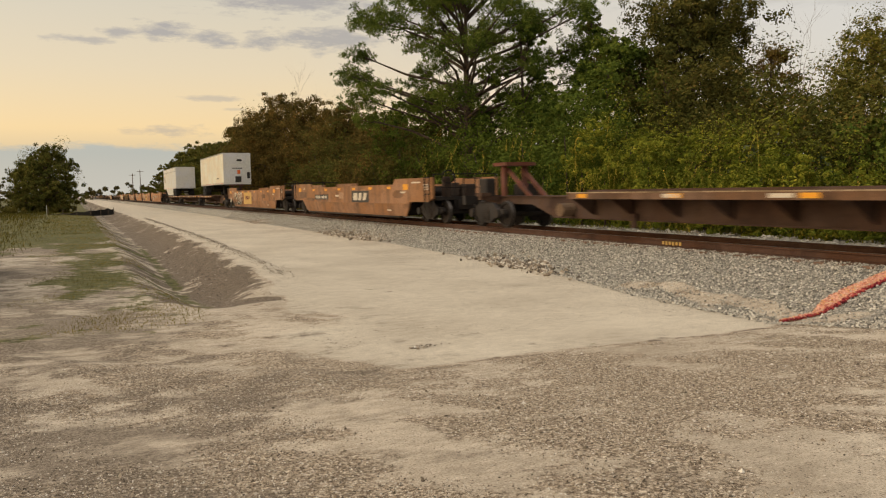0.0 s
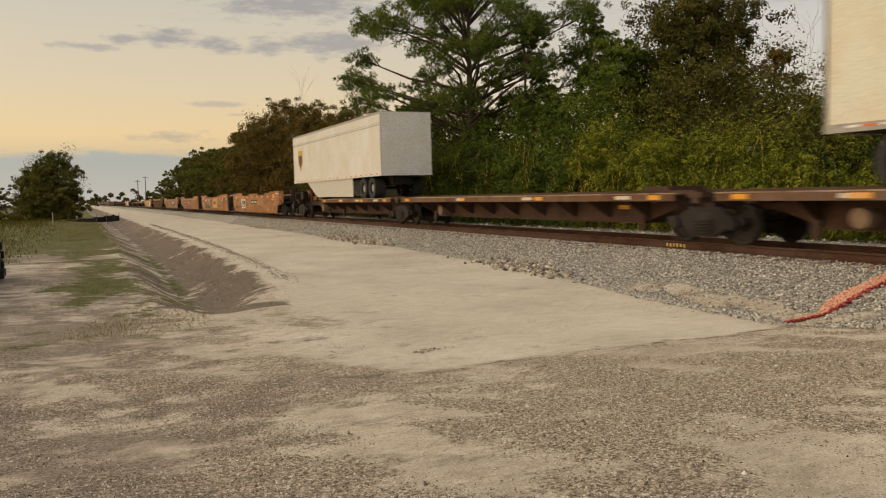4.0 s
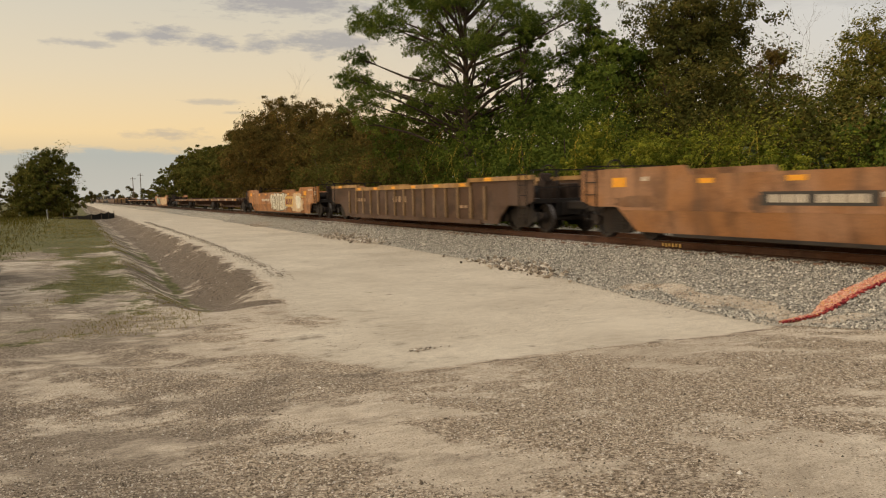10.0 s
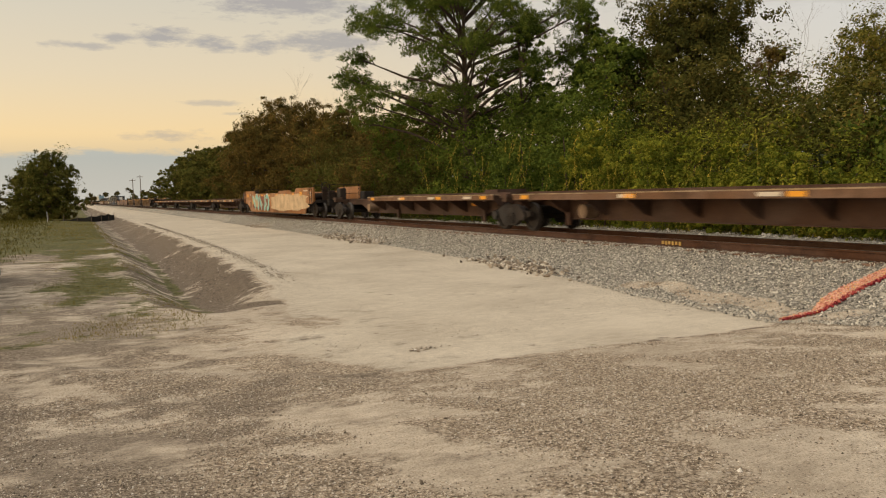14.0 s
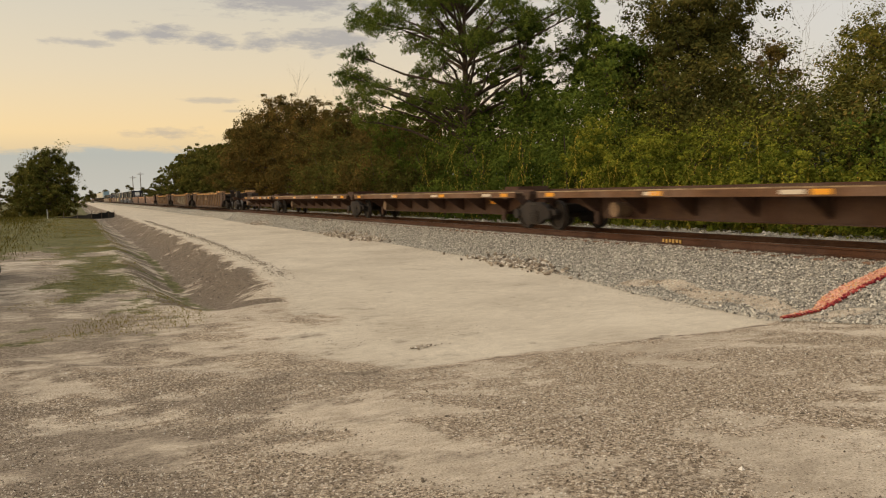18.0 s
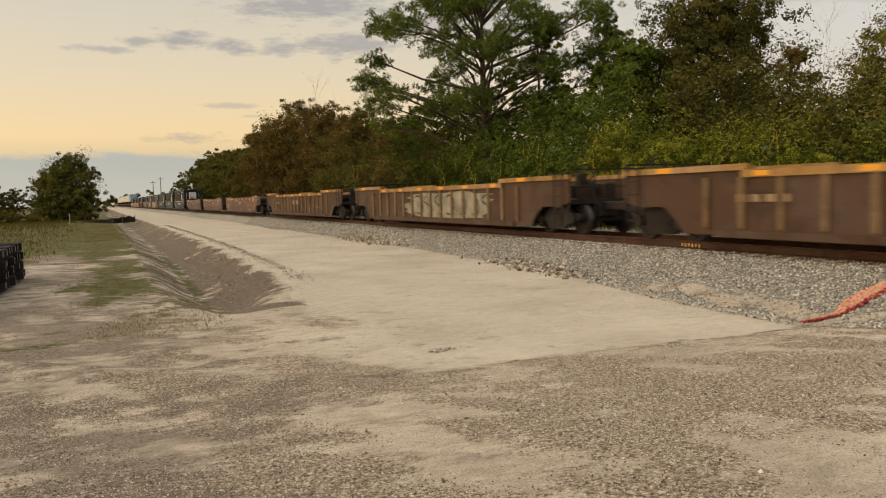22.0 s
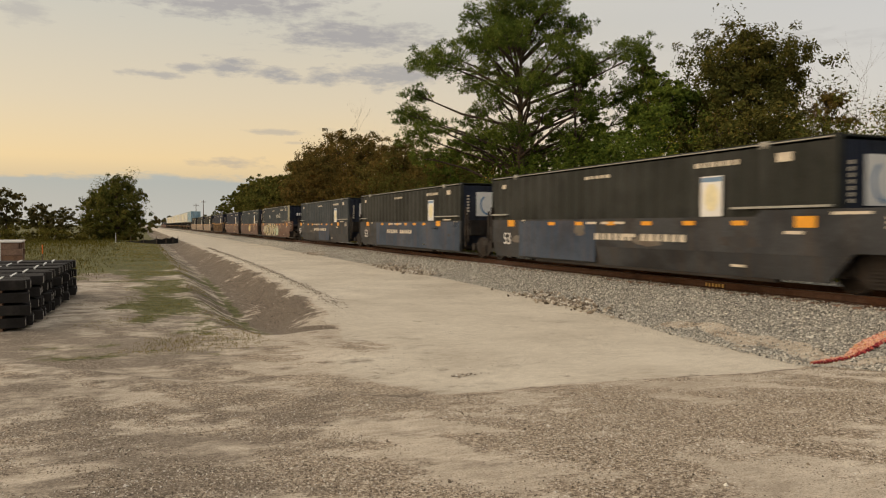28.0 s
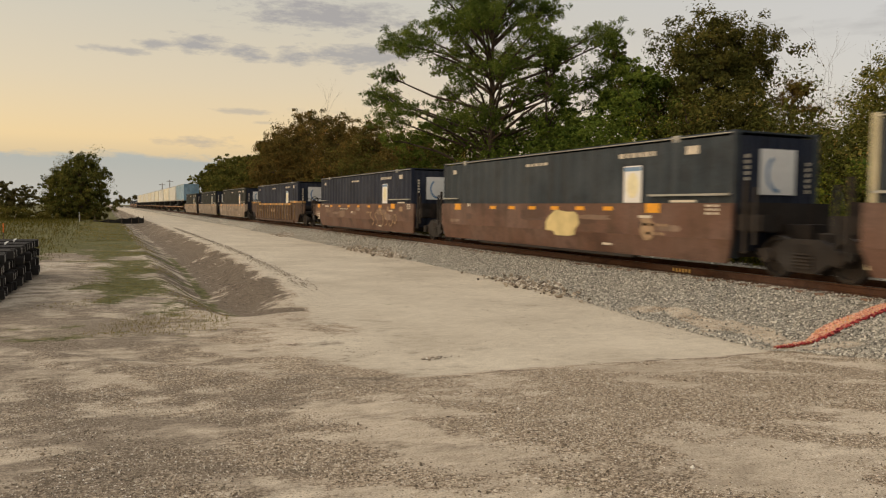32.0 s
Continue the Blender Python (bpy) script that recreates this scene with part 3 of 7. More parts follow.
def ground_z(x, y):
    pad = -0.26 - 0.46 * smooth(2.5, 9.0, y) + 0.03 * wave(x, y, 3, 0.9)
    lip = 8.3 + 0.25 * wave(x, 0 * y, 5, 0.8) + np.clip(2.4 - x, 0, 6) * 0.9
    road = -0.77 + 0.02 * wave(x, y, 8, 0.35)
    z = np.where(y < lip, pad, road - 0 * x)
    k = smooth(lip - 0.35, lip + 0.25, y)
    z = pad * (1 - k) + road * k
    # ditch beside the road: an easy slope down from the grass, a steeper gravel bank up to the road
    run = smooth(13.6, 22.0, y + 0.25 * wave(x, y, 12, 1.2))
    left, right = ditch_left(y) + 0.08 * wave(0 * x, y, 21, 0.4), verge(y) + 0.04 * wave(x, y, 22, 2.3)
    mid = 0.5 * left + 0.5 * right - 0.12
    fall = np.where(x < mid, smooth(left, mid, x), 1 - smooth(mid, right, x))
    z = z - 0.66 * run * fall + 0.03 * run * fall * wave(x, y, 24, 1.7)
    # a low ridge of graded gravel at the road's edge
    z = z + 0.025 * smooth(19, 23, y) * smooth(95, 70, y) * np.exp(-((x - verge(y) - 0.55) / 0.16) ** 2)
    # field beyond the ditch lies a little higher
    z = z + 0.10 * smooth(14, 30, y) * smooth(0.4, -2.5, x) + 0.12 * wave(x, y, 30, 0.12) * smooth(-3, -12, x)
    # ballast shoulder up to the ties, and down on the far side
    t0 = toe(y)
    up = smooth(0, 1, np.clip((x - t0) / np.maximum(12.15 - t0, 0.3), 0, 1)) * 0.4 + 0.6 * np.clip((x - t0) / np.maximum(12.15 - t0, 0.3), 0, 1)
    crest = up * (1 - 0.15 * smooth(17.6, 19.5, x))
    z = np.where(crest > 0, z * (1 - crest) + (-0.205) * crest, z)
    z = z + 0.02 * wave(x, y, 40, 3.0) * (crest > 0) * ((crest < 0.98) | (x > 15.2))
    return z


def steps(*runs):
    out = []
    for a, b, n in runs:
        out += list(np.linspace(a, b, n, endpoint=False))
    return np.array(out + [runs[-1][1]])


def drifts(x, y):
    """Where loose shell rock has gathered, 0 to 1: long swaths turned by tyres."""
    u, v = x * 0.80 + y * 0.60, -x * 0.60 + y * 0.80
    return np.clip(0.52 + 0.30 * wave(u * 0.8, v * 1.2, 60, 1.0) + 0.34 * wave(u, v, 61, 2.4) + 0.22 * wave(u, v, 62, 5.5), 0, 1)


def make_ground():
    xs = steps((-3000, -300, 8), (-300, -60, 12), (-60, -12, 30), (-12, -5, 28), (-5, 13, 130), (13, 18, 22), (18, 60, 30), (60, 300, 12), (300, 3000, 8))
    ys = steps((-3000, -300, 6), (-300, -30, 10), (-30, 1, 22), (1, 18, 140), (18, 40, 56), (40, 100, 44), (100, 300, 50), (300, 1000, 20), (1000, 4500, 8))
    X, Y = np.meshgrid(xs, ys)
    Z = ground_z(X, Y)
    far = smooth(60, 400, np.abs(X)) + smooth(300, 900, Y) + smooth(-30, -300, Y)
    Z = np.where(far > 0, Z * np.clip(1 - far, 0, 1) - 0.75 * np.clip(far, 0, 1), Z)
    nx, ny = len(xs), len(ys)
    verts = np.stack([X, Y, Z], -1).reshape(-1, 3)
    idx = np.arange(nx * ny).reshape(ny, nx)
    quads = np.stack([idx[:-1, :-1], idx[:-1, 1:], idx[1:, 1:], idx[1:, :-1]], -1).reshape(-1, 4)
    me = bpy.data.meshes.new("ground")
    me.from_pydata(verts.tolist(), [], quads.tolist())
    me.polygons.foreach_set("use_smooth", [True] * len(me.polygons))
    lip = 8.3 + 0.25 * wave(X, 0 * Y, 5, 0.8) + np.clip(2.4 - X, 0, 6) * 0.9
    w = wave(X, Y, 77, 1.6)
    road = smooth(lip - 0.1, lip + 0.5, Y) * smooth(-0.25, 0.25, X - verge(Y) + 0.15 * w) * smooth(0.2, -0.2, X - toe(Y))
    road = np.where(Y < 13.5, smooth(lip - 0.1, lip + 0.4, Y) * smooth(1.4, 3.6, X + 0.7 * w) * smooth(0.2, -0.2, X - toe(Y)), road)
    foot = 0.5 * ditch_left(Y) + 0.5 * verge(Y) - 0.12
    ledge = ditch_left(Y)
    # turf along the brow of the ditch, thin and broken towards the yard
    inland = np.interp(Y, [14, 20, 24, 33, 46, 80], [-0.7, -0.9, -1.1, -1.1, -1.9, -2.5])
    strip = (0.80 + 0.75 * wave(X, Y, 70, 1.5)) * smooth(-0.9, 0.5, X - inland + 0.6 * w) * smooth(0.45, -0.1, X - ledge + 0.2 * w) * smooth(14.0, 17.5, Y + 0.8 * w)
    strip = np.maximum(strip, (0.62 + 0.6 * wave(X, Y, 71, 1.3)) * smooth(-5, -0.5, X) * smooth(1.3, 0.6, X) * smooth(12.6, 13.4, Y + 0.4 * w) * smooth(15.2, 14.3, Y))
    strip = np.maximum(strip, (0.75 + 0.5 * wave(X, Y, 72, 1.1)) * smooth(0.30, 0.08, np.abs(X - foot + 0.06)) * smooth(15.2, 17.0, Y) * smooth(60, 30, Y))
    strip = np.maximum(strip, (0.25 + 0.45 * wave(X, Y, 73, 1.5)) * smooth(ledge - 0.2, ledge + 0.2, X) * smooth(foot, foot - 0.3, X) * smooth(16, 19, Y))
    field = smooth(-0.6, -3.4, X + wave(X, Y, 91, 0.5)) * smooth(24, 40, Y + 3 * wave(X, Y, 92, 0.3)) + smooth(-2, -5, X) * smooth(-2, -12, X) * smooth(24, 34, Y)
    strip2 = smooth(30, 48, Y + 3 * w) * smooth(0.9, 0.2, X)
    beyond = smooth(17.2, 18.2, X + 0.5 * w)
    grass = np.clip(0.95 * strip + field + strip2 + beyond + (np.abs(X) > 80), 0, 1)
    bed = np.clip(smooth(-0.15, 0.2, X - toe(Y)), 0, 1) * (X < 18.4)
    dug = np.clip(0.95 + 0.30 * wave(X, Y, 68, 1.3), 0, 1.0) * smooth(14.0, 15.6, Y + 0.5 * w) * smooth(-0.15, 0.25, X - foot) * smooth(0.05, -0.45, X - verge(Y) + 0.25 * w)
    dug = np.maximum(dug, np.clip(0.60 + 0.3 * wave(X, Y, 69, 1.6), 0, 0.85) * smooth(14.5, 17, Y) * smooth(-0.1, 0.25, X - ledge) * smooth(0.35, 0.1, X - foot))
    dug = np.maximum(dug, np.clip(0.42 + 0.3 * wave(X, Y, 74, 1.2), 0, 0.6) * smooth(19, 26, Y) * smooth(90, 60, Y) * np.exp(-((X - verge(Y) - 0.55) / 0.13) ** 2))
    q = (X - toe(Y)) + 0.25 * wave(X, Y, 55, 2.0)
    bed = bed * (1 - 0.75 * smooth(0.05, 0.2, q) * smooth(0.9, 0.75, q) * smooth(7.2, 8.0, Y) * smooth(14, 13, Y))
    pad = np.clip(1.0 - 0.75 * smooth(lip - 0.5, lip + 1.5, Y), 0.2, 1)
    attr = me.color_attributes.new("cover", "FLOAT_COLOR", "POINT")
    attr.data.foreach_set("color", np.stack([road, grass, bed, pad], -1).reshape(-1).astype(np.float32))
    damp = 0.30 * smooth(2.5, -3.0, X + 0.6 * w) * smooth(13, 9, Y) + 0.42 * np.clip(0.6 * wave(X, Y, 81, 2.6) + 0.6 * wave(X, Y, 82, 6.0) + 0.2, 0, 1) * smooth(5.5, 2.5, X) * smooth(7.0, 8.5, Y) * smooth(17, 13.5, Y) + 0.95 * smooth(1.8, -0.8, X) * smooth(9.5, 13.0, Y) * smooth(90, 60, Y) * np.clip(0.72 + 0.30 * wave(X, Y, 84, 3.6) + 0.45 * wave(X, Y, 66, 1.3), 0, 1) + 0.62 * smooth(3.5, -0.5, X + 0.4 * w) * smooth(11.0, 8.5, Y) * np.clip(0.55 + 0.6 * wave(X, Y, 67, 1.6) + 0.4 * wave(X, Y, 83, 4.5), 0, 1)
    dug2 = np.clip(dug + 0.35 * smooth(0.35, 0.0, np.abs(Y - lip - 0.05)) * (X > 2.0) * (X < 9) , 0, 1)
    attr = me.color_attributes.new("soil", "FLOAT_COLOR", "POINT")
    attr.data.foreach_set("color", np.stack([dug2, drifts(X, Y), np.clip(damp, 0, 1), 1 + 0 * X], -1).reshape(-1).astype(np.float32))
    me.materials.append(M["ground"])
    return tagged(new("ground", me), "sandy shell-rock ground with pale road, ditch, turf and ballast bed", "ground", kind="structure")


make_ground()


def stones(name, pts, sizes, mat, squash=0.7, seed=1, half=False):
    """Many small broken stones as one mesh: bent octahedra, each its own island."""
    r = np.random.RandomState(seed)
    n = len(pts)
    base = np.array([(1, 0, 0), (-1, 0, 0), (0, 1, 0), (0, -1, 0), (0, 0, 1), (0, 0, -1)], float)
    tri = np.array([(0, 2, 4), (2, 1, 4), (1, 3, 4), (3, 0, 4), (2, 0, 5), (1, 2, 5), (3, 1, 5), (0, 3, 5)])
    if half:
        base, tri = base[:5], tri[:4]
    c = len(base)
    v = base[None] * r.uniform(0.6, 1.25, (n, c, 1)) + r.uniform(-0.25, 0.25, (n, c, 3))
    a = r.uniform(0, 6.283, n)
    ca, sa = np.cos(a), np.sin(a)
    b = r.uniform(-0.7, 0.7, n) * (0.35 if half else 1.0)
    cb, sb = np.cos(b), np.sin(b)
    x, y, z = v[..., 0], v[..., 1], v[..., 2] * squash
    y, z = y * cb[:, None] - z * sb[:, None], y * sb[:, None] + z * cb[:, None]
    x, y = x * ca[:, None] - y * sa[:, None], x * sa[:, None] + y * ca[:, None]
    v = np.stack([x, y, z], -1) * sizes[:, None, None] + pts[:, None]
    f = (tri[None] + c * np.arange(n)[:, None, None]).reshape(-1, 3)
    return new(name, mesh_from(name, v.reshape(-1, 3).tolist(), f.tolist(), mat))


def make_stones():
    r = np.random.RandomState(4)
    n = 76000
    y = 4 + 66 * r.uniform(0, 1, n) ** 1.7
    x = toe(y) - 0.25 + (12.5 - toe(y) + 0.25) * r.uniform(0, 1, n)
    q = (x - toe(y)) / 1.0 + 0.25 * wave(x, y, 55, 2.0)
    keep = ~((q > 0.15) & (q < 0.8) & (y > 7.5) & (y < 13.5) & (r.uniform(0, 1, n) < 0.8))
    x, y = x[keep], y[keep]
    n = len(x)
    p = np.stack([x, y, ground_z(x, y) + 0.012], -1)
    tagged(stones("ballast_stones", p, r.uniform(0.011, 0.030, n) * (1 + 0.014 * y), "ballast", 0.9, 5, True), "loose grey crushed rock ballast beside the track", "ballast", kind="stuff")
    n = 5000
    y = r.uniform(6, 60, n)
    x = r.uniform(12.65, 14.05, n)
    p = np.stack([x, y, np.full(n, -0.2)], -1)
    tagged(stones("ballast_between_rails", p, r.uniform(0.025, 0.055, n), "ballast", 0.8, 6), "grey crushed rock between the rails", "ballast", kind="stuff")
    n = 2600
    y, x = 5 + 60 * r.uniform(0, 1, n) ** 1.4, r.uniform(14.9, 17.9, n)
    p = np.stack([x, y, ground_z(x, y) + 0.01], -1)
    tagged(stones("far_shoulder_rock", p, 0.03 + 0.10 * r.uniform(0, 1, n) ** 4, "ballast", 0.6, 16, True), "pale broken rock on the far shoulder of the track", "ballast", kind="stuff")
    n = 230000
    y = 2.0 + 9.0 * r.uniform(0, 1, n) ** 1.25
    x = r.uniform(-4.5, 9.4, n)
    lip = 8.3 + 0.25 * wave(x, 0 * y, 5, 0.8) + np.clip(2.4 - x, 0, 6) * 0.9
    keep = (drifts(x, y) + r.uniform(-0.28, 0.28, n) > 0.45) & (y < lip - 0.1)
    x, y = x[keep], y[keep]
    p = np.stack([x, y, ground_z(x, y) + 0.001], -1)
    tagged(stones("shell_rock_pebbles", p, r.uniform(0.0035, 0.0095, len(x)) * (1 + 1.0 * (r.uniform(0, 1, len(x)) > 0.975)), "pebble", 0.95, 7, True), "loose brown and grey shell rock pebbles on sand", "gravel", kind="stuff")
    # gravel on the ditch bank
    n = 6000
    y = 14.6 + 50 * r.uniform(0, 1, n) ** 1.8 + np.abs(r.normal(0, 0.9, n))
    lo = 0.35 * ditch_left(y) + 0.65 * verge(y) - 0.35
    x = lo + (verge(y) - 0.15 - lo) * np.clip(r.uniform(0, 1, n), 0, 1)
    p = np.stack([x, y, ground_z(x, y) + 0.002], -1)
    tagged(stones("ditch_gravel", p, (0.008 + 0.028 * r.uniform(0, 1, n) ** 4) * (0.35 + 0.9 * smooth(14.5, 24, y)) * (1 + 0.006 * y), "bank_stone", 0.6, 10, True), "brown gravel on the bank of the ditch", "gravel", kind="stuff")
    n = 2400
    y = 19.0 + 55 * r.uniform(0, 1, n) ** 1.2 + np.abs(r.normal(0, 2.5, n))
    x = verge(y) + 0.55 + r.normal(0, 0.15, n)
    p = np.stack([x, y, ground_z(x, y) + 0.004], -1)
    tagged(stones("road_edge_gravel", p, r.uniform(0.008, 0.026, n) * (1 + 0.006 * y), "bank_stone", 0.7, 14, True), "low ridge of loose brown gravel along the road", "gravel", kind="stuff")
    # grit on the road, thicker along its edges
    n = 5000
    y = 10.2 + 40 * r.uniform(0, 1, n) ** 1.7
    f = r.uniform(0, 1, n)
    x = verge(y) + (toe(y) - verge(y)) * np.where(r.uniform(0, 1, n) < 0.5, f, 0.5 + 0.5 * np.sign(f - 0.5) * (1 - np.abs(r.normal(0, 0.12, n))))
    p = np.stack([x, y, ground_z(x, y)], -1)
    tagged(stones("road_grit", p, r.uniform(0.006, 0.016, n), "pebble", 0.5, 12, True), "scattered grit on the pale road", "gravel", kind="stuff")
    for name, mat, count, low, high, label in (("painted_marking_stones", "painted_stone", 5200, -0.8, 1.0, "ballast stones spray-painted salmon pink and orange"),
                                               ("red_painted_stones", "painted_red", 800, -1.05, -0.75, "ballast stones spray-painted dark red beside the pink line")):
        x, k = 8.85 + 3.0 * r.uniform(0, 1, count) ** 0.8, r.uniform(low, high, count) + r.normal(0, 0.12, count)
        y = np.interp(x, [8.85, 9.5, 10.0, 10.8, 11.85], [8.57, 8.49, 8.60, 8.77, 8.80]) + k * np.interp(x, [8.85, 9.5, 10.0, 10.8, 11.85], [0.02, 0.06, 0.15, 0.15, 0.13])
        p = np.stack([x, y, ground_z(x, y) + 0.015 + 0.03 * r.uniform(0, 1, count)], -1)
        tagged(stones(name, p, r.uniform(0.014, 0.034, count), mat, 0.8, 8), label, "paint line", kind="stuff")
    n = 80
    x, y = 3.45 + r.normal(0, 0.15, n), 9.72 + r.normal(0, 0.05, n)
    p = np.stack([x, y, ground_z(x, y) + 0.006], -1)
    tagged(stones("loose_rubble", p, 0.010 + 0.022 * r.uniform(0, 1, len(x)) ** 2, "pebble", 0.6, 18, True), "small loose brown rubble at the end of the road", "gravel", kind="stuff")
    # pale heaps along the foot of the ballast
    n = 1600
    y = r.choice([33.0, 36.5, 56.0, 18.5], n) + r.normal(0, 1.3, n)
    x = toe(y) - 0.1 + r.normal(0, 0.25, n)
    p = np.stack([x, y, ground_z(x, y) + 0.03], -1)
    tagged(stones("pale_rock_heaps", p, r.uniform(0.03, 0.09, n), "pebble", 0.7, 9), "pale lime rock heaped at the foot of the ballast", "gravel", kind="stuff")


make_stones()

# ---------------------------------------------------------------- track


def make_track():
    track = tagged(new("railway_track"), "single railway track with rusty rails on crushed rock", "track", kind="structure")
    prof = [(-0.075, -0.175), (0.075, -0.175), (0.075, -0.163), (0.010, -0.145), (0.009, -0.045), (0.036, -0.035), (0.036, -0.004), (0.028, 0.0),
            (-0.028, 0.0), (-0.036, -0.004), (-0.036, -0.035), (-0.009, -0.045), (-0.010, -0.145), (-0.075, -0.163)]
    for x in (12.6, 14.1):
        bm = prism(bmesh.new(), [(x + a, b) for a, b in prof], -700, 1500, "y")
        part("rail", bm, "rail_steel", track)
        part("running_surface", boxes((x - 0.022, x + 0.022, -700, 1500, 0.0005, 0.002)), "polished", track, "bright worn strip on the rail head")
    tie = mesh_of("tie", box(bmesh.new(), TRACK_X - 1.3, TRACK_X + 1.3, -0.11, 0.11, -0.34, -0.182, 0.012), "tie_brown")
    plate = mesh_of("tie_plate", boxes((-0.17, 0.17, -0.09, 0.09, -0.186, -0.172)), "rail_steel")
    for k in range(130):
        t = new("tie", tie)
        t.parent = track
        t.location = (0, 2.0 + 0.5 * k, 0)
        if k < 90:
            for x in (12.6, 14.1):
                q = new("tie_plate", plate)
                q.parent = t
                q.location = (x, 0, 0)
    mark = boxes(*[(12.56, 12.588, 14.72 + 0.12 * k, 14.79 + 0.12 * k, -0.145 + 0.012 * (k % 2), -0.055) for k in range(6)])
    part("yellow_marking", mark, "mark_yellow", track, "yellow hand-painted figures on the rail web")


make_track()

# ---------------------------------------------------------------- train
MOVERS = []


def on_train(ob, u, z=0.0, turn=0.0):
    """Remember a thing that rides u metres behind the train's mark."""
    MOVERS.append((ob, u, z, turn))
    return ob


CACHE = {}


def cached(key, make):
    if key not in CACHE:
        CACHE[key] = make()
    return CACHE[key]


WHEELSETS = []
WHEEL_R = 0.457


def wheelset_mesh():
    bm = bmesh.new()
    prof = [(-1.0, 0.0), (-1.0, 0.085), (-0.85, 0.085), (-0.85, 0.13), (-0.785, 0.15), (-0.775, 0.35), (-0.825, 0.37), (-0.828, 0.42), (-0.825, 0.45), (-0.715, 0.458), (-0.71, 0.482), (-0.685, 0.478),
            (-0.685, 0.37), (-0.735, 0.35), (-0.725, 0.14), (-0.68, 0.12), (-0.66, 0.085)]
    prof = prof + [(-x, r) for x, r in prof[::-1]]
    seg = 14
    rings = [[bm.verts.new((x, r * math.cos(2 * math.pi * k / seg), r * math.sin(2 * math.pi * k / seg))) for k in range(seg)] for x, r in prof]
    for i, (p, q) in enumerate(zip(rings, rings[1:])):
        for k in range(seg):
            f = bm.faces.new([p[k], p[(k + 1) % seg], q[(k + 1) % seg], q[k]])
            f.material_index = 1 if i in (8, len(rings) - 10) else 0
    bmesh.ops.remove_doubles(bm, verts=bm.verts, dist=0.0005)
    bmesh.ops.recalc_face_normals(bm, faces=bm.faces)
    return mesh_of("wheelset", bm, ("dark_steel", "wheel_tread"))


def sideframe_mesh():
    bm = bmesh.new()
    outline = [(-1.22, 0.50), (-1.20, 0.62), (-0.78, 0.66), (-0.42, 0.86), (0.42, 0.86), (0.78, 0.66), (1.20, 0.62), (1.22, 0.50), (1.0, 0.40),
               (0.72, 0.42), (0.34, 0.17), (-0.34, 0.17), (-0.72, 0.42), (-1.0, 0.40)]
    prism(bm, outline, -0.07, 0.07)
    for y in (-0.89, 0.89):
        disc(bm, 0, y, 0.49, 0.0, 0.15, -0.17, -0.06, 12)
    for k in range(5):
        box(bm, -0.12, -0.05, -0.27, 0.27, 0.26 + 0.07 * k, 0.295 + 0.07 * k)
    return mesh_of("sideframe", bm, "dark_steel")


def bolster_mesh():
    bm = boxes((-1.1, 1.1, -0.2, 0.2, 0.46, 0.78), bevel=0.03)
    return mesh_of("bogie", bm, "dark_steel")


def bogie(parent, y, small=False):
    b = part("bogie", cached("bolster", bolster_mesh), None, parent)
    b.location = (0, y, 0)
    for s in (-1, 1):
        f = part("sideframe", cached("sideframe", sideframe_mesh), None, b)
        f.location = (s * 1.02, 0, 0)
        f.rotation_euler = (0, 0, 0 if s < 0 else math.pi)
    for a in (-0.89, 0.89):
        w = part("wheelset", cached("wheelset", wheelset_mesh), None, b)
        w.location = (0, a, WHEEL_R)
        WHEELSETS.append((w, parent, y + a, a))
    return b


def marking(parent, name, mat, y0, y1, z0, z1, x, label="", deep=0.006):
    return part(name, boxes((x - deep, x + 0.004, min(y0, y1), max(y0, y1), z0, z1)), mat, parent, label)


def bars(parent, y, z, wide, high, x, mat="pale_mark", n=5, name="stencil_bar", label="stencilled mark"):
    """Writing too blurred to read: plain bars, in two groups where there are many."""
    pitch = wide / n
    for k in range(n):
        if n >= 8 and k == n // 2:
            continue
        fill = (0.30, 0.38, 0.26, 0.34)[(k * 7 + n) % 4] if n > 1 else 0.5
        me = cached(("bar", round(pitch, 3), fill, high, mat), lambda fill=fill: mesh_of("stencil_bar", boxes((-0.006, 0.002, -fill * pitch, fill * pitch, 0, high)), mat))
        part(name, me, None, parent, label).location = (x, y - wide / 2 + pitch * (k + 0.5), z)


def logo_panel(parent, y, z, wide, high, x, back="dark_mark", front="pale_mark"):
    """A dark panel with three heavy plain shapes."""
    part("logo_panel", boxes((x - 0.006, x + 0.002, y - wide / 2, y + wide / 2, z, z + high)), back, parent, "dark rectangular panel with pale block shapes")
    for k, (a, b, lo, hi) in enumerate(((0.40, 0.14, 0.18, 0.82), (0.10, -0.12, 0.18, 0.82), (-0.16, -0.40, 0.18, 0.82))):
        bm = bmesh.new()
        cut = 0.05 * wide * (k + 1) / 2
        prism(bm, [(y + wide * a, z + high * lo), (y + wide * a - cut, z + high * hi), (y + wide * b, z + high * hi), (y + wide * b + cut, z + high * lo)], x - 0.012, x - 0.002)
        part("logo_block", bm, front, parent, "pale block shape")


def ladder(parent, y, x, z0, z1, wide=0.42):
    bm = boxes((x - 0.03, x, y - wide / 2 - 0.03, y - wide / 2, z0, z1), (x - 0.03, x, y + wide / 2, y + wide / 2 + 0.03, z0, z1))
    n = int((z1 - z0) / 0.33)
    for k in range(n + 1):
        z = z0 + 0.06 + k * (z1 - z0 - 0.1) / max(n, 1)
        box(bm, x - 0.035, x - 0.01, y - wide / 2, y + wide / 2, z, z + 0.025)
    return part("ladder", bm, "dark_steel", parent, "dark steel side ladder")


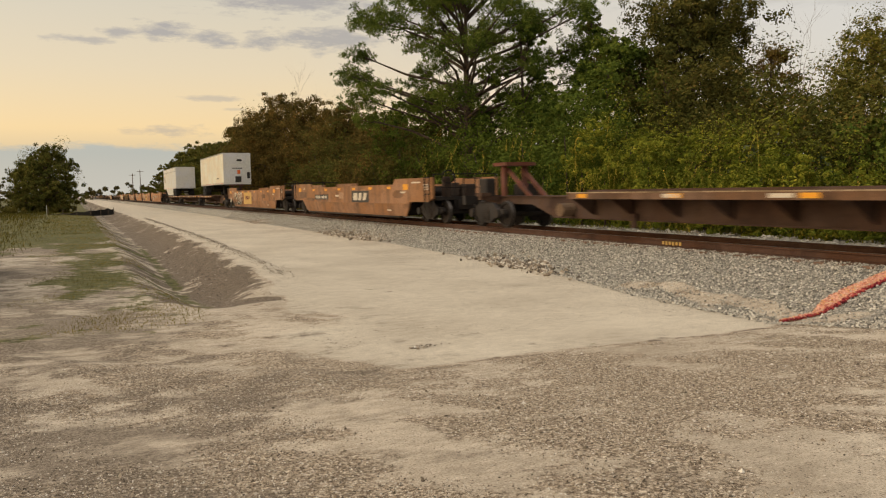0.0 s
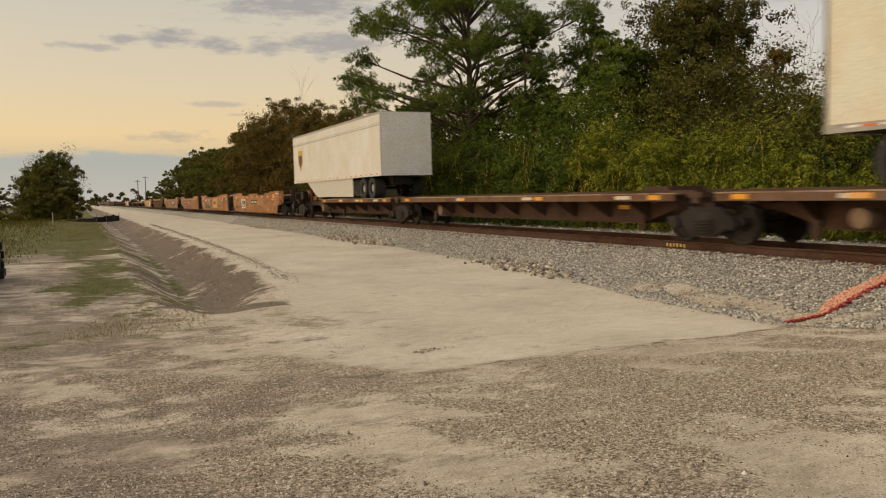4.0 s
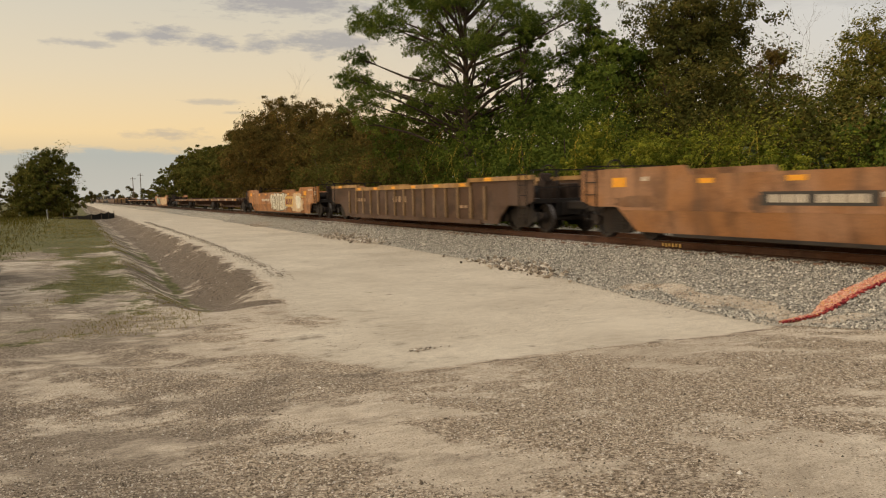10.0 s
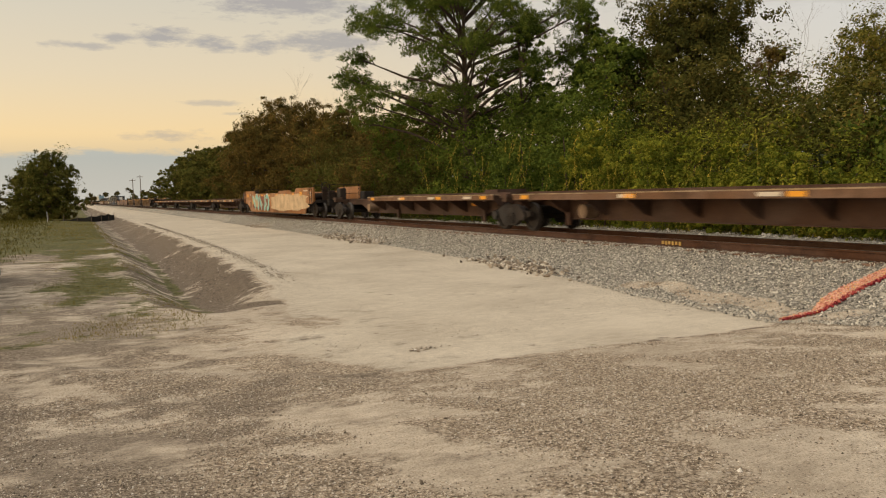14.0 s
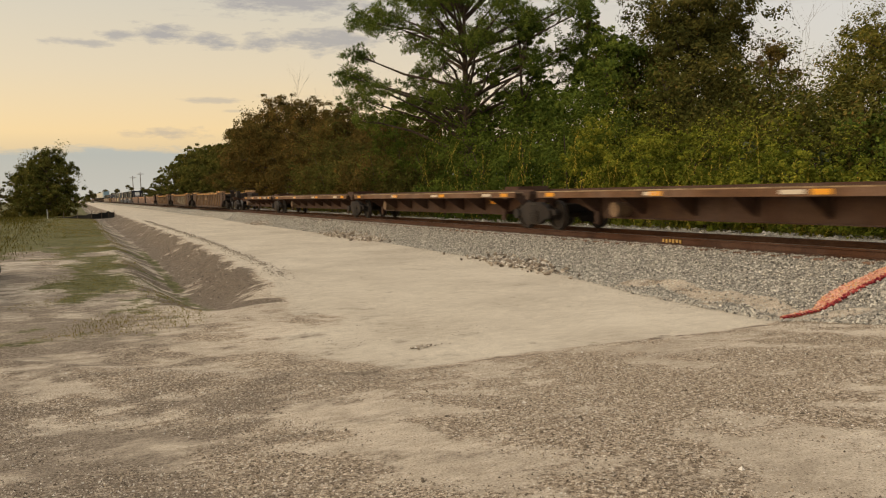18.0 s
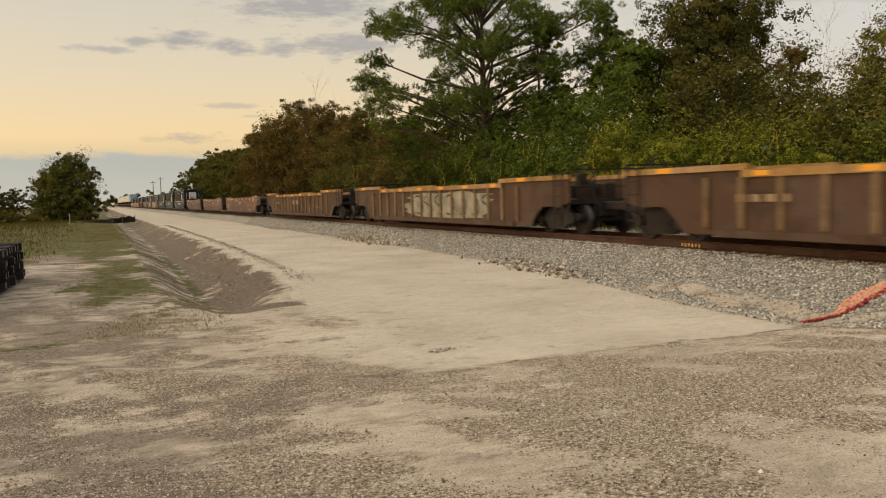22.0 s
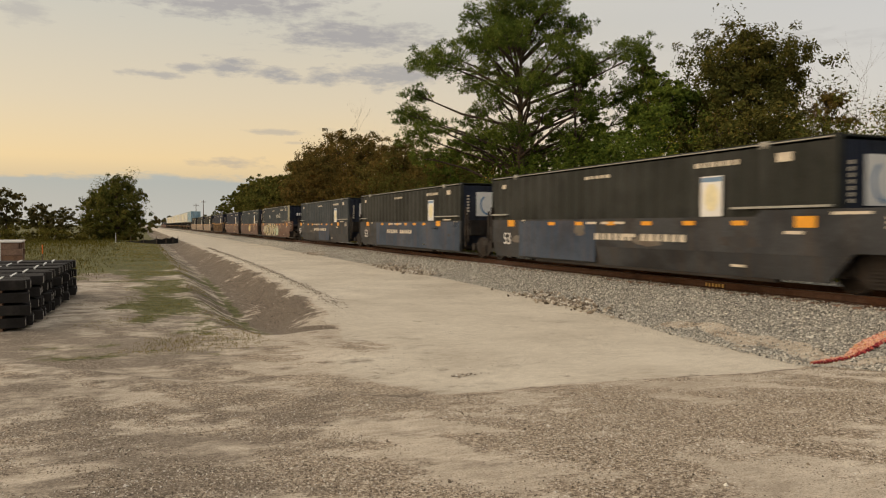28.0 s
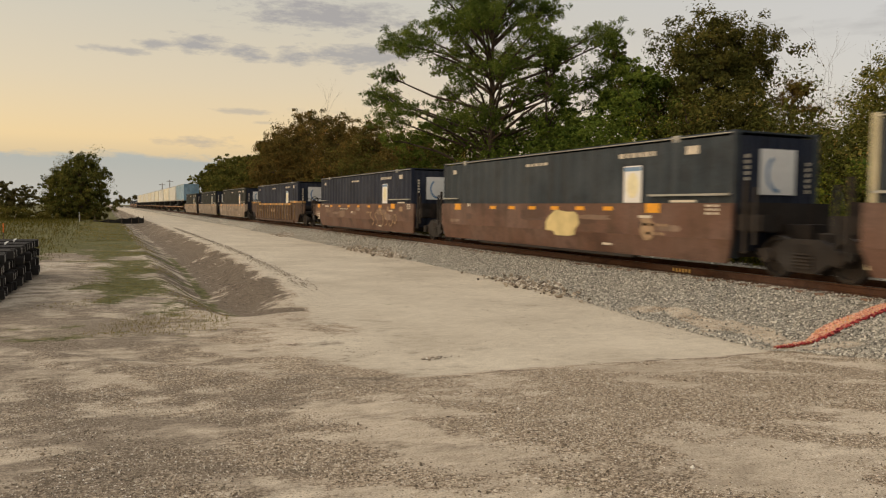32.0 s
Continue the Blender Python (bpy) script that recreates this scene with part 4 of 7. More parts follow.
def end_gear(car, s, e, coupled, mat):
    """Platform, brake gear, rails and coupler at one end; s is -1 at the front and 1 at the rear."""
    if coupled:
        part("end_platform", boxes((-1.25, 1.25, s * (e - 0.15), s * (e - 3.2), 0.92, 1.06)), "dark_steel", car)
        part("centre_sill", boxes((-0.35, 0.35, s * e, s * (e - 4.2), 0.55, 0.95)), "dark_steel", car)
        part("coupler", boxes((-0.14, 0.14, s * (e - 0.1), s * (e + 1.35), 0.72, 0.98), (-0.2, 0.2, s * (e + 1.0), s * (e + 1.34), 0.66, 1.02), bevel=0.03), "dark_steel", car)
        post = cached("hpost", lambda: mesh_of("handrail_post", boxes((-0.02, 0.02, -0.02, 0.02, 0.5, 1.95)), "dark_steel"))
        bar = cached("hbar", lambda: mesh_of("handrail", boxes((-1.38, 1.38, -0.018, 0.018, 0, 0.035)), "dark_steel"))
        for x in (-1.38, -0.45, 0.45, 1.38):
            part("handrail_post", post, None, car).location = (x, s * (e - 0.08), 0)
        for z in (1.4, 1.93):
            part("handrail", bar, None, car).location = (0, s * (e - 0.08), z)
        for row in ((-0.75, -0.45, s * (e - 0.4), s * (e - 0.7), 1.0, 1.86), (0.3, 0.75, s * (e - 0.6), s * (e - 1.2), 1.0, 1.55), (-0.2, 0.2, s * (e - 0.9), s * (e - 1.5), 1.05, 1.62)):
            part("brake_stand", boxes(row, bevel=0.04), "gear_rust", car, "dark rusty brake gear on the end platform")
        w = disc(bmesh.new(), 0, 0, 0, 0.24, 0.28, -0.02, 0.02, 16)
        bmesh.ops.transform(w, matrix=Matrix.Translation((-0.6, s * (e - 0.35), 1.85)) @ Matrix.Rotation(math.pi / 2, 4, "Z"), verts=w.verts)
        part("brake_wheel", w, "dark_steel", car)
        part("air_reservoir", disc(bmesh.new(), 0, s * (e - 2.3), 1.28, 0.0, 0.2, -0.95, 0.1, 14), "dark_steel", car)
        ladder(car, s * (e - 0.45), -1.49, 0.45, 1.85)
    else:
        part("end_structure", boxes((-1.2, 1.2, s * e, s * (e + 0.35), 0.95, 1.62), (-0.4, 0.4, s * (e + 0.3), s * (e + 1.2), 0.62, 1.15), (-1.35, -0.75, s * (e + 0.05), s * (e + 0.75), 1.0, 1.35)), "dark_steel", car)
        part("end_post", boxes((-1.40, -1.32, s * (e + 0.25), s * (e + 0.35), 0.5, 2.1), (-1.40, -1.34, s * (e + 0.55), s * (e + 0.63), 0.7, 1.95)), "dark_steel", car)
        part("connector", boxes((-0.2, 0.2, s * (e + 1.1), s * (e + 1.75), 0.7, 0.98), bevel=0.03), "dark_steel", car)


def well_car(u0, u1, front, rear, mat, label, ribbed=False, decals=None, group="", cut=2.2, raised=0.23, raised_rear=None):
    """A well car, or one unit of an articulated set, between the connections u0 and u1. front and rear: 'c' coupled, 'a' shared bogie."""
    h = (u1 - u0) / 2
    car = thing("well_car", label, "railway car", group)
    ef = h - (1.3 if front == "c" else 1.6)
    er = h - (1.3 if rear == "c" else 1.6)
    X = 1.47
    rise_f, rise_r = raised, raised if raised_rear is None else raised_rear

    def outline(zb, zt, zf, zr):
        pts = []
        if rear == "c":
            pts += [(er, zr), (er, 1.0), (er - 0.5, 0.86), (er - cut + 0.7, 0.86)] + ([(er - cut + 0.2, 0.5), (er - cut, zb)] if zb < 0.5 else [(er - cut + 0.58, zb)])
        else:
            pts += [(er, zr), (er, max(zb, 0.50)), (er - 0.25, zb)] if zb < 0.5 else [(er, zr), (er, zb)]
        if front == "c":
            pts += ([(-ef + cut, zb), (-ef + cut - 0.2, 0.5)] if zb < 0.5 else [(-ef + cut - 0.58, zb)]) + [(-ef + cut - 0.7, 0.86), (-ef + 0.5, 0.86), (-ef, 1.0), (-ef, zf)]
        else:
            pts += [(-ef + 0.25, zb), (-ef, 0.50), (-ef, zf)] if zb < 0.5 else [(-ef, zb), (-ef, zf)]
        pts += [(-ef + 3.9, zf), (-ef + 4.1, zt), (er - 4.1, zt), (er - 3.9, zr)]
        return pts

    for s in (-1, 1):
        bm = bmesh.new()
        if ribbed:
            prism(bm, outline(0.24, 1.52, 1.66, 1.66), s * (X - 0.13), s * (X - 0.06))
        else:
            prism(bm, outline(0.78, 1.60, 1.60 + rise_f, 1.60 + rise_r), s * (X - 0.10), s * X)
            lo = bmesh.new()
            a, b = (-ef + (cut - 0.6 if front == "c" else 0.0)), (er - (cut - 0.6 if rear == "c" else 0.0))
            fa, fb = (0.6 if front == "c" else 0.2), (0.6 if rear == "c" else 0.2)
            q = [[lo.verts.new((s * x, y, z)) for x, y, z in ((X - 0.004, a, 0.779), (X - 0.004, b, 0.779), (X - 0.10, b - fb, 0.24), (X - 0.10, a + fa, 0.24))],
                 [lo.verts.new((s * x, y, z)) for x, y, z in ((X - 0.08, a, 0.779), (X - 0.08, b, 0.779), (X - 0.15, b - fb, 0.24), (X - 0.15, a + fa, 0.24))]]
            lo.faces.new(q[0])
            lo.faces.new(q[1][::-1])
            for k in range(4):
                lo.faces.new([q[0][k], q[1][k], q[1][(k + 1) % 4], q[0][(k + 1) % 4]])
            bmesh.ops.recalc_face_normals(lo, faces=lo.faces)
            part("lower_side_sheet", lo, mat, car)
        part("side_wall", bm, mat, car)
        if ribbed:
            part("top_chord", boxes((s * (X - 0.18), s * (X + 0.01), -ef + 4.05, er - 4.05, 1.50, 1.66), (s * (X - 0.17), s * (X + 0.01), -ef, -ef + 4.2, 1.66, 1.80), (s * (X - 0.17), s * (X + 0.01), er - 4.2, er, 1.66, 1.80)), "rib_chord", car, "ochre painted top chord")
            part("bottom_sill", boxes((s * (X - 0.16), s * (X - 0.005), -ef + 3.3, er - 3.3, 0.20, 0.36)), mat, car)
            rib = cached(("rib", s), lambda s=s: mesh_of("side_rib", prism(bmesh.new(), [(s * (X - 0.08), 0.3), (s * (X + 0.005), 0.42), (s * (X + 0.005), 1.5), (s * (X - 0.08), 1.52)], -0.065, 0.065, "y"), "rib_tan"))
            n = int((er + ef - 6.0) / 1.0)
            for k in range(n + 1):
                r = part("side_rib", rib, None, car)
                r.location = (0, -ef + 3.0 + k * (er + ef - 6.0) / n, 0)
        else:
            part("top_chord", boxes((s * (X - 0.17), s * (X - 0.10), -ef + 4.1, er - 4.1, 1.5, 1.6)), mat, car)
            part("bottom_sill", boxes((s * (X - 0.22), s * (X - 0.02), -ef + 3.5, er - 3.5, 0.17, 0.24)), "dark_steel", car)
    part("well_floor", boxes((-1.35, 1.35, -ef + 3.3, er - 3.3, 0.27, 0.33)), "dark_steel", car)
    for s, e in ((-1, ef), (1, er)):
        part("bulkhead", boxes((-1.37, 1.37, s * (e - 3.35), s * (e - 3.25), 0.33, 1.5)), "dark_steel", car)
    end_gear(car, -1, ef, front == "c", mat)
    end_gear(car, 1, er, rear == "c", mat)
    bogie(car, -h + 2.45 if front == "c" else -h)
    if rear == "c":
        bogie(car, h - 2.45)
    # amber reflectors along the top
    x = -X - (0.006 if ribbed else 0.0)
    amber = cached("amber", lambda: mesh_of("reflector", boxes((-0.008, 0.002, -0.22, 0.22, -0.055, 0.055)), "amber"))
    big = cached("amber_big", lambda: mesh_of("reflector", boxes((-0.008, 0.002, -0.27, 0.27, -0.12, 0.12)), "amber"))
    for k in range(6):
        a = part("reflector", amber, None, car, "amber reflective strip")
        a.location = (x, -ef + 4.6 + (er + ef - 9.2) * k / 5, 1.58 if ribbed else 1.46)
    for y in (-ef + 2.7, er - 1.6):
        a = part("reflector", big, None, car, "large amber reflective patch")
        a.location = (x, y, 1.73 if ribbed else 1.48)
        if ribbed:
            a.scale = (1, 1, 0.5)
    if not ribbed:
        for y, z, w, hh, n in ((-ef + 1.6, 1.62, 0.9, 0.06, 1), (-ef + 0.6, 1.52, 0.5, 0.05, 2), (-ef + 0.6, 1.43, 0.46, 0.05, 3), (-ef + 0.6, 1.34, 0.5, 0.05, 2), (-ef + 3.0, 1.22, 0.5, 0.07, 1), (er - 2.6, 1.5, 0.3, 0.10, 2), (er - 9.0, 1.08, 0.5, 0.09, 1), (-ef + 4.6, 0.45, 0.45, 0.06, 1)):
            bars(car, y, z, w, hh, x, n=n, name="stencil_mark", label="small pale stencilled mark")
        r = random.Random(int(u0))
        for k in range(9):
            y, dull = r.uniform(-ef + 1.2, er - 1.2), r.random() < 0.45
            z = r.uniform(1.0, 1.3) if r.random() < 0.6 else r.uniform(0.9, 1.05)
            blob(car, "paint_scuff", ("scuff_dark_" if dull else "scuff_pale_") + mat, y, z, r.uniform(0.35, 1.7), r.uniform(0.12, 0.42), x + 0.003, int(u0) * 10 + k, "scuffed paint patch", 0.006 + 0.0004 * k, 16)
    if decals:
        decals(car, x - 0.002, ef, er)
    return on_train(car, (u0 + u1) / 2)


def number53(car, y, z, x, size=0.55, mat="pale_mark"):
    t = part("length_stencil", cached(("53", size, mat), lambda: lettering("53", size, mat)), None, car, "stencilled figures 53")
    t.location = (x - 0.004, y, z)


def marks_std(logo_at, back="dark_mark", front="pale_mark"):
    def f(car, x, ef, er):
        logo_panel(car, logo_at, 0.80, 2.5, 0.56, x, back, front)
        part("number_panel", boxes((x - 0.005, x + 0.002, logo_at + 5.2, logo_at + 7.8, 0.92, 1.20)), "dark_mark", car, "dark panel with pale number bars")
        bars(car, logo_at + 6.5, 0.98, 2.2, 0.16, x - 0.004, n=12)
    return f


def marks_53(y53, extra=None, logo=None):
    def f(car, x, ef, er):
        number53(car, er - 1.6 if y53 is None else y53, 0.62, x)
        if logo is not None:
            part("faded_panel", boxes((x - 0.005, x + 0.002, logo - 1.5, logo + 1.5, 0.50, 1.42)), "mark_yellow", car, "faded yellow square panel")
            logo_panel(car, logo, 0.78, 2.0, 0.46, x - 0.004, "mark_yellow", "mark_maroon")
        if extra:
            extra(car, x, ef, er)
    return f


def tag_letters(car, text, y, z, size, x, fill, edge, wide, seed=2, slant=0.12):
    """Spray-painted letters one by one, each tilted, over a wider dark edge; wide is the whole word's length."""
    r = random.Random(seed)
    n = len(text)
    for k, ch in enumerate(text):
        c = y + wide / 2 - wide * (k + 0.5) / n
        tilt, up, tall = r.uniform(-slant, slant), r.uniform(-0.03, 0.03), r.uniform(0.94, 1.06)
        for name, mat, grow, out, label in (("graffiti_outline", edge, 1.09, 0.004 + 0.001 * k, "dark spray-painted letter edge"), ("graffiti", fill, 1.0, 0.012 + 0.001 * k, "spray-painted letter")):
            o = part(name, cached(("tag", ch, size, mat), lambda ch=ch, mat=mat: lettering(ch, size, mat)), None, car, label)
            o.location, o.rotation_euler = (x - out, c, z + up - (grow - 1) * 0.35 * size), (tilt, 0, 0)
            o.scale = (1, grow * 1.12 * wide / n / (0.68 * size), grow * tall)


def blob(car, name, mat, y, z, wide, high, x, seed, label, deep=0.006, n=18):
    """A ragged flat patch of sprayed paint."""
    r = random.Random(seed)
    pts = []
    for k in range(n):
        a = 2 * math.pi * k / n
        q = 1 + r.uniform(-0.22, 0.22)
        cy, cz = math.copysign(abs(math.cos(a)) ** 0.6, math.cos(a)), math.copysign(abs(math.sin(a)) ** 0.6, math.sin(a))
        pts.append((y + wide / 2 * q * cy, z + high / 2 * min(q, 1.0) * cz))
    return part(name, prism(bmesh.new(), pts, x - deep, x + 0.002), mat, car, label)


def ribbon(bm, pts, wide, x0, x1):
    """A flat band of even width along a curved line in the y-z plane."""
    rings = []
    for i, p in enumerate(pts):
        d = (Vector(pts[min(i + 1, len(pts) - 1)]) - Vector(pts[max(i - 1, 0)])).normalized()
        o = Vector((-d.y, d.x)) * wide * (1.0 if 0 < i < len(pts) - 1 else 0.75)
        lift = 0.0004 * i
        rings.append([bm.verts.new(v) for v in ((x0 - lift, p[0] + o.x, p[1] + o.y), (x0 - lift, p[0] - o.x, p[1] - o.y), (x1, p[0] - o.x, p[1] - o.y), (x1, p[0] + o.x, p[1] + o.y))])
    for q, t in zip(rings, rings[1:]):
        for k in range(4):
            bm.faces.new([q[k], q[(k + 1) % 4], t[(k + 1) % 4], t[k]])
    bm.faces.new(rings[0][::-1])
    bm.faces.new(rings[-1])
    bmesh.ops.recalc_face_normals(bm, faces=bm.faces)
    return bm


def strokes(car, name, mat, y, z, wide, high, x, seed, n, label, fat=0.16, deep=0.012):
    """Curved broad strokes, side by side like letters that cannot be read."""
    r = random.Random(seed)
    for k in range(n):
        c = y - wide / 2 + wide * (k + 0.5) / n
        w = wide / n * 0.75
        kind = r.choice(("bow", "bend", "hook", "slash"))
        a0, turn = {"bow": (r.uniform(0.3, 1.0), 4.4), "bend": (2.2, -3.6), "hook": (r.uniform(2.0, 3.4), 2.6), "slash": (0, 0)}[kind]
        lean = r.uniform(-0.25, 0.25)
        pts = []
        for i in range(11):
            f = i / 10
            if kind == "slash":
                u, v = (f - 0.5) * r.uniform(0.9, 1.1), f - 0.5
            elif kind == "bend":
                u, v = 0.5 * math.sin(6.283 * f), 0.5 - f
            else:
                u, v = 0.55 * math.cos(a0 + turn * f), 0.5 * math.sin(a0 + turn * f)
            pts.append((c + w * u + lean * high * v, z + high * 0.85 * v))
        bm = ribbon(bmesh.new(), pts, fat * r.uniform(0.75, 1.1), x - deep - 0.0006 * k, x - deep + 0.005)
        part(name, bm, mat, car, label)


# --- spine cars


def spine_unit(u0, u1, front, rear, platform, label, hitch=None, group=""):
    """One unit of an articulated spine car: a box beam on the centre line with side platforms."""
    h = (u1 - u0) / 2
    car = thing("spine_car", label, "railway car", group)
    ef, er = h - (0.95 if front == "c" else 0.3), h - (0.95 if rear == "c" else 0.3)
    # side view of the beam: deep in the middle, shallow over the bogies
    cf, cr = (3.9 if front == "c" else 1.7), (3.9 if rear == "c" else 1.7)
    o = [(er, 1.05), (er, 0.80), (er - cr + 0.5, 0.80), (er - cr - 0.8, 0.42), (-ef + cf + 0.8, 0.42), (-ef + cf - 0.5, 0.80), (-ef, 0.80), (-ef, 1.05)]
    bm = prism(bmesh.new(), o, -0.48, 0.48)
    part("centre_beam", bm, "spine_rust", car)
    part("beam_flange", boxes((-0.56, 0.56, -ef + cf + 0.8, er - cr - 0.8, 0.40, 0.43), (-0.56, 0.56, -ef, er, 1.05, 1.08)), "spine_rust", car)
    p0, p1 = platform
    for s in (-1, 1):
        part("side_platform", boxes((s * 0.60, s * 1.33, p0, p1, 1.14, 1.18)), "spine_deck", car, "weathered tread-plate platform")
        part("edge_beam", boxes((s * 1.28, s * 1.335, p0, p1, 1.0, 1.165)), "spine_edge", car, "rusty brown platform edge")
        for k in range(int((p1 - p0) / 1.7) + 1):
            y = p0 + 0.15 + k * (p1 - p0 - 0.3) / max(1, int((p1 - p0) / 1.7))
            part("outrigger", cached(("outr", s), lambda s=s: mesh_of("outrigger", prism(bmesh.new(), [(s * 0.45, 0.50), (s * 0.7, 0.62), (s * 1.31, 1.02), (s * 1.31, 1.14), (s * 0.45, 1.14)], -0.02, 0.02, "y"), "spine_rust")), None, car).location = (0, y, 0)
        part("edge_lip", boxes((s * 1.25, s * 1.342, p0 - 0.01, p1 + 0.01, 1.167, 1.195)), "deck_lip", car, "worn lip of the platform, paled like the lit deck top")
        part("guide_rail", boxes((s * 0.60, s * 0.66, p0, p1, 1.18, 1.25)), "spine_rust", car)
    amber = cached("amber", None)
    for k in range(4):
        a = part("reflector", amber, None, car, "amber reflective strip")
        a.location = (-1.336, p0 + 0.7 + k * (p1 - p0 - 1.4) / 3, 1.09)
    for k in range(3):
        a = part("reflector", cached("pale_strip", lambda: mesh_of("reflector", boxes((-0.008, 0.002, -0.3, 0.3, -0.045, 0.045)), "pale_mark")), None, car, "pale reflective strip")
        a.location = (-1.336, p0 + 1.9 + k * (p1 - p0 - 3.0) / 3, 1.09)
    a = part("reflector", amber, None, car, "amber reflective strip")
    a.location = (-0.484, -ef + cf + 1.6, 0.82)
    # container pedestals and air gear
    for y in (-ef + 1.2, er - 1.2, p0 - 0.6):
        part("pedestal", boxes((-1.28, -0.9, y - 0.22, y + 0.22, 1.08, 1.2), (0.9, 1.28, y - 0.22, y + 0.22, 1.08, 1.2), (-1.25, 1.25, y - 0.12, y + 0.12, 0.95, 1.08)), "spine_rust", car)
    part("air_reservoir", disc(bmesh.new(), 0, er - cr - 1.8, 0.66, 0.0, 0.2, -0.95, -0.48, 14), "spine_deck", car, "round grey air reservoir")
    for y in (p0 + 2, p1 - 2):
        part("tie_down_post", boxes((-0.62, -0.54, y - 0.1, y + 0.1, 0.22, 0.6)), "spine_rust", car)
    part("deck_red_bar", boxes((-0.55, -0.40, -ef + 0.4, -ef + 2.0, 1.08, 1.17)), "red_paint", car, "red locking bar")
    if hitch is not None:
        hb = bmesh.new()
        if hitch[1]:      # raised stand, braced towards the rear unless told otherwise
            way = hitch[2] if len(hitch) > 2 else 1
            for s in (-1, 1):
                prism(hb, [(hitch[0] - 0.12, 1.08), (hitch[0] + 0.12, 1.08), (hitch[0] + 0.12, 2.12), (hitch[0] - 0.12, 2.12)], s * 0.42 - 0.06, s * 0.42 + 0.06)
                prism(hb, [(hitch[0] + way * 1.35, 1.08), (hitch[0] + way * 1.6, 1.08), (hitch[0] + way * 0.12, 2.05), (hitch[0] - way * 0.05, 2.0)], s * 0.3 - 0.05, s * 0.3 + 0.05)
            box(hb, -0.6, 0.6, hitch[0] - 0.45, hitch[0] + 0.45, 2.12, 2.24)
        else:             # folded flat
            for s in (-1, 1):
                prism(hb, [(hitch[0], 1.08), (hitch[0] + 2.0, 1.08), (hitch[0] + 2.0, 1.22), (hitch[0], 1.3)], s * 0.42 - 0.06, s * 0.42 + 0.06)
            box(hb, -0.6, 0.6, hitch[0] - 0.3, hitch[0] + 0.6, 1.2, 1.36)
        part("trailer_hitch", hb, "red_paint" if hitch[1] else "spine_rust", car, "rusty trailer hitch stand")
    for s, e, k in ((-1, ef, front), (1, er, rear)):
        if k == "c":
            part("coupler", boxes((-0.14, 0.14, s * (e - 0.1), s * (e + 1.0), 0.72, 0.98), (-0.2, 0.2, s * (e + 0.65), s * (e + 0.99), 0.66, 1.02), bevel=0.03), "dark_steel", car)
            part("end_sill", boxes((-1.3, 1.3, s * (e - 0.25), s * e, 0.78, 1.1)), "dark_steel", car)
            part("grab_iron", boxes((-1.3, -1.27, s * (e - 0.06) - 0.02, s * (e - 0.06) + 0.02, 1.1, 1.75), (-0.6, -0.57, s * (e - 0.06) - 0.02, s * (e - 0.06) + 0.02, 1.1, 1.75), (-1.3, -0.57, s * (e - 0.06) - 0.015, s * (e - 0.06) + 0.015, 1.72, 1.75)), "dark_steel", car)
            part("brake_cylinder", boxes((-0.9, -0.55, s * (e - 1.1), s * (e - 0.5), 1.05, 1.7), bevel=0.04), "dark_steel", car)
            part("valve_box", boxes((0.3, 0.9, s * (e - 1.6), s * (e - 0.9), 1.05, 1.5), bevel=0.04), "dark_steel", car)
    bogie(car, -h + 2.3 if front == "c" else -h)
    if rear == "c":
        bogie(car, h - 2.3)
    return on_train(car, (u0 + u1) / 2)


# --- loads


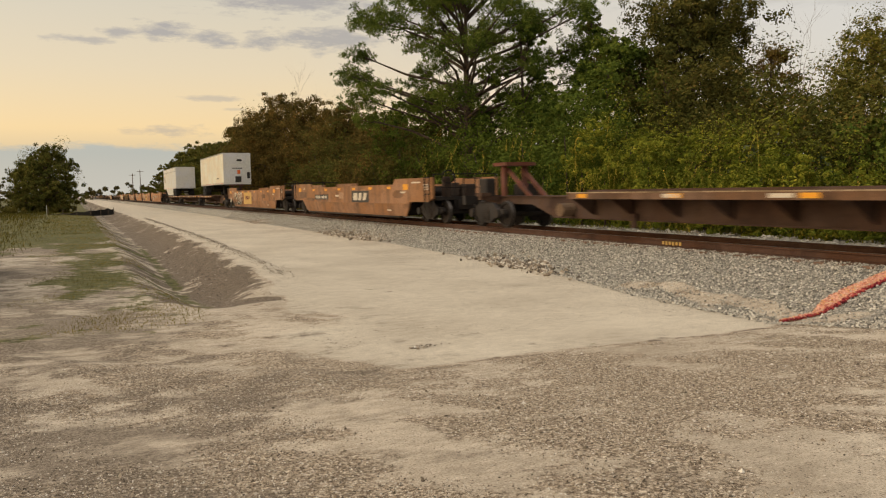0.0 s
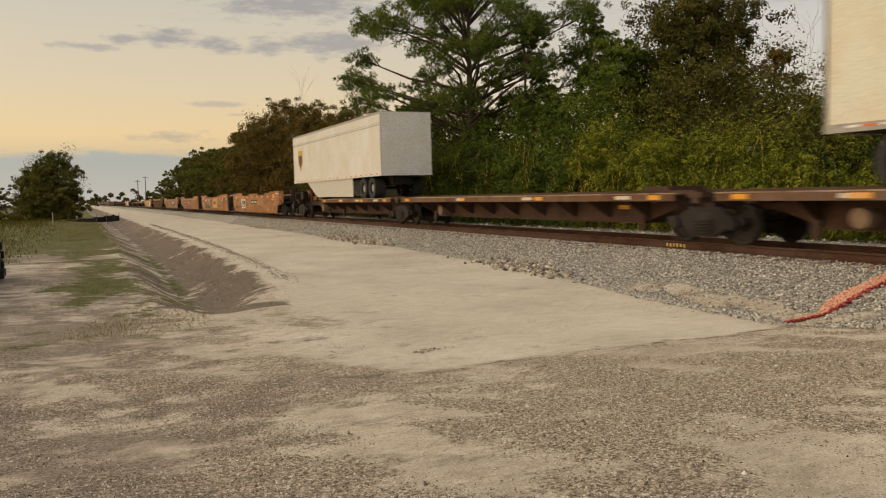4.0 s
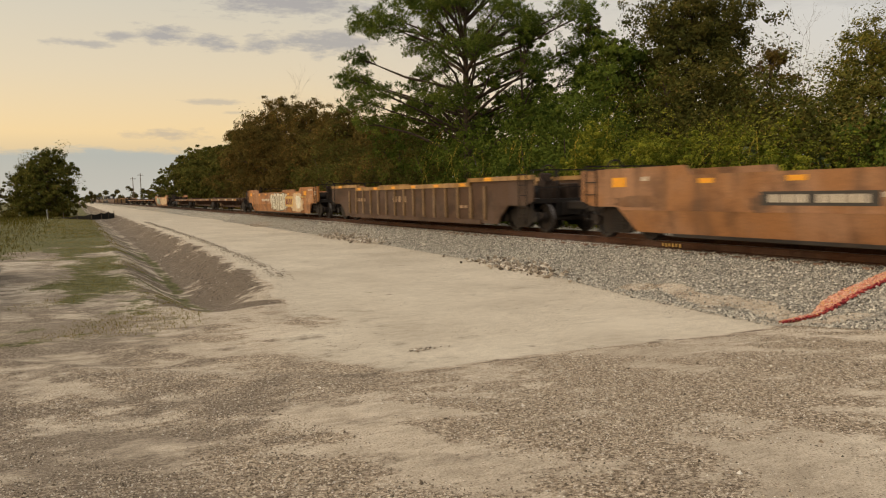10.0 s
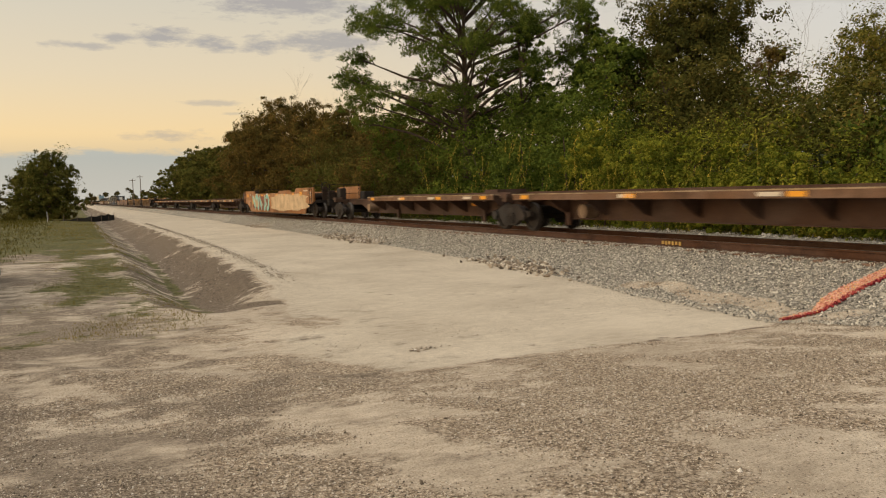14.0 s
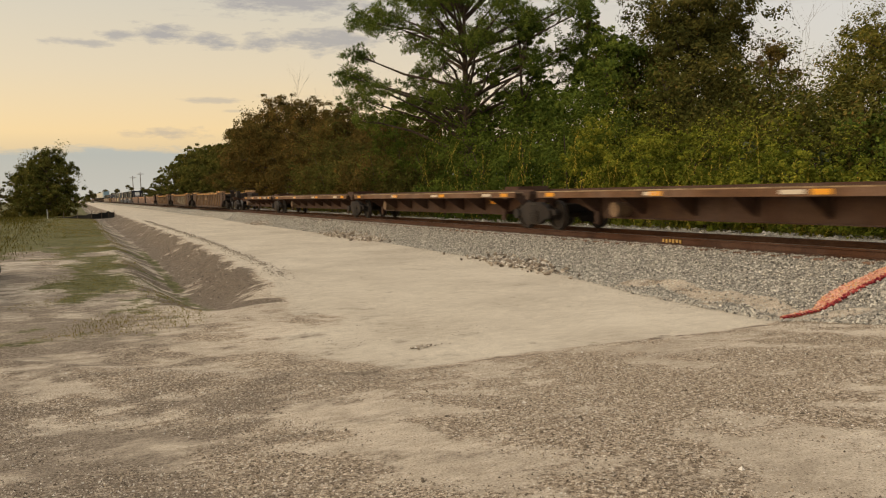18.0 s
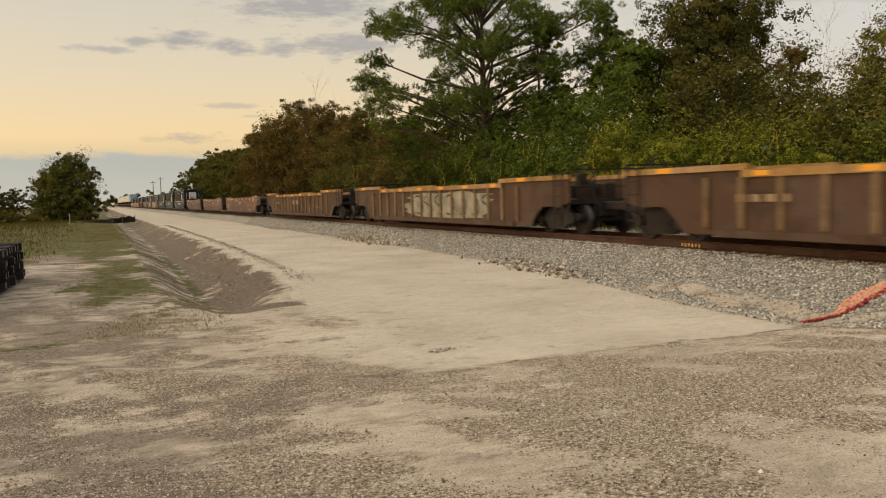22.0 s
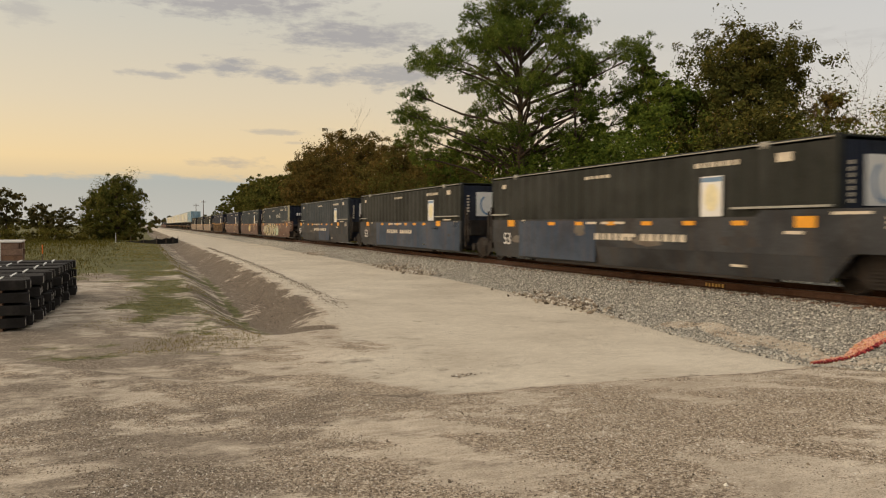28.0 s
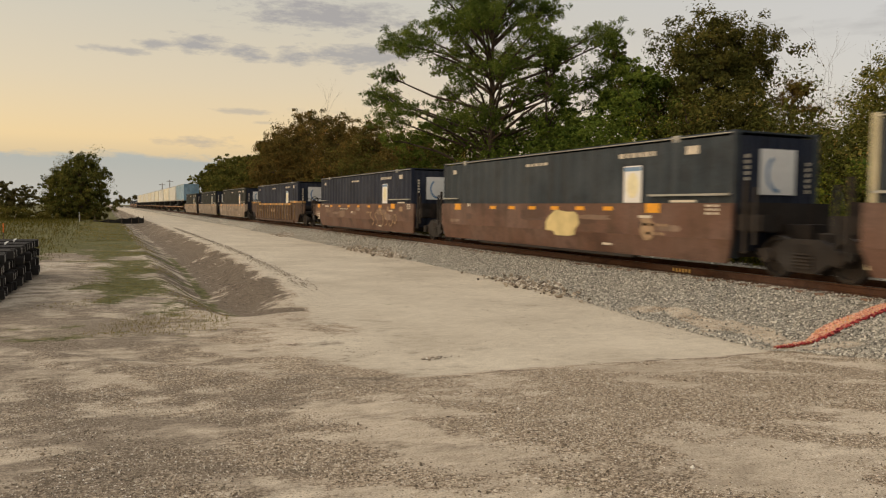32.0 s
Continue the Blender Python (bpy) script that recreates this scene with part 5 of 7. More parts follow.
def container(u, z, mat, end_mat, label, posts=None, sign=True, word=None, group="containers in the wells"):
    """A 53-foot box: corrugated sides and ends, posts at the 40-foot points, rails, doors."""
    c = thing("freight_container", label, "container", group)
    L2, W, H = 8.075, 1.295, 2.9
    posts = posts or mat

    def side(s):
        bm = bmesh.new()
        ys, v = [], []
        n = 104
        prof = [0.0, 0.0, 0.04, 0.04]
        for k in range(n):
            y = -L2 + 0.16 + (2 * L2 - 0.32) * k / (n - 1)
            x = s * (W - 0.043 + prof[k % 4])
            v.append((bm.verts.new((x, y, 0.16)), bm.verts.new((x, y, H - 0.12))))
        for (a, b), (d, e) in zip(v, v[1:]):
            bm.faces.new([a, d, e, b])
        return mesh_of("side_panel", bm, mat)

    def end(s):
        bm = bmesh.new()
        v = []
        n = 28
        prof = [0.0, 0.0, 0.035, 0.035]
        for k in range(n):
            x = -W + 0.12 + (2 * W - 0.24) * k / (n - 1)
            y = s * (L2 - 0.05 + prof[k % 4])
            v.append((bm.verts.new((x, y, 0.16)), bm.verts.new((x, y, H - 0.12))))
        for (a, b), (d, e) in zip(v, v[1:]):
            bm.faces.new([a, d, e, b])
        return mesh_of("end_panel", bm, end_mat)

    for s in (-1, 1):
        part("side_panel", cached(("cs", s, mat), lambda s=s: side(s)), None, c)
        part("end_panel", cached(("ce", s, end_mat), lambda s=s: end(s)), None, c)
        part("top_rail", cached(("ctr", s, posts), lambda s=s: mesh_of("top_rail", boxes((s * (W - 0.07), s * (W + 0.004), -L2, L2, H - 0.07, H - 0.045)), "rail_pale")), None, c)
        part("bottom_rail", cached(("cbr", s, mat), lambda s=s: mesh_of("bottom_rail", boxes((s * (W - 0.07), s * (W + 0.003), -L2, L2, 0.0, 0.17)), mat)), None, c)
        for y in (-L2 + 0.06, L2 - 0.06):
            q = part("corner_post", cached(("ccp", posts), lambda: mesh_of("corner_post", boxes((-0.08, 0.08, -0.06, 0.06, 0.0, H)), posts)), None, c)
            q.location = (s * (W - 0.073), y, 0)
        for y in (-6.095, 6.095):
            q = part("lift_post", cached(("clp", mat), lambda: mesh_of("lift_post", boxes((-0.06, 0.062, -0.10, 0.10, 0.0, H - 0.1)), mat)), None, c)
            q.location = (s * (W - 0.06), y, 0)
            q = part("corner_casting", cached("cast", lambda: mesh_of("corner_casting", boxes((-0.06, 0.07, -0.12, 0.12, H - 0.16, H + 0.005)), "rail_pale")), None, c, "pale lifting casting")
            q.location = (s * (W - 0.06), y, 0)
    part("roof_panel", cached(("crf", mat), lambda: mesh_of("roof_panel", boxes((-W + 0.02, W - 0.02, -L2 + 0.05, L2 - 0.05, H - 0.05, H - 0.01)), mat)), None, c)
    part("underframe", cached("cund", lambda: mesh_of("underframe", boxes((-W + 0.08, W - 0.08, -L2 + 0.06, L2 - 0.06, 0.02, 0.14)), "dark_steel")), None, c)
    x = -W - 0.002
    for a, b in ((-L2 + 0.1, -5.2), (6.6, L2 - 0.1)):
        part("white_ledge", boxes((x - 0.10, x - 0.004, a, b, 1.42, 1.47)), "rail_pale", c, "pale ledge beside the lifting posts")
    bars(c, -4.6, 2.46, 1.6, 0.12, x, n=6)
    bars(c, 0.6, 2.46, 1.4, 0.09, x, n=5)
    bars(c, -6.7, 2.42, 0.42, 0.2, x, n=1)
    bars(c, 7.0, 2.42, 0.3, 0.16, x, n=1)
    if sign:
        part("sign_panel", boxes((x - 0.012, x - 0.002, -4.82, -4.07, 1.26, 2.24)), "sign_white", c, "white poster panel")
        g = prism(bmesh.new(), [(-4.45 + 0.25 * math.cos(a * 0.4488), 1.72 + 0.34 * math.sin(a * 0.4488)) for a in range(14)], x - 0.018, x - 0.010)
        part("sign_shape", g, "sign_yellow", c, "yellow rounded shape")
        part("sign_band", boxes((x - 0.016, x - 0.011, -4.80, -4.09, 2.10, 2.21)), "sign_blue", c, "pale blue band")
        part("sign_panel", boxes((-0.55, 0.55, -L2 - 0.012, -L2 - 0.004, 1.45, 2.50)), "sign_white", c, "white poster panel on the end")
        arc = [(0.05 + q * math.cos(2.2 + k * 0.25), 1.95 + q * 1.1 * math.sin(2.2 + k * 0.25)) for q, ks in ((0.42, range(11)), (0.34, range(10, -1, -1))) for k in ks]
        part("sign_shape", prism(bmesh.new(), arc, -L2 - 0.02, -L2 - 0.010, "y"), "sign_blue", c, "dark blue curved shape")
        part("vertical_mark", boxes(*[(-0.98, -0.88, -L2 - 0.008, -L2 + 0.01, 1.5 + 0.13 * k, 1.58 + 0.13 * k) for k in range(7)]), "pale_mark", c, "column of pale marks")
        part("vertical_mark", boxes(*[(0.92, 1.0, -L2 - 0.008, -L2 + 0.01, 1.5 + 0.13 * k, 1.58 + 0.13 * k) for k in range(6)]), "pale_mark", c, "column of pale marks")
    if word:
        bars(c, -2.1, 1.80, 1.7, 0.30, x, "rail_pale", 4, "logo_bar", "white block shape of a logo")
        part("logo_ring", disc(bmesh.new(), 0, -3.35, 1.98, 0.15, 0.28, x - 0.012, x - 0.002, 16), "rail_pale", c, "white ring shape of a logo")
        part("logo_shape", prism(bmesh.new(), [(2.68, 1.95), (2.85, 2.2), (3.02, 1.95), (2.85, 1.7)], x - 0.012, x - 0.002), "sign_white", c, "white diamond shape")
        part("vertical_mark", boxes(*[(-0.5 + 0.2 * k, -0.36 + 0.2 * k, -L2 - 0.008, -L2 + 0.01, 1.95, 2.2) for k in range(6)]), "sign_white", c, "row of white marks on the end")
    return on_train(c, u, z)


def trailer(u0, u1, mat, label, nose_rear=False, nose_mat=None, skirted=False, shield=False, deck=1.18, placard=False):
    """A highway trailer standing on the deck. Its nose points forward unless nose_rear."""
    t = thing("highway_trailer", label, "trailer", "trailers on the train")
    L2, W = (u1 - u0) / 2, 1.28
    zb, zt = 2.24 - 1.18 + deck, 5.20 - 1.18 + deck
    for s in (-1, 1):
        part("side_wall", boxes((s * (W - 0.05), s * W, -L2 + 0.08, L2 - 0.04, zb + 0.16, zt - 0.10)), mat, t)
        part("bottom_rail", boxes((s * (W - 0.06), s * (W + 0.012), -L2 + 0.02, L2, zb, zb + 0.16)), mat if skirted else "rail_pale", t, "pale metal bottom rail")
        part("top_rail", boxes((s * (W - 0.06), s * (W + 0.010), -L2 + 0.02, L2, zt - 0.10, zt)), "rail_pale", t, "pale metal top rail")
        seam = cached(("seam", s, round(zb, 2)), lambda s=s: mesh_of("panel_seam", boxes((s * (W - 0.003), s * (W + 0.006), -0.022, 0.022, zb + 0.16, zt - 0.1)), mat))
        n = int(2 * L2 / 1.22)
        for k in range(1, n):
            part("panel_seam", seam, None, t).location = (0, -L2 + 2 * L2 * k / n, 0)
    f = 1 if nose_rear else -1
    part("nose_wall", boxes((-W, W, f * L2, f * (L2 - 0.07), zb, zt)), nose_mat or mat, t)
    part("rear_door", boxes((-W, -0.01, -f * L2, -f * (L2 - 0.06), zb + 0.1, zt - 0.06), (0.01, W, -f * L2, -f * (L2 - 0.06), zb + 0.1, zt - 0.06), (-W, W, -f * (L2 - 0.005), -f * (L2 - 0.07), zb, zt)), nose_mat or mat, t)
    part("roof", boxes((-W + 0.01, W - 0.01, -L2, L2, zt - 0.01, zt + 0.015)), "rail_pale", t)
    part("floor", boxes((-W + 0.06, W - 0.06, -L2 + 0.05, L2 - 0.05, zb + 0.02, zb + 0.14)), "dark_steel", t)
    # running gear at the tail, landing legs near the nose
    for k in (0, 1):
        y = -f * (L2 - 1.5 - 1.25 * k)
        part("trailer_axle", disc(bmesh.new(), 0, y, deck + 0.51, 0, 0.07, -1.0, 1.0, 8), "dark_steel", t)
        for s in (-1, 1):
            w = part("trailer_wheel", cached(("tyre", deck), lambda: mesh_of("trailer_wheel", disc(disc(bmesh.new(), 0, 0, 0, 0.28, 0.51, -0.27, 0.27, 24), 0, 0, 0, 0.0, 0.29, -0.15, 0.15, 16), "rubber")), None, t)
            w.location = (s * 0.97, y, deck + 0.51)
            hub = part("hub", cached("hub", lambda: mesh_of("hub", disc(bmesh.new(), 0, 0, 0, 0.0, 0.2, -0.2, 0.2, 14), "rail_pale")), None, w)
    part("wheel_carriage", boxes((-0.5, 0.5, -f * (L2 - 3.6), -f * (L2 - 0.6), deck + 0.65, zb)), "dark_steel", t)
    for s in (-1, 1):
        part("landing_leg", boxes((s * 0.75, s * 0.88, f * (L2 - 2.9), f * (L2 - 2.75), deck + 0.25, zb), (s * 0.68, s * 0.95, f * (L2 - 2.95), f * (L2 - 2.7), deck + 0.2, deck + 0.25)), "dark_steel", t)
    part("kingpin_plate", boxes((-0.7, 0.7, f * (L2 - 0.3), f * (L2 - 2.0), zb - 0.03, zb + 0.02)), "dark_steel", t)
    if skirted:
        y0, y1 = f * (L2 - 3.0), -f * (L2 - 4.4)
        for s in (-1, 1):
            part("side_skirt", prism(bmesh.new(), [(y0, zb), (y0 - f * 1.6, zb - 0.72), (y0 - f * 2.2, zb - 0.92), (y1, zb - 0.95), (y1, zb)], s * (W - 0.08), s * (W - 0.05)), "skirt", t, "pale aerodynamic side skirt")
        part("trim_band", boxes((-W - 0.008, -W + 0.004, -L2 + 0.1, L2 - 0.05, zt - 0.62, zt - 0.58), (-W - 0.008, -W + 0.004, -L2 + 0.1, L2 - 0.05, zt - 0.52, zt - 0.50)), "rail_pale", t)
    marks = 40 if skirted or placard else 10
    for k in range(marks):
        red = k % 2 == 0
        a = part("reflector", cached(("tape", red), lambda red=red: mesh_of("reflector", boxes((-0.007, 0.002, -0.14, 0.14, -0.022, 0.022)), "placard" if red else "sign_white")), None, t, "red and white reflective tape")
        a.location = (-W - 0.013, -L2 + 0.6 + k * (2 * L2 - 1.2) / (marks - 1), zb + 0.10)
    if shield:
        y = f * (L2 - 1.75)
        part("shield_shape", prism(bmesh.new(), [(y - 0.5, zt - 0.95), (y + 0.5, zt - 0.95), (y + 0.5, zt - 1.7), (y, zt - 2.2), (y - 0.5, zt - 1.7)], -W - 0.012, -W + 0.002), "shield_gold", t, "gold shield shape")
        part("shield_shape", prism(bmesh.new(), [(y - 0.4, zt - 1.25), (y + 0.4, zt - 1.25), (y + 0.38, zt - 1.68), (y, zt - 2.08), (y - 0.38, zt - 1.68)], -W - 0.018, -W - 0.010), "shield_brown", t, "brown shield shape")
    if placard:
        e = f * L2
        part("placard", boxes((0.0, 0.28, e + f * 0.012, e, zb + 0.98, zb + 1.36)), "placard", t, "orange placard")
        for k in range(6):
            part("stencil_bar", boxes((-0.45 + 0.16 * k, -0.33 + 0.16 * k, e + f * 0.006, e, zb + 1.46, zb + 1.57)), "dark_mark", t, "dark stencilled mark")
        part("nose_box", boxes((-0.2, 0.35, e + f * 0.05, e, zb + 0.2, zb + 0.75), (0.92, 1.18, e + f * 0.05, e, zb + 0.55, zb + 1.15)), "dark_mark", t, "dark fittings on the nose")
        part("nose_shape", prism(bmesh.new(), [(-0.1, zt - 0.55), (0.4, zt - 0.6), (0.5, zt - 0.7), (0.4, zt - 0.8), (-0.1, zt - 0.75), (0.05, zt - 0.65)], e + f * 0.01, e, "y"), "dark_mark", t, "dark flag-like shape")
        bars(t, -L2 + 3.2, zb + 0.55, 1.1, 0.11, -W - 0.006, "dark_mark", 6)
    return on_train(t, (u0 + u1) / 2)


# --- the consist, front to rear, by metres behind the mark
def noter(car, x, ef, er):
    number53(car, er - 2.4, 0.55, x, 0.5, "dark_mark")
    bars(car, er - 6.6, 0.98, 2.4, 0.17, x - 0.004, n=12)
    blob(car, "graffiti_cloud", "tag_grey", er - 10.7, 0.94, 4.9, 1.22, x, 5, "pale grey-green cloud of sprayed paint", n=26)
    tag_letters(car, "NOTER", er - 10.6, 0.40, 1.62, x - 0.008, "tag_white", "tag_dark", 4.1)
    part("faded_panel", boxes((x - 0.005, x + 0.002, er - 14.6, er - 12.4, 0.62, 1.30)), "mark_yellow", car, "faded yellow square panel")
    logo_panel(car, er - 13.5, 0.66, 2.0, 0.60, x - 0.004, "mark_yellow", "mark_maroon")
    part("paint_band", boxes((x - 0.004, x + 0.002, er - 17.5, er - 14.6, 1.20, 1.30)), "mark_yellow", car, "faded yellow band")
    blob(car, "graffiti_cloud", "tag_haze", -ef + 4.6, 0.75, 2.9, 0.85, x, 14, "thin pale overspray and painted sky sheen", n=24)
    blob(car, "graffiti_cloud", "tag_haze", -ef + 4.7, 1.22, 2.0, 0.6, x - 0.002, 15, "thin pale overspray and painted sky sheen", n=20)
    blob(car, "graffiti", "tag_white", -ef + 4.3, 0.95, 1.2, 0.85, x - 0.005, 13, "white patch of sprayed paint")


def teal_tag(car, x, ef, er):
    number53(car, er - 2.6, 0.55, x, 0.6, "dark_mark")
    # wide pale patch: the sky's grazing sheen on the front half, put into colour
    blob(car, "graffiti_cloud", "tag_haze", -ef + 6.0, 0.95, 9.0, 1.15, x, 33, "thin pale overspray and painted sky sheen", n=26)
    blob(car, "paint_patch", "mark_yellow", er - 3.6, 1.05, 0.9, 0.5, x, 31, "faded yellow paint patch")
    blob(car, "graffiti_cloud", "tag_haze", er - 4.6, 1.0, 1.3, 0.9, x - 0.001, 32, "thin pale overspray and painted sky sheen")
    blob(car, "graffiti_cloud", "tag_red", er - 6.2, 0.95, 5.2, 1.15, x, 3, "red-brown cloud of sprayed paint")
    strokes(car, "graffiti_outline", "tag_white", er - 6.2, 0.97, 5.6, 1.12, x, 14, 5, "white edge of sprayed strokes", 0.21, 0.008)
    strokes(car, "graffiti", "tag_teal", er - 6.2, 0.95, 5.6, 1.1, x, 14, 5, "teal spray-painted strokes", 0.16, 0.016)
    strokes(car, "graffiti_outline", "tag_mint", er - 6.0, 1.0, 5.0, 0.7, x - 0.016, 21, 4, "pale green spray-painted strokes", 0.045)


def swirl_tag(car, x, ef, er):
    number53(car, er - 1.5, 0.6, x)
    strokes(car, "graffiti", "tag_white", er - 4.8, 0.95, 3.6, 1.1, x, 31, 7, "pale looping spray-painted strokes", 0.05)
    strokes(car, "graffiti_outline", "tag_dark", er - 4.6, 0.85, 3.4, 0.9, x - 0.01, 35, 6, "dark looping spray-painted strokes", 0.07)


def white_tag(car, x, ef, er):
    number53(car, er - 1.5, 0.56, x, 0.62, "dark_mark")
    part("graffiti_cloud", boxes((x - 0.006, x + 0.002, er - 5.6, er - 3.9, 0.55, 1.3)), "tag_white", car, "white painted square")
    part("graffiti", boxes((x - 0.012, x - 0.004, er - 5.4, er - 4.1, 0.65, 1.2)), "tag_dark", car, "dark painted panel")
    strokes(car, "graffiti_outline", "tag_white", er - 4.75, 0.92, 1.0, 0.45, x - 0.008, 5, 3, "pale strokes", 0.05)
    part("number_panel", boxes((x - 0.005, x + 0.002, -1.2, 1.6, 0.92, 1.22)), "dark_mark", car, "dark panel with pale number bars")
    bars(car, 0.2, 0.98, 2.4, 0.17, x - 0.004, n=12)


def street_tag(car, x, ef, er):
    number53(car, er - 1.7, 0.65, x, 0.45)
    blob(car, "graffiti_cloud", "tag_grey", er - 6.8, 0.93, 8.6, 1.28, x, 6, "grey-cream cloud of sprayed paint", n=26)
    blob(car, "graffiti_cloud", "tag_mint", er - 10.4, 0.75, 2.6, 0.8, x - 0.004, 8, "pale green cloud of sprayed paint")
    strokes(car, "graffiti", "tag_dark", er - 6.6, 0.95, 7.6, 1.1, x, 42, 6, "black spray-painted block shapes", 0.15)
    strokes(car, "graffiti_outline", "tag_cream", er - 6.4, 0.95, 7.6, 1.0, x - 0.014, 42, 6, "cream spray-painted strokes", 0.05)


def bird_tag(car, x, ef, er):
    blob(car, "graffiti", "tag_cream", er - 9.2, 1.02, 1.7, 0.8, x, 77, "cream ragged spray-painted patch", n=14)
    blob(car, "graffiti_cloud", "mark_faint", er - 13.2, 0.95, 0.5, 0.6, x, 78, "pale smear of paint")
    bars(car, -ef + 2.6, 1.02, 1.0, 0.07, x, "mark_faint", n=4)
    bars(car, -ef + 2.6, 0.80, 0.8, 0.07, x, "mark_faint", n=3)


def blue_patch(a, b):
    def f(car, x, ef, er):
        part("repainted_panel", boxes((x - 0.004, x + 0.002, a, b, 0.30, 1.55)), "well_blue", car, "blue repainted panel")
        number53(car, er - 1.3, 0.70, x - 0.004, 0.62, "sign_white")
        bars(car, -ef + 8.5, 0.98, 4.2, 0.19, x - 0.004, n=13)
        bars(car, 1.0, 1.44, 2.2, 0.07, x - 0.004, n=3)
    return f


def rust_marks(car, x, ef, er):
    bars(car, 2.0, 1.28, 1.6, 0.05, x, n=6)
    bars(car, -ef + 6.4, 1.10, 0.9, 0.09, x, "mark_faint", n=5)
    for y, w in ((-ef + 1.6, 0.4), (-ef + 3.4, 0.3), (-ef + 4.6, 0.35)):
        bars(car, y, 1.24, w, 0.22, x, "mark_faint", n=1)
    part("round_mark", disc(bmesh.new(), 0, -ef + 2.4, 0.86, 0.18, 0.24, x - 0.008, x + 0.002, 18), "mark_faint", car, "faint ring mark")
    strokes(car, "graffiti", "mark_faint", -ef + 4.4, 0.85, 3.6, 0.8, x, 71, 5, "faint looping strokes", 0.03)
    bars(car, er - 3.6, 1.40, 0.9, 0.12, x, n=4)


def letter_tag(car, x, ef, er):
    blob(car, "graffiti_cloud", "tag_wash", -1.6, 0.92, 8.4, 1.05, x + 0.064, 52, "washed grey-green cloud of sprayed paint", n=30)
    strokes(car, "graffiti", "tag_dark", -1.8, 0.92, 7.4, 0.9, x + 0.066, 51, 7, "dark thin edges of sprayed letters", 0.035, 0.016)


def rib_marks(car, x, ef, er):
    bars(car, er - 4.6, 0.98, 1.5, 0.16, x + 0.05, "mark_faint", n=4)
    bars(car, 0.5, 0.95, 1.6, 0.26, x + 0.05, "mark_faint", n=3)
    bars(car, -5.5, 0.75, 0.7, 0.10, x + 0.05, "mark_faint", n=2)


def build_train():
    cached("amber", lambda: mesh_of("reflector", boxes((-0.008, 0.002, -0.22, 0.22, -0.055, 0.055)), "amber"))
    wells, spines = "well cars of the train", "spine cars of the train"
    sp = "rusty brown empty spine car with bare trailer platforms"

    def spine_set(joints, hitches=None, full=False):
        """full: platforms along the whole of the end units too."""
        n = len(joints) - 1
        for k in range(n):
            h = (joints[k + 1] - joints[k]) / 2
            spine_unit(joints[k], joints[k + 1], "c" if k == 0 else "a", "c" if k == n - 1 else "a",
                       (-h + ((3.4 if full else 9.0 if (hitches or {}).get(0) else 4.0) if k == 0 else 0.7), h - ((3.2 if full else 7.6) if k == n - 1 else 0.6)), sp, (hitches or {}).get(k, (-h + (3.4 if k == 0 else 2.0), False)), spines)

    spine_set([-31.0, -12.5, 5.6, 26.3], {2: (7.9, True, -1)})
    well_car(26.3, 50.0, "c", "c", "well_brown", "faded brown well car, empty, with a dark logo panel", decals=marks_std(-2.1), group=wells, cut=2.9)
    well_car(50.0, 73.4, "c", "c", "well_brown", "weathered brown empty well car with scribbled sides", decals=marks_53(None, swirl_tag, 1.5), group=wells, cut=2.9)
    spine_set([73.4, 92.8, 111.2, 130.6], {0: (-7.6, True), 2: (7.3, True)})
    trailer(75.0, 89.5, "trailer_cream", "cream box trailer with a pale grey nose, on the spine car", nose_mat="trailer_grey", placard=True)
    trailer(113.0, 129.15, "trailer_white", "off-white box trailer with gold shield shape and side skirts", nose_rear=True, nose_mat="trailer_grey", skirted=True, shield=True)
    a = "orange-brown articulated well car unit, empty"
    well_car(130.6, 152.3, "c", "a", "well_orange", a + ", with a white painted square", decals=white_tag, group=wells)
    well_car(152.3, 172.6, "a", "a", "well_orange", a + ", with a yellow panel", decals=marks_53(None, swirl_tag, -1.0), group=wells)
    well_car(172.6, 193.0, "a", "c", "well_orange", a + ", with a dark number panel", decals=marks_53(None, lambda c, x, ef, er: (part("number_panel", boxes((x - 0.005, x + 0.002, 2.0, 4.8, 0.92, 1.22)), "dark_mark", c, "dark panel with pale number bars"), bars(c, 3.4, 0.98, 2.4, 0.17, x - 0.004, n=12))), group=wells)
    well_car(193.0, 216.6, "c", "c", "well_brown", "orange-brown empty well car with dark logo panels", decals=marks_std(-3.4), group=wells)
    well_car(216.6, 239.5, "c", "c", "rib_brown", "brown ribbed well car, empty, with ochre top chord", True, decals=rib_marks, group=wells)
    well_car(239.5, 262.2, "c", "c", "well_orange", "orange-brown empty well car covered by large white graffiti letters", decals=noter, group=wells)
    spine_set([262.2, 281.0, 298.8, 319.4])
    well_car(319.4, 342.4, "c", "c", "well_orange", "orange-brown empty well car with teal graffiti", decals=teal_tag, group=wells)
    spine_set([342.4, 359.9, 376.4, 393.4, 410.6, 428.4])
    well_car(428.4, 452.6, "c", "c", "rib_brown", "brown ribbed well car, empty, with ochre top chord", True, decals=rib_marks, group=wells)
    well_car(452.6, 475.6, "c", "c", "rib_brown", "brown ribbed well car with white graffiti letters", True, decals=letter_tag, group=wells)
    well_car(475.6, 499.4, "c", "c", "rib_brown", "brown ribbed well car, empty, with ochre top chord", True, decals=rib_marks, group=wells)
    a = "dark red-brown articulated well car unit, empty"
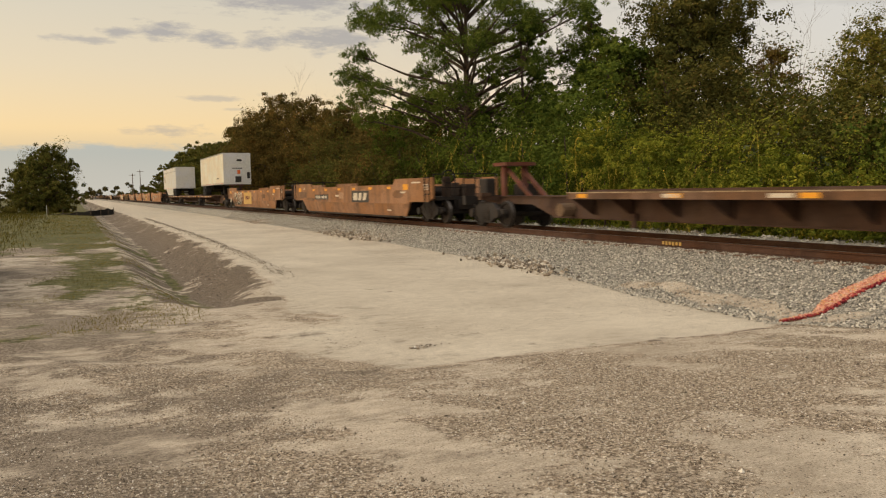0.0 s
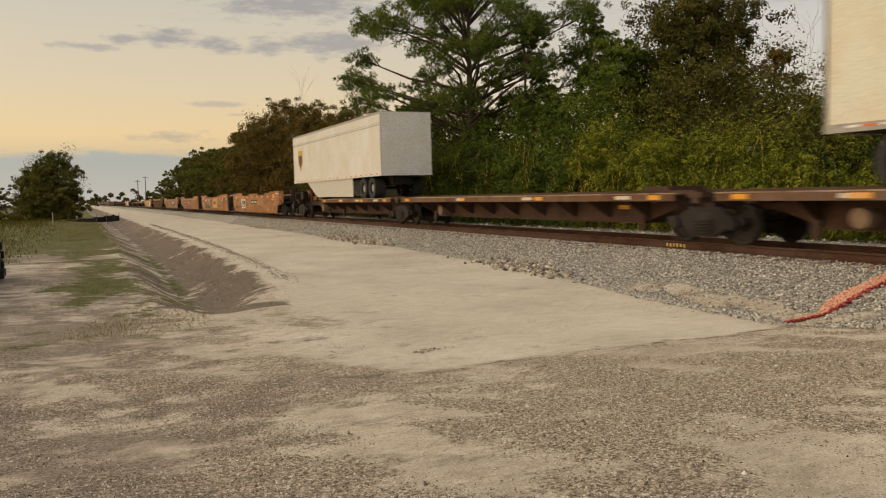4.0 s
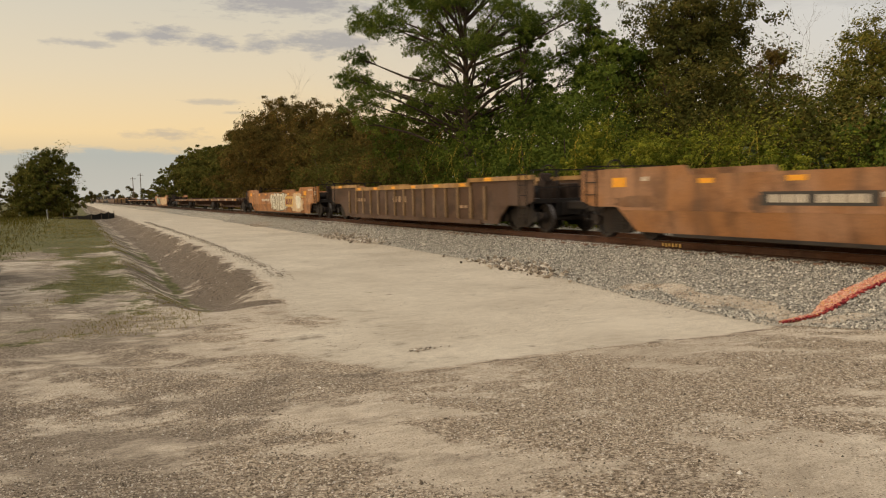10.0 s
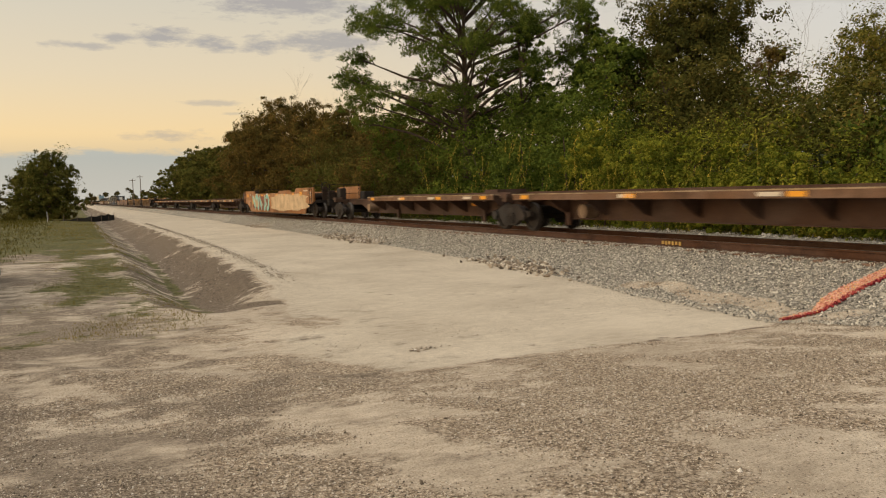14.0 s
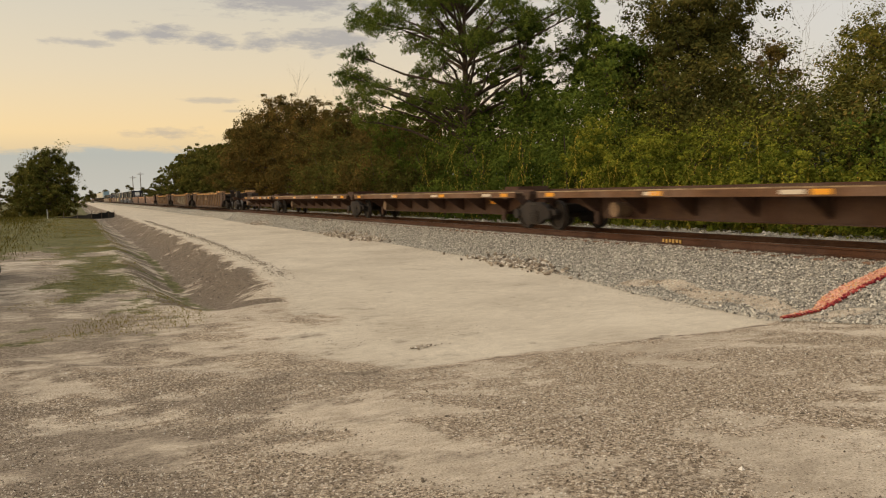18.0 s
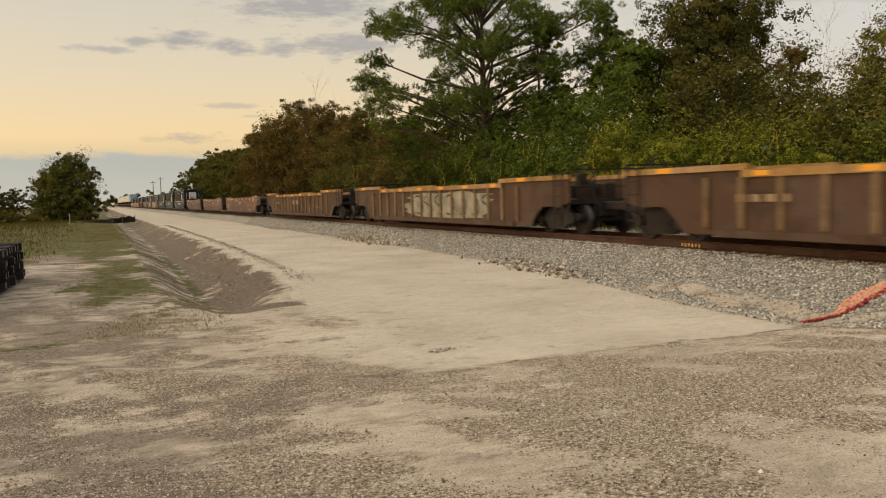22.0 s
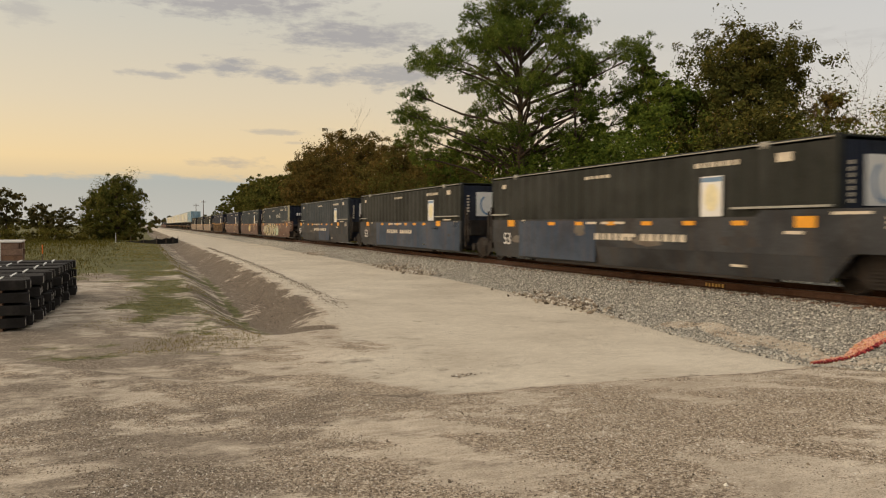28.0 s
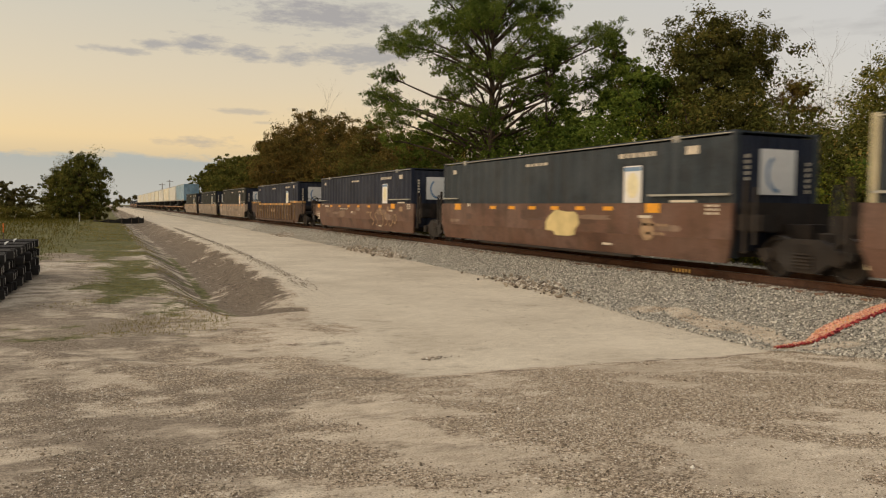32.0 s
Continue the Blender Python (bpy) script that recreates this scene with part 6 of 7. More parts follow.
    for u0, u1, f, r in ((499.4, 521.0, "c", "a"), (521.0, 540.4, "a", "a"), (540.4, 560.6, "a", "c")):
        well_car(u0, u1, f, r, "well_rust", a, decals=marks_53(None, rust_marks), group=wells, raised=0.06)
    a = "slate grey articulated well car unit with blue repainted panel"
    for u0, u1, f, r, p in ((560.6, 581.3, "c", "a", (1.5, 6.5)), (581.3, 600.6, "a", "a", (-7.9, 4.6)), (600.6, 621.0, "a", "c", (-3.2, 0.3))):
        well_car(u0, u1, f, r, "well_slate", a, decals=blue_patch(*p), group=wells, raised=0.14 if f == "c" else 0.004, raised_rear=0.004)
        if u1 < 620:
            container((u0 + u1) / 2 + (1.1 if u0 < 570 else 0.5), 0.36, "box_grey", "box_navy", "dark grey-green corrugated container with a white poster panel")
        else:
            container((u0 + u1) / 2, 0.36, "box_steel", "box_navy", "dark blue-grey corrugated container with a white poster panel")
    a = "red-brown articulated well car unit"
    well_car(621.0, 643.1, "c", "a", "well_rust", a + " with cream and black graffiti", decals=street_tag, group=wells, raised=0.15, raised_rear=0.004)
    container(633.4, 0.36, "box_steel", "box_navy", "blue-grey corrugated container with cream corner posts", "cream_post", False, True)
    well_car(643.1, 662.4, "a", "a", "well_rust", a + " with a cream painted patch", decals=bird_tag, group=wells, raised=0.004)
    container(652.9, 0.36, "box_steel", "box_navy", "dark blue-grey corrugated container with a white poster panel")
    well_car(662.4, 683.7, "a", "c", "well_rust", a, decals=marks_53(None, rust_marks), group=wells, raised=0.004)
    container(672.8, 0.36, "box_navy", "box_navy", "navy corrugated container with a white poster panel")
    well_car(683.7, 707.5, "c", "c", "rib_brown", "brown ribbed well car carrying a navy container", True, decals=rib_marks, group=wells)
    container(695.6, 0.36, "box_navy", "box_navy", "navy corrugated container with a white poster panel")
    for u0, u1, f, r in ((707.5, 730.0, "c", "a"), (730.0, 753.0, "a", "a"), (753.0, 775.5, "a", "c")):
        well_car(u0, u1, f, r, "well_tan", "tan articulated well car unit", decals=marks_53(None), group=wells, raised=0.004)
        container((u0 + u1) / 2, 0.36, "box_grey", "box_navy", "dark grey-green corrugated container with a white poster panel")
    # trailers on spine cars at the tail
    u = 775.5
    for n in range(4):
        js = [u + 18.4 * k for k in range(4)]
        spine_set(js, full=True)
        for k in range(3):
            first = n == 0 and k == 0
            trailer(js[k] + 1.4, js[k] + 17.5, "trailer_blue" if first else ("trailer_cream", "trailer_white")[(n + k) % 2], ("pale blue" if first else "off-white") + " box trailer on a spine car", nose_mat="trailer_blue" if first else None)
        u = js[-1]
    for k in range(5):
        well_car(u, u + 22.5, "c", "c", "well_rust", "dark red-brown well car at the tail of the train", group=wells)
        container(u + 11.25, 0.36, "box_navy", "box_navy", "navy corrugated container far down the train")
        u += 22.5


build_train()

# ---------------------------------------------------------------- plants


def leaf_cloud(name, centres, radii, counts, size, mat, seed, shell=0.55, long=1.0, tuft=55, needles=False):
    """Many small leaves, each its own island, gathered in uneven clumps."""
    r = np.random.RandomState(seed)
    P, D, E, C = [], [], [], []
    for c, rad, n in zip(centres, radii, counts):
        rad = np.array(rad)
        tufts = max(6, n // tuft)
        d = r.normal(size=(tufts, 3))
        d /= np.linalg.norm(d, axis=1, keepdims=True)
        q = shell + (1 - shell) * r.uniform(0, 1, (tufts, 1)) ** 0.6
        lump = 1 + 0.20 * np.sin(d[:, :1] * 7 + seed) + 0.20 * np.sin(d[:, 1:2] * 8 + 1.3 * seed) + 0.12 * np.sin(d[:, 2:3] * 9)
        mid = np.array(c) + d * q * lump * rad
        k = r.randint(0, tufts, n)
        e = r.normal(size=(n, 3)) * np.array((1, 1, 0.7))
        e /= np.maximum(1.0, np.linalg.norm(e, axis=1, keepdims=True) / 1.6)
        wide = rad.mean() * r.uniform(0.12, 0.23, tufts)
        E.append(e)
        C.append(mid[k] + e * wide[k][:, None] * 0.25)
        P.append(mid[k] + e * wide[k][:, None] * 0.75)
        D.append(0.8 * e + 1.1 * d[k] + np.array((0, 0, 0.8)))
    P, D, E, C = [np.concatenate(q) for q in (P, D, E, C)]
    n = len(P)
    D = D / np.linalg.norm(D, axis=1, keepdims=True) + 0.38 * r.normal(size=(n, 3))
    a = np.cross(D, r.normal(size=(n, 3)))
    a /= np.linalg.norm(a, axis=1, keepdims=True)
    b = np.cross(D, a)
    b /= np.linalg.norm(b, axis=1, keepdims=True)
    s = size * r.uniform(0.55, 1.35, (n, 1))
    if needles:
        # stiff needles that spread from the heart of each tuft
        a = E / np.linalg.norm(E, axis=1, keepdims=True)
        b = np.cross(a, r.normal(size=(n, 3)))
        b /= np.linalg.norm(b, axis=1, keepdims=True)
        P = C + a * s
        b = b * 0.34
    v = np.stack([P - a * s * long, P - b * s * 0.5 + a * s * 0.1, P + a * s * long, P + b * s * 0.5 - a * s * 0.1], 1).reshape(-1, 3)
    me = bpy.data.meshes.new(name)
    me.from_pydata(v.tolist(), [], np.arange(4 * n).reshape(n, 4).tolist())
    me.materials.append(M[mat])
    return me


def tree(x, y, z, height, spread, crown_mat, label, seed, base=0.35, clumps=14, leaves=9000, size=0.16, trunk_r=None, open_crown=False, bark="bark", long=1.0, fine=True, needles=False):
    """A tapered trunk with limbs that reach into leafy clumps."""
    r = random.Random(seed)
    t = thing("tree", label, "tree", "trees beside the track")
    t.location = (x, y, z)
    tr = trunk_r or height * 0.018
    cs, rs = [], []
    for k in range(clumps):
        f = base + (1 - base) * (k + 0.5) / clumps
        g = (f - base) / (1 - base)
        wide = spread * (math.sin(math.pi * min(1.0, 0.18 + 0.80 * g)) ** 0.7)
        if needles:
            wide = spread * min(1.0, 0.80 + 0.35 * g) * math.sqrt(max(0.12, 1 - g ** 3.0))
        a = 2.4 * k + r.uniform(-0.5, 0.5)
        d = wide * (r.uniform(0.15, 1.0) ** 0.7 if needles else r.uniform(0.35, 0.95))
        q = spread * (r.uniform(0.13, 0.21) if needles else r.uniform(0.26, 0.40) if open_crown else r.uniform(0.30, 0.46))
        cs.append((math.cos(a) * d, math.sin(a) * d, height * f * r.uniform(0.93, 1.02) - q * 0.3))
        rs.append((q, q, q * (0.55 if needles else 0.55 if open_crown else 0.72)))
    cs.append((0, 0, height - spread * 0.28))
    rs.append((spread * 0.3, spread * 0.3, spread * 0.25))
    top = height * 0.9
    lean = (r.uniform(-0.4, 0.4), r.uniform(-0.4, 0.4))
    pts = [(lean[0] * f, lean[1] * f, top * f) for f in (0, 0.15, 0.35, 0.55, 0.75, 1.0)]
    part("trunk", tube(bmesh.new(), pts, [tr * 1.35, tr * 1.05, tr * 0.9, tr * 0.7, tr * 0.45, tr * 0.12], 9), bark, t)
    for c in cs:
        lb = bmesh.new()
        f = max(0.2, min(0.85, c[2] / top - 0.16))
        s = Vector((lean[0] * f, lean[1] * f, top * f))
        e = Vector(c)
        m = s.lerp(e, 0.5) + Vector((r.uniform(-0.2, 0.2), r.uniform(-0.2, 0.2), r.uniform(-0.1, 0.35))) * spread * 0.2
        tube(lb, [s, m, e], [tr * 0.42, tr * 0.26, tr * 0.08], 5)
        for _ in range(3):
            w = e + Vector((r.uniform(-1, 1), r.uniform(-1, 1), r.uniform(-0.3, 0.8))) * spread * (0.11 if needles else 0.25)
            tube(lb, [m.lerp(e, 0.6), m.lerp(w, 0.8), w], [tr * 0.14, tr * 0.08, tr * 0.03], 4)
        if fine:
            part("limb", lb, bark, t)
        else:
            part("limb", lb, bark, t) if c is cs[0] or c is cs[len(cs) // 2] else lb.free()
    if not open_crown:
        cs.append((0, 0, height * (base + 1) / 2))
        rs.append((spread * 0.85, spread * 0.85, height * (1 - base) * 0.45))
    vol = [q[0] ** 2 for q in rs]
    counts = [max(40, int(leaves * v / sum(vol))) for v in vol]
    part("crown", leaf_cloud("crown", cs, rs, counts, size, crown_mat, seed, long=long, shell=0.25 if open_crown else 0.55, needles=needles, tuft=60 if needles else 55), None, t)
    return t


def copy_tree(src, x, y, z, turn, scale):
    c = copy_thing(src, pose(x, y, z, 0, 0, turn))
    c.scale = (scale, scale, scale)
    return c


def bare_tree(x, y, z, height, seed, label):
    r = random.Random(seed)
    t = thing("bare_tree", label, "tree")
    t.location = (x, y, z)
    bm = bmesh.new()

    def grow(p, d, length, rad, level):
        q = p + d * length
        m = p.lerp(q, 0.5) + Vector((r.uniform(-1, 1), r.uniform(-1, 1), 0)) * length * 0.06
        tube(bm, [p, m, q], [rad, rad * 0.8, rad * 0.6], 4)
        if level:
            for _ in range(r.choice((2, 3, 3))):
                e = (d + Vector((r.uniform(-0.8, 0.8), r.uniform(-0.8, 0.8), r.uniform(-0.1, 0.5)))).normalized()
                grow(q if r.random() < 0.6 else m, e, length * r.uniform(0.55, 0.8), rad * 0.55, level - 1)

    grow(Vector((0, 0, 0)), Vector((0.03, 0, 1)), height * 0.42, height * 0.0042, 5)
    part("branchwork", bm, "twig", t)
    return t


def shrub_mass(name, label, spots, mat, leaves, size, seed, kind="", category="shrub", long=1.0, mounds=0):
    """A low thicket that reaches the ground."""
    t = thing(name, label, category, kind=kind)
    x0, y0 = spots[0][0], spots[0][1]
    t.location = (x0, y0, -0.75)
    cs = [(x - x0, y - y0, h * 0.5) for x, y, w, h in spots]
    rs = [(w, w, h * 0.55) for x, y, w, h in spots]
    area = [w * h for x, y, w, h in spots]
    r = random.Random(seed)
    stems = list(zip(cs[:4], rs))
    # smaller mounds that bulge from the face and the top
    for _ in range(mounds):
        (cx, cy, cz), (w, _, h) = r.choice(stems)
        a, up = r.uniform(1.9, 4.4), r.uniform(-0.35, 1.0)
        c = math.sqrt(max(0.0, 1 - up * up))
        q = r.uniform(0.22, 0.5)
        cs.append((cx + w * c * math.cos(a), cy + w * c * math.sin(a), max(0.3, cz + h * up)))
        rs.append((q, q * r.uniform(1.0, 1.5), q * 0.75))
        area.append(q * q * 5.0)
    part("foliage", leaf_cloud("foliage", cs, rs, [int(leaves * a / sum(area)) for a in area], size, mat, seed, shell=0.7, long=long), None, t)
    for (cx, cy, cz), (w, _, h) in stems:
        for _ in range(1):
            bm = bmesh.new()
            tube(bm, [(cx + r.uniform(-0.3, 0.3), cy + r.uniform(-0.3, 0.3), 0), (cx + r.uniform(-0.5, 0.5) * w, cy + r.uniform(-0.5, 0.5) * w, cz + h * 0.5)], [0.05, 0.02], 4)
            part("stem", bm, "bark", t)
    return t


def vine_strands(spots, seed, count, mat="vine_strand"):
    """Trailing runners that drape down the face of a thicket, set with small leaves."""
    r = np.random.RandomState(seed)
    quads = []
    for _ in range(count):
        x, y, w, h = spots[r.randint(len(spots))]
        a, top, length = r.uniform(2.2, 4.1), r.uniform(0.35, 1.02), r.uniform(0.4, 1.6)
        drift = r.uniform(-0.25, 0.25)
        for k in range(int(length / 0.045)):
            z = h * top - 0.045 * k
            if z < 0.15:
                break
            g = min(0.98, abs(z - 0.5 * h) / (0.56 * h))
            out = w * 1.04 * math.sqrt(1 - g * g) + 0.05 + r.uniform(-0.03, 0.05)
            p = np.array((x + out * math.cos(a), y + out * math.sin(a) + drift * 0.045 * k * 3, z))
            u = r.normal(size=3) * np.array((0.6, 1, 1))
            v = np.cross(u, r.normal(size=3))
            u, v = u / np.linalg.norm(u) * r.uniform(0.018, 0.04), v / np.linalg.norm(v) * r.uniform(0.015, 0.03)
            quads.append(np.stack([p - u, p - v, p + u, p + v]))
    v = np.concatenate(quads)
    return mesh_from("vine_strand", v.tolist(), np.arange(len(v)).reshape(-1, 4).tolist(), mat)


def blade_shrub(x, y, z, count, length, seed, label):
    """A clump of long arching blades on short stems."""
    r = random.Random(seed)
    t = thing("spiky_shrub", label, "shrub")
    t.location = (x, y, z)
    part("stem", tube(bmesh.new(), [(0, 0, 0), (0.1, 0.05, 1.4), (0.05, 0.1, 2.6)], [0.09, 0.08, 0.05], 6), "bark", t)
    for k in range(count):
        a, up = 2.4 * k + r.uniform(-0.3, 0.3), r.uniform(0.15, 1.15)
        n, w, root = 6, r.uniform(0.07, 0.12), 1.7 + 1.5 * k / count
        bm = bmesh.new()
        rows = []
        for i in range(n + 1):
            f = i / n
            ll = length * r.uniform(0.97, 1.03) * f
            px, pz = ll * math.cos(up - 1.1 * f), root + ll * math.sin(up - 1.1 * f) * 0.9
            ww = w * (0.35 + 2.6 * f * (1 - f)) if f < 0.95 else 0.01
            rows.append([bm.verts.new((px * math.cos(a) - q * ww * math.sin(a), px * math.sin(a) + q * ww * math.cos(a), pz + (0.03 if q else 0))) for q in (-1, 0, 1)])
        for p, q in zip(rows, rows[1:]):
            bm.faces.new([p[0], p[1], q[1], q[0]])
            bm.faces.new([p[1], p[2], q[2], q[1]])
        part("blade", bm, "leaf_spiky", t)
    return t


def plant_all():
    r = random.Random(11)
    # vine-covered thicket close behind the track
    k = 0
    for y, h, w in ((3.0, 2.4, 2.2), (7.0, 2.4, 2.2), (10.5, 2.3, 2.2), (13.5, 2.4, 2.1), (16.0, 3.3, 2.0), (18.4, 4.2, 1.9), (20.8, 4.0, 1.9), (23.2, 4.4, 1.9), (25.8, 5.4, 2.0)):
        spots = [(18.9 + r.uniform(-0.3, 0.4), y, w * 0.85, h * 0.88), (18.4, y + 1.0, w * 0.6, h * 0.7), (18.2, y - 1.0, w * 0.55, h * 0.55), (20.2, y + 0.4, w, h * 0.93), (18.1, y + 0.2, 0.7, 1.1)]
        v = shrub_mass("vine_thicket", "yellow-green vine-covered thicket behind the track", spots, "leaf_vine", 24000, 0.050, 100 + k, mounds=26)
        part("trailing_vine", vine_strands([(px - spots[0][0], py - y, pw, ph) for px, py, pw, ph in spots[:4]], 500 + k, 34), None, v, "pale yellow-green hanging vines")
        k += 1
    # darker shrubs farther along
    for y, h, w, m in ((28.5, 5.6, 2.4, "leaf_broad"), (31.8, 5.8, 2.5, "leaf_broad"), (35.4, 5.6, 2.4, "leaf_broad"), (39.0, 5.6, 2.5, "leaf_broad"), (43.0, 5.6, 2.6, "leaf_dark"), (47.5, 6.0, 2.8, "leaf_dark"),
                       (52.5, 6.0, 3.0, "leaf_brown"), (58.0, 6.2, 3.2, "leaf_oak"), (64.0, 7.0, 3.4, "leaf_oak")):
        spots = [(19.2, y, w, h), (18.0, y + 1.2, w * 0.55, h * 0.6), (17.6, y - 1.3, w * 0.5, h * 0.42), (21.2, y, w, h * 1.1)]
        v = shrub_mass("roadside_shrub", "dense green shrub behind the track", spots, m, 18000, 0.070, 140 + k, mounds=24)
        if y < 40:
            part("trailing_vine", vine_strands([(px - spots[0][0], py - y, pw, ph) for px, py, pw, ph in spots[:2]], 540 + k, 22), None, v, "pale yellow-green hanging vines")
        k += 1
    # taller shrubs behind the vines
    for y, h, m in ((-5.0, 5.0, "leaf_broad"), (-1.0, 5.2, "leaf_oak"), (3.0, 5.2, "leaf_broad"), (7.0, 5.4, "leaf_broad"), (10.8, 5.2, "leaf_oak"), (14.5, 5.4, "leaf_broad"), (18.0, 5.6, "leaf_oak"), (21.6, 5.6, "leaf_oak"), (25.2, 6.4, "leaf_dark")):
        spots = [(23.2 + r.uniform(-0.6, 0.6), y, 2.5, h), (22.2, y + 1.6, 1.8, h * 0.8), (25.4, y + 0.6, 2.6, h * 1.08)]
        shrub_mass("tall_shrub", "tall dense green shrub behind the vines", spots, m, 17000, 0.080, 180 + k, mounds=16)
        k += 1
    # dark understorey that closes the wood
    for y in (-8.0, -3.0, 2.0, 7.0, 12.0, 16.5, 21.0, 26.0, 31.0, 37.0):
        shrub_mass("understorey_shrub", "dark shrub in the shade of the wood", [(26.2, y, 3.0, 4.4), (27.5, y + 2.2, 2.6, 4.0), (25.6, y - 1.4, 2.0, 3.6)], "leaf_dark", 5000, 0.17, 240 + k)
        k += 1
    # low bushes at the far edge of the field
    for x, y, w, h in ((-9.5, 108, 2.4, 1.6), (-13.5, 104, 3.0, 1.9), (-18.5, 101, 3.4, 2.2), (-24.0, 103, 3.6, 2.4), (-30.0, 104, 3.6, 2.6), (-3.2, 111, 1.6, 1.2)):
        shrub_mass("field_bush", "low olive bush at the edge of the field", [(x, y, w, h), (x + w * 0.8, y + 1.5, w * 0.7, h * 0.8), (x - w, y + 1, w * 0.8, h * 0.7)], "tall_grass", 3500, 0.13, 300 + k)
        k += 1
    for x, y, n, seed in ((21.2, 20.4, 13, 402), (21.0, 19.0, 11, 403), (21.3, 17.9, 9, 404)):
        blade_shrub(x, y, -0.75, n, 1.35, seed, "blue-green shrub with long arching blade leaves")
    # the tall pine and its neighbours
    tree(20.4, 41.0, -0.8, 16.0, 7.9, "leaf_pine", "tall broad-crowned pine with dark needle tufts", 5, 0.42, 66, 190000, 0.10, 0.27, True, needles=True)
    tree(22.8, 38.2, -0.8, 12.0, 2.6, "leaf_broad", "tall slim broad-leaved tree with open green crown", 9, 0.2, 24, 26000, 0.075, 0.15, True)
    tree(20.9, 52.5, -0.8, 8.8, 3.1, "leaf_broad", "dense green broad-leaved tree beside the pine", 41, 0.08, 22, 24000, 0.09, 0.15)
    tree(21.3, 47.0, -0.8, 7.9, 2.9, "leaf_broad", "dense green broad-leaved tree below the pine", 42, 0.08, 20, 24000, 0.085, 0.15)
    tree(22.4, 42.5, -0.8, 7.6, 3.0, "leaf_broad", "green broad-leaved tree at the foot of the pine", 19, 0.12, 18, 20000, 0.10, 0.14)
    tree(24.4, 32.8, -0.8, 10.2, 3.1, "leaf_broad", "bright green broad-leaved tree behind the thicket", 10, 0.12, 26, 34000, 0.095, 0.16)
    tree(25.4, 29.4, -0.8, 8.0, 2.3, "leaf_oak", "dense green oak behind the thicket", 12, 0.18, 18, 18000, 0.095)
    tree(29.5, 32.2, -0.8, 12.7, 4.8, "leaf_dark", "large dark oak with a rounded crown", 14, 0.16, 44, 90000, 0.095)
    tree(29.0, 40.4, -0.8, 13.3, 2.2, "leaf_dark", "narrow dark tree beside the oak", 16, 0.25, 18, 26000, 0.07, 0.18, True)
    tree(29.2, 26.6, -0.8, 8.6, 2.0, "leaf_brown", "small brownish tree with thin foliage", 17, 0.2, 20, 30000, 0.05, 0.12, True)
    mid = tree(28.2, 20.6, -0.8, 8.3, 3.2, "leaf_sunlit", "olive-green tree with sunlit yellow in its leaf colour", 15, 0.10, 28, 70000, 0.058)
    copy_tree(mid, 26.0, 24.6, -0.8, 70, 0.60)
    copy_tree(mid, 28.8, 14.0, -0.8, 70, 0.95)
    copy_tree(mid, 25.0, 12.5, -0.8, 200, 0.80)
    copy_tree(mid, 29.0, 9.0, -0.8, 260, 1.1)
    copy_tree(mid, 24.0, 5.5, -0.8, 20, 0.8)
    bare_tree(29.5, 25.4, -0.8, 11.0, 4, "thin bare twiggy tree among the oaks")
    bare_tree(30.5, 23.9, -0.8, 10.4, 8, "tall thin leafless sapling above the oaks")
    # brownish oaks where the wood runs away
    oak = tree(21.6, 91.0, -0.8, 13.0, 6.0, "leaf_brown", "wide brownish oak with a low dense crown", 20, 0.08, 34, 60000, 0.13)
    copy_tree(oak, 21.8, 78.0, -0.8, 80, 0.86)
    copy_tree(oak, 21.6, 67.5, -0.8, 200, 0.74)
    copy_tree(oak, 21.4, 103.0, -0.8, 150, 0.93)
    copy_tree(oak, 22.2, 58.5, -0.8, 300, 0.62)
    bare_tree(20.8, 86.0, -0.8, 14.6, 3, "bare pale branches above the oaks")
    bare_tree(21.8, 71.0, -0.8, 11.8, 6, "bare pale branches above the oaks")
    row = tree(21.5, 114.0, -0.8, 12.0, 4.8, "leaf_oak", "dense green tree in the row beside the track", 22, 0.06, 26, 20000, 0.20, fine=False)
    y = 122.0
    while y < 172:
        copy_tree(row, 21.0 + r.uniform(-1.0, 1.5), y, -0.8, r.uniform(0, 360), r.uniform(0.86, 0.97))
        y += r.uniform(7, 9)
    airy = tree(20.5, 192.0, -0.8, 10.8, 4.4, "leaf_oak", "airy small-leaved tree in the row beside the track", 23, 0.2, 22, 9000, 0.20, 0.16, True)
    for y, k2 in ((180, 0.86), (206, 0.85), (220, 0.78), (236, 0.72), (255, 0.55), (275, 0.5), (300, 0.5), (330, 0.5)):
        copy_tree(airy, 21.0 + r.uniform(-1.0, 1.5), y, -0.8, r.uniform(0, 360), k2)
    # wood behind the front row
    back = tree(33.0, 52.0, -0.8, 9.0, 4.6, "leaf_dark", "dark tree of the wood behind", 24, 0.05, 22, 14000, 0.19, fine=False)
    for x, y, s in ((29, 60, 0.75), (30, 45, 0.55), (36, 40, 0.65), (42, 25, 0.6), (38, 14, 0.7), (34, 4, 0.9), (29, 70, 0.95), (31, 80, 1.0), (30, 92, 1.1), (31, 104, 1.1), (26, 0, 0.7), (24, -6, 0.7), (28, -14, 0.8)):
        copy_tree(back, x, y, -0.8, r.uniform(0, 360), s)
    # trees in the field on the other side
    left = tree(-3.7, 113.0, -0.75, 8.7, 4.0, "leaf_oak", "round dense tree standing by the road", 30, 0.10, 36, 46000, 0.11)
    copy_tree(left, -5.8, 117.0, -0.75, 120, 0.82)
    l2 = tree(-17.0, 112.0, -0.75, 6.8, 3.4, "leaf_far", "dusty green field tree", 31, 0.12, 14, 5000, 0.20, fine=False)
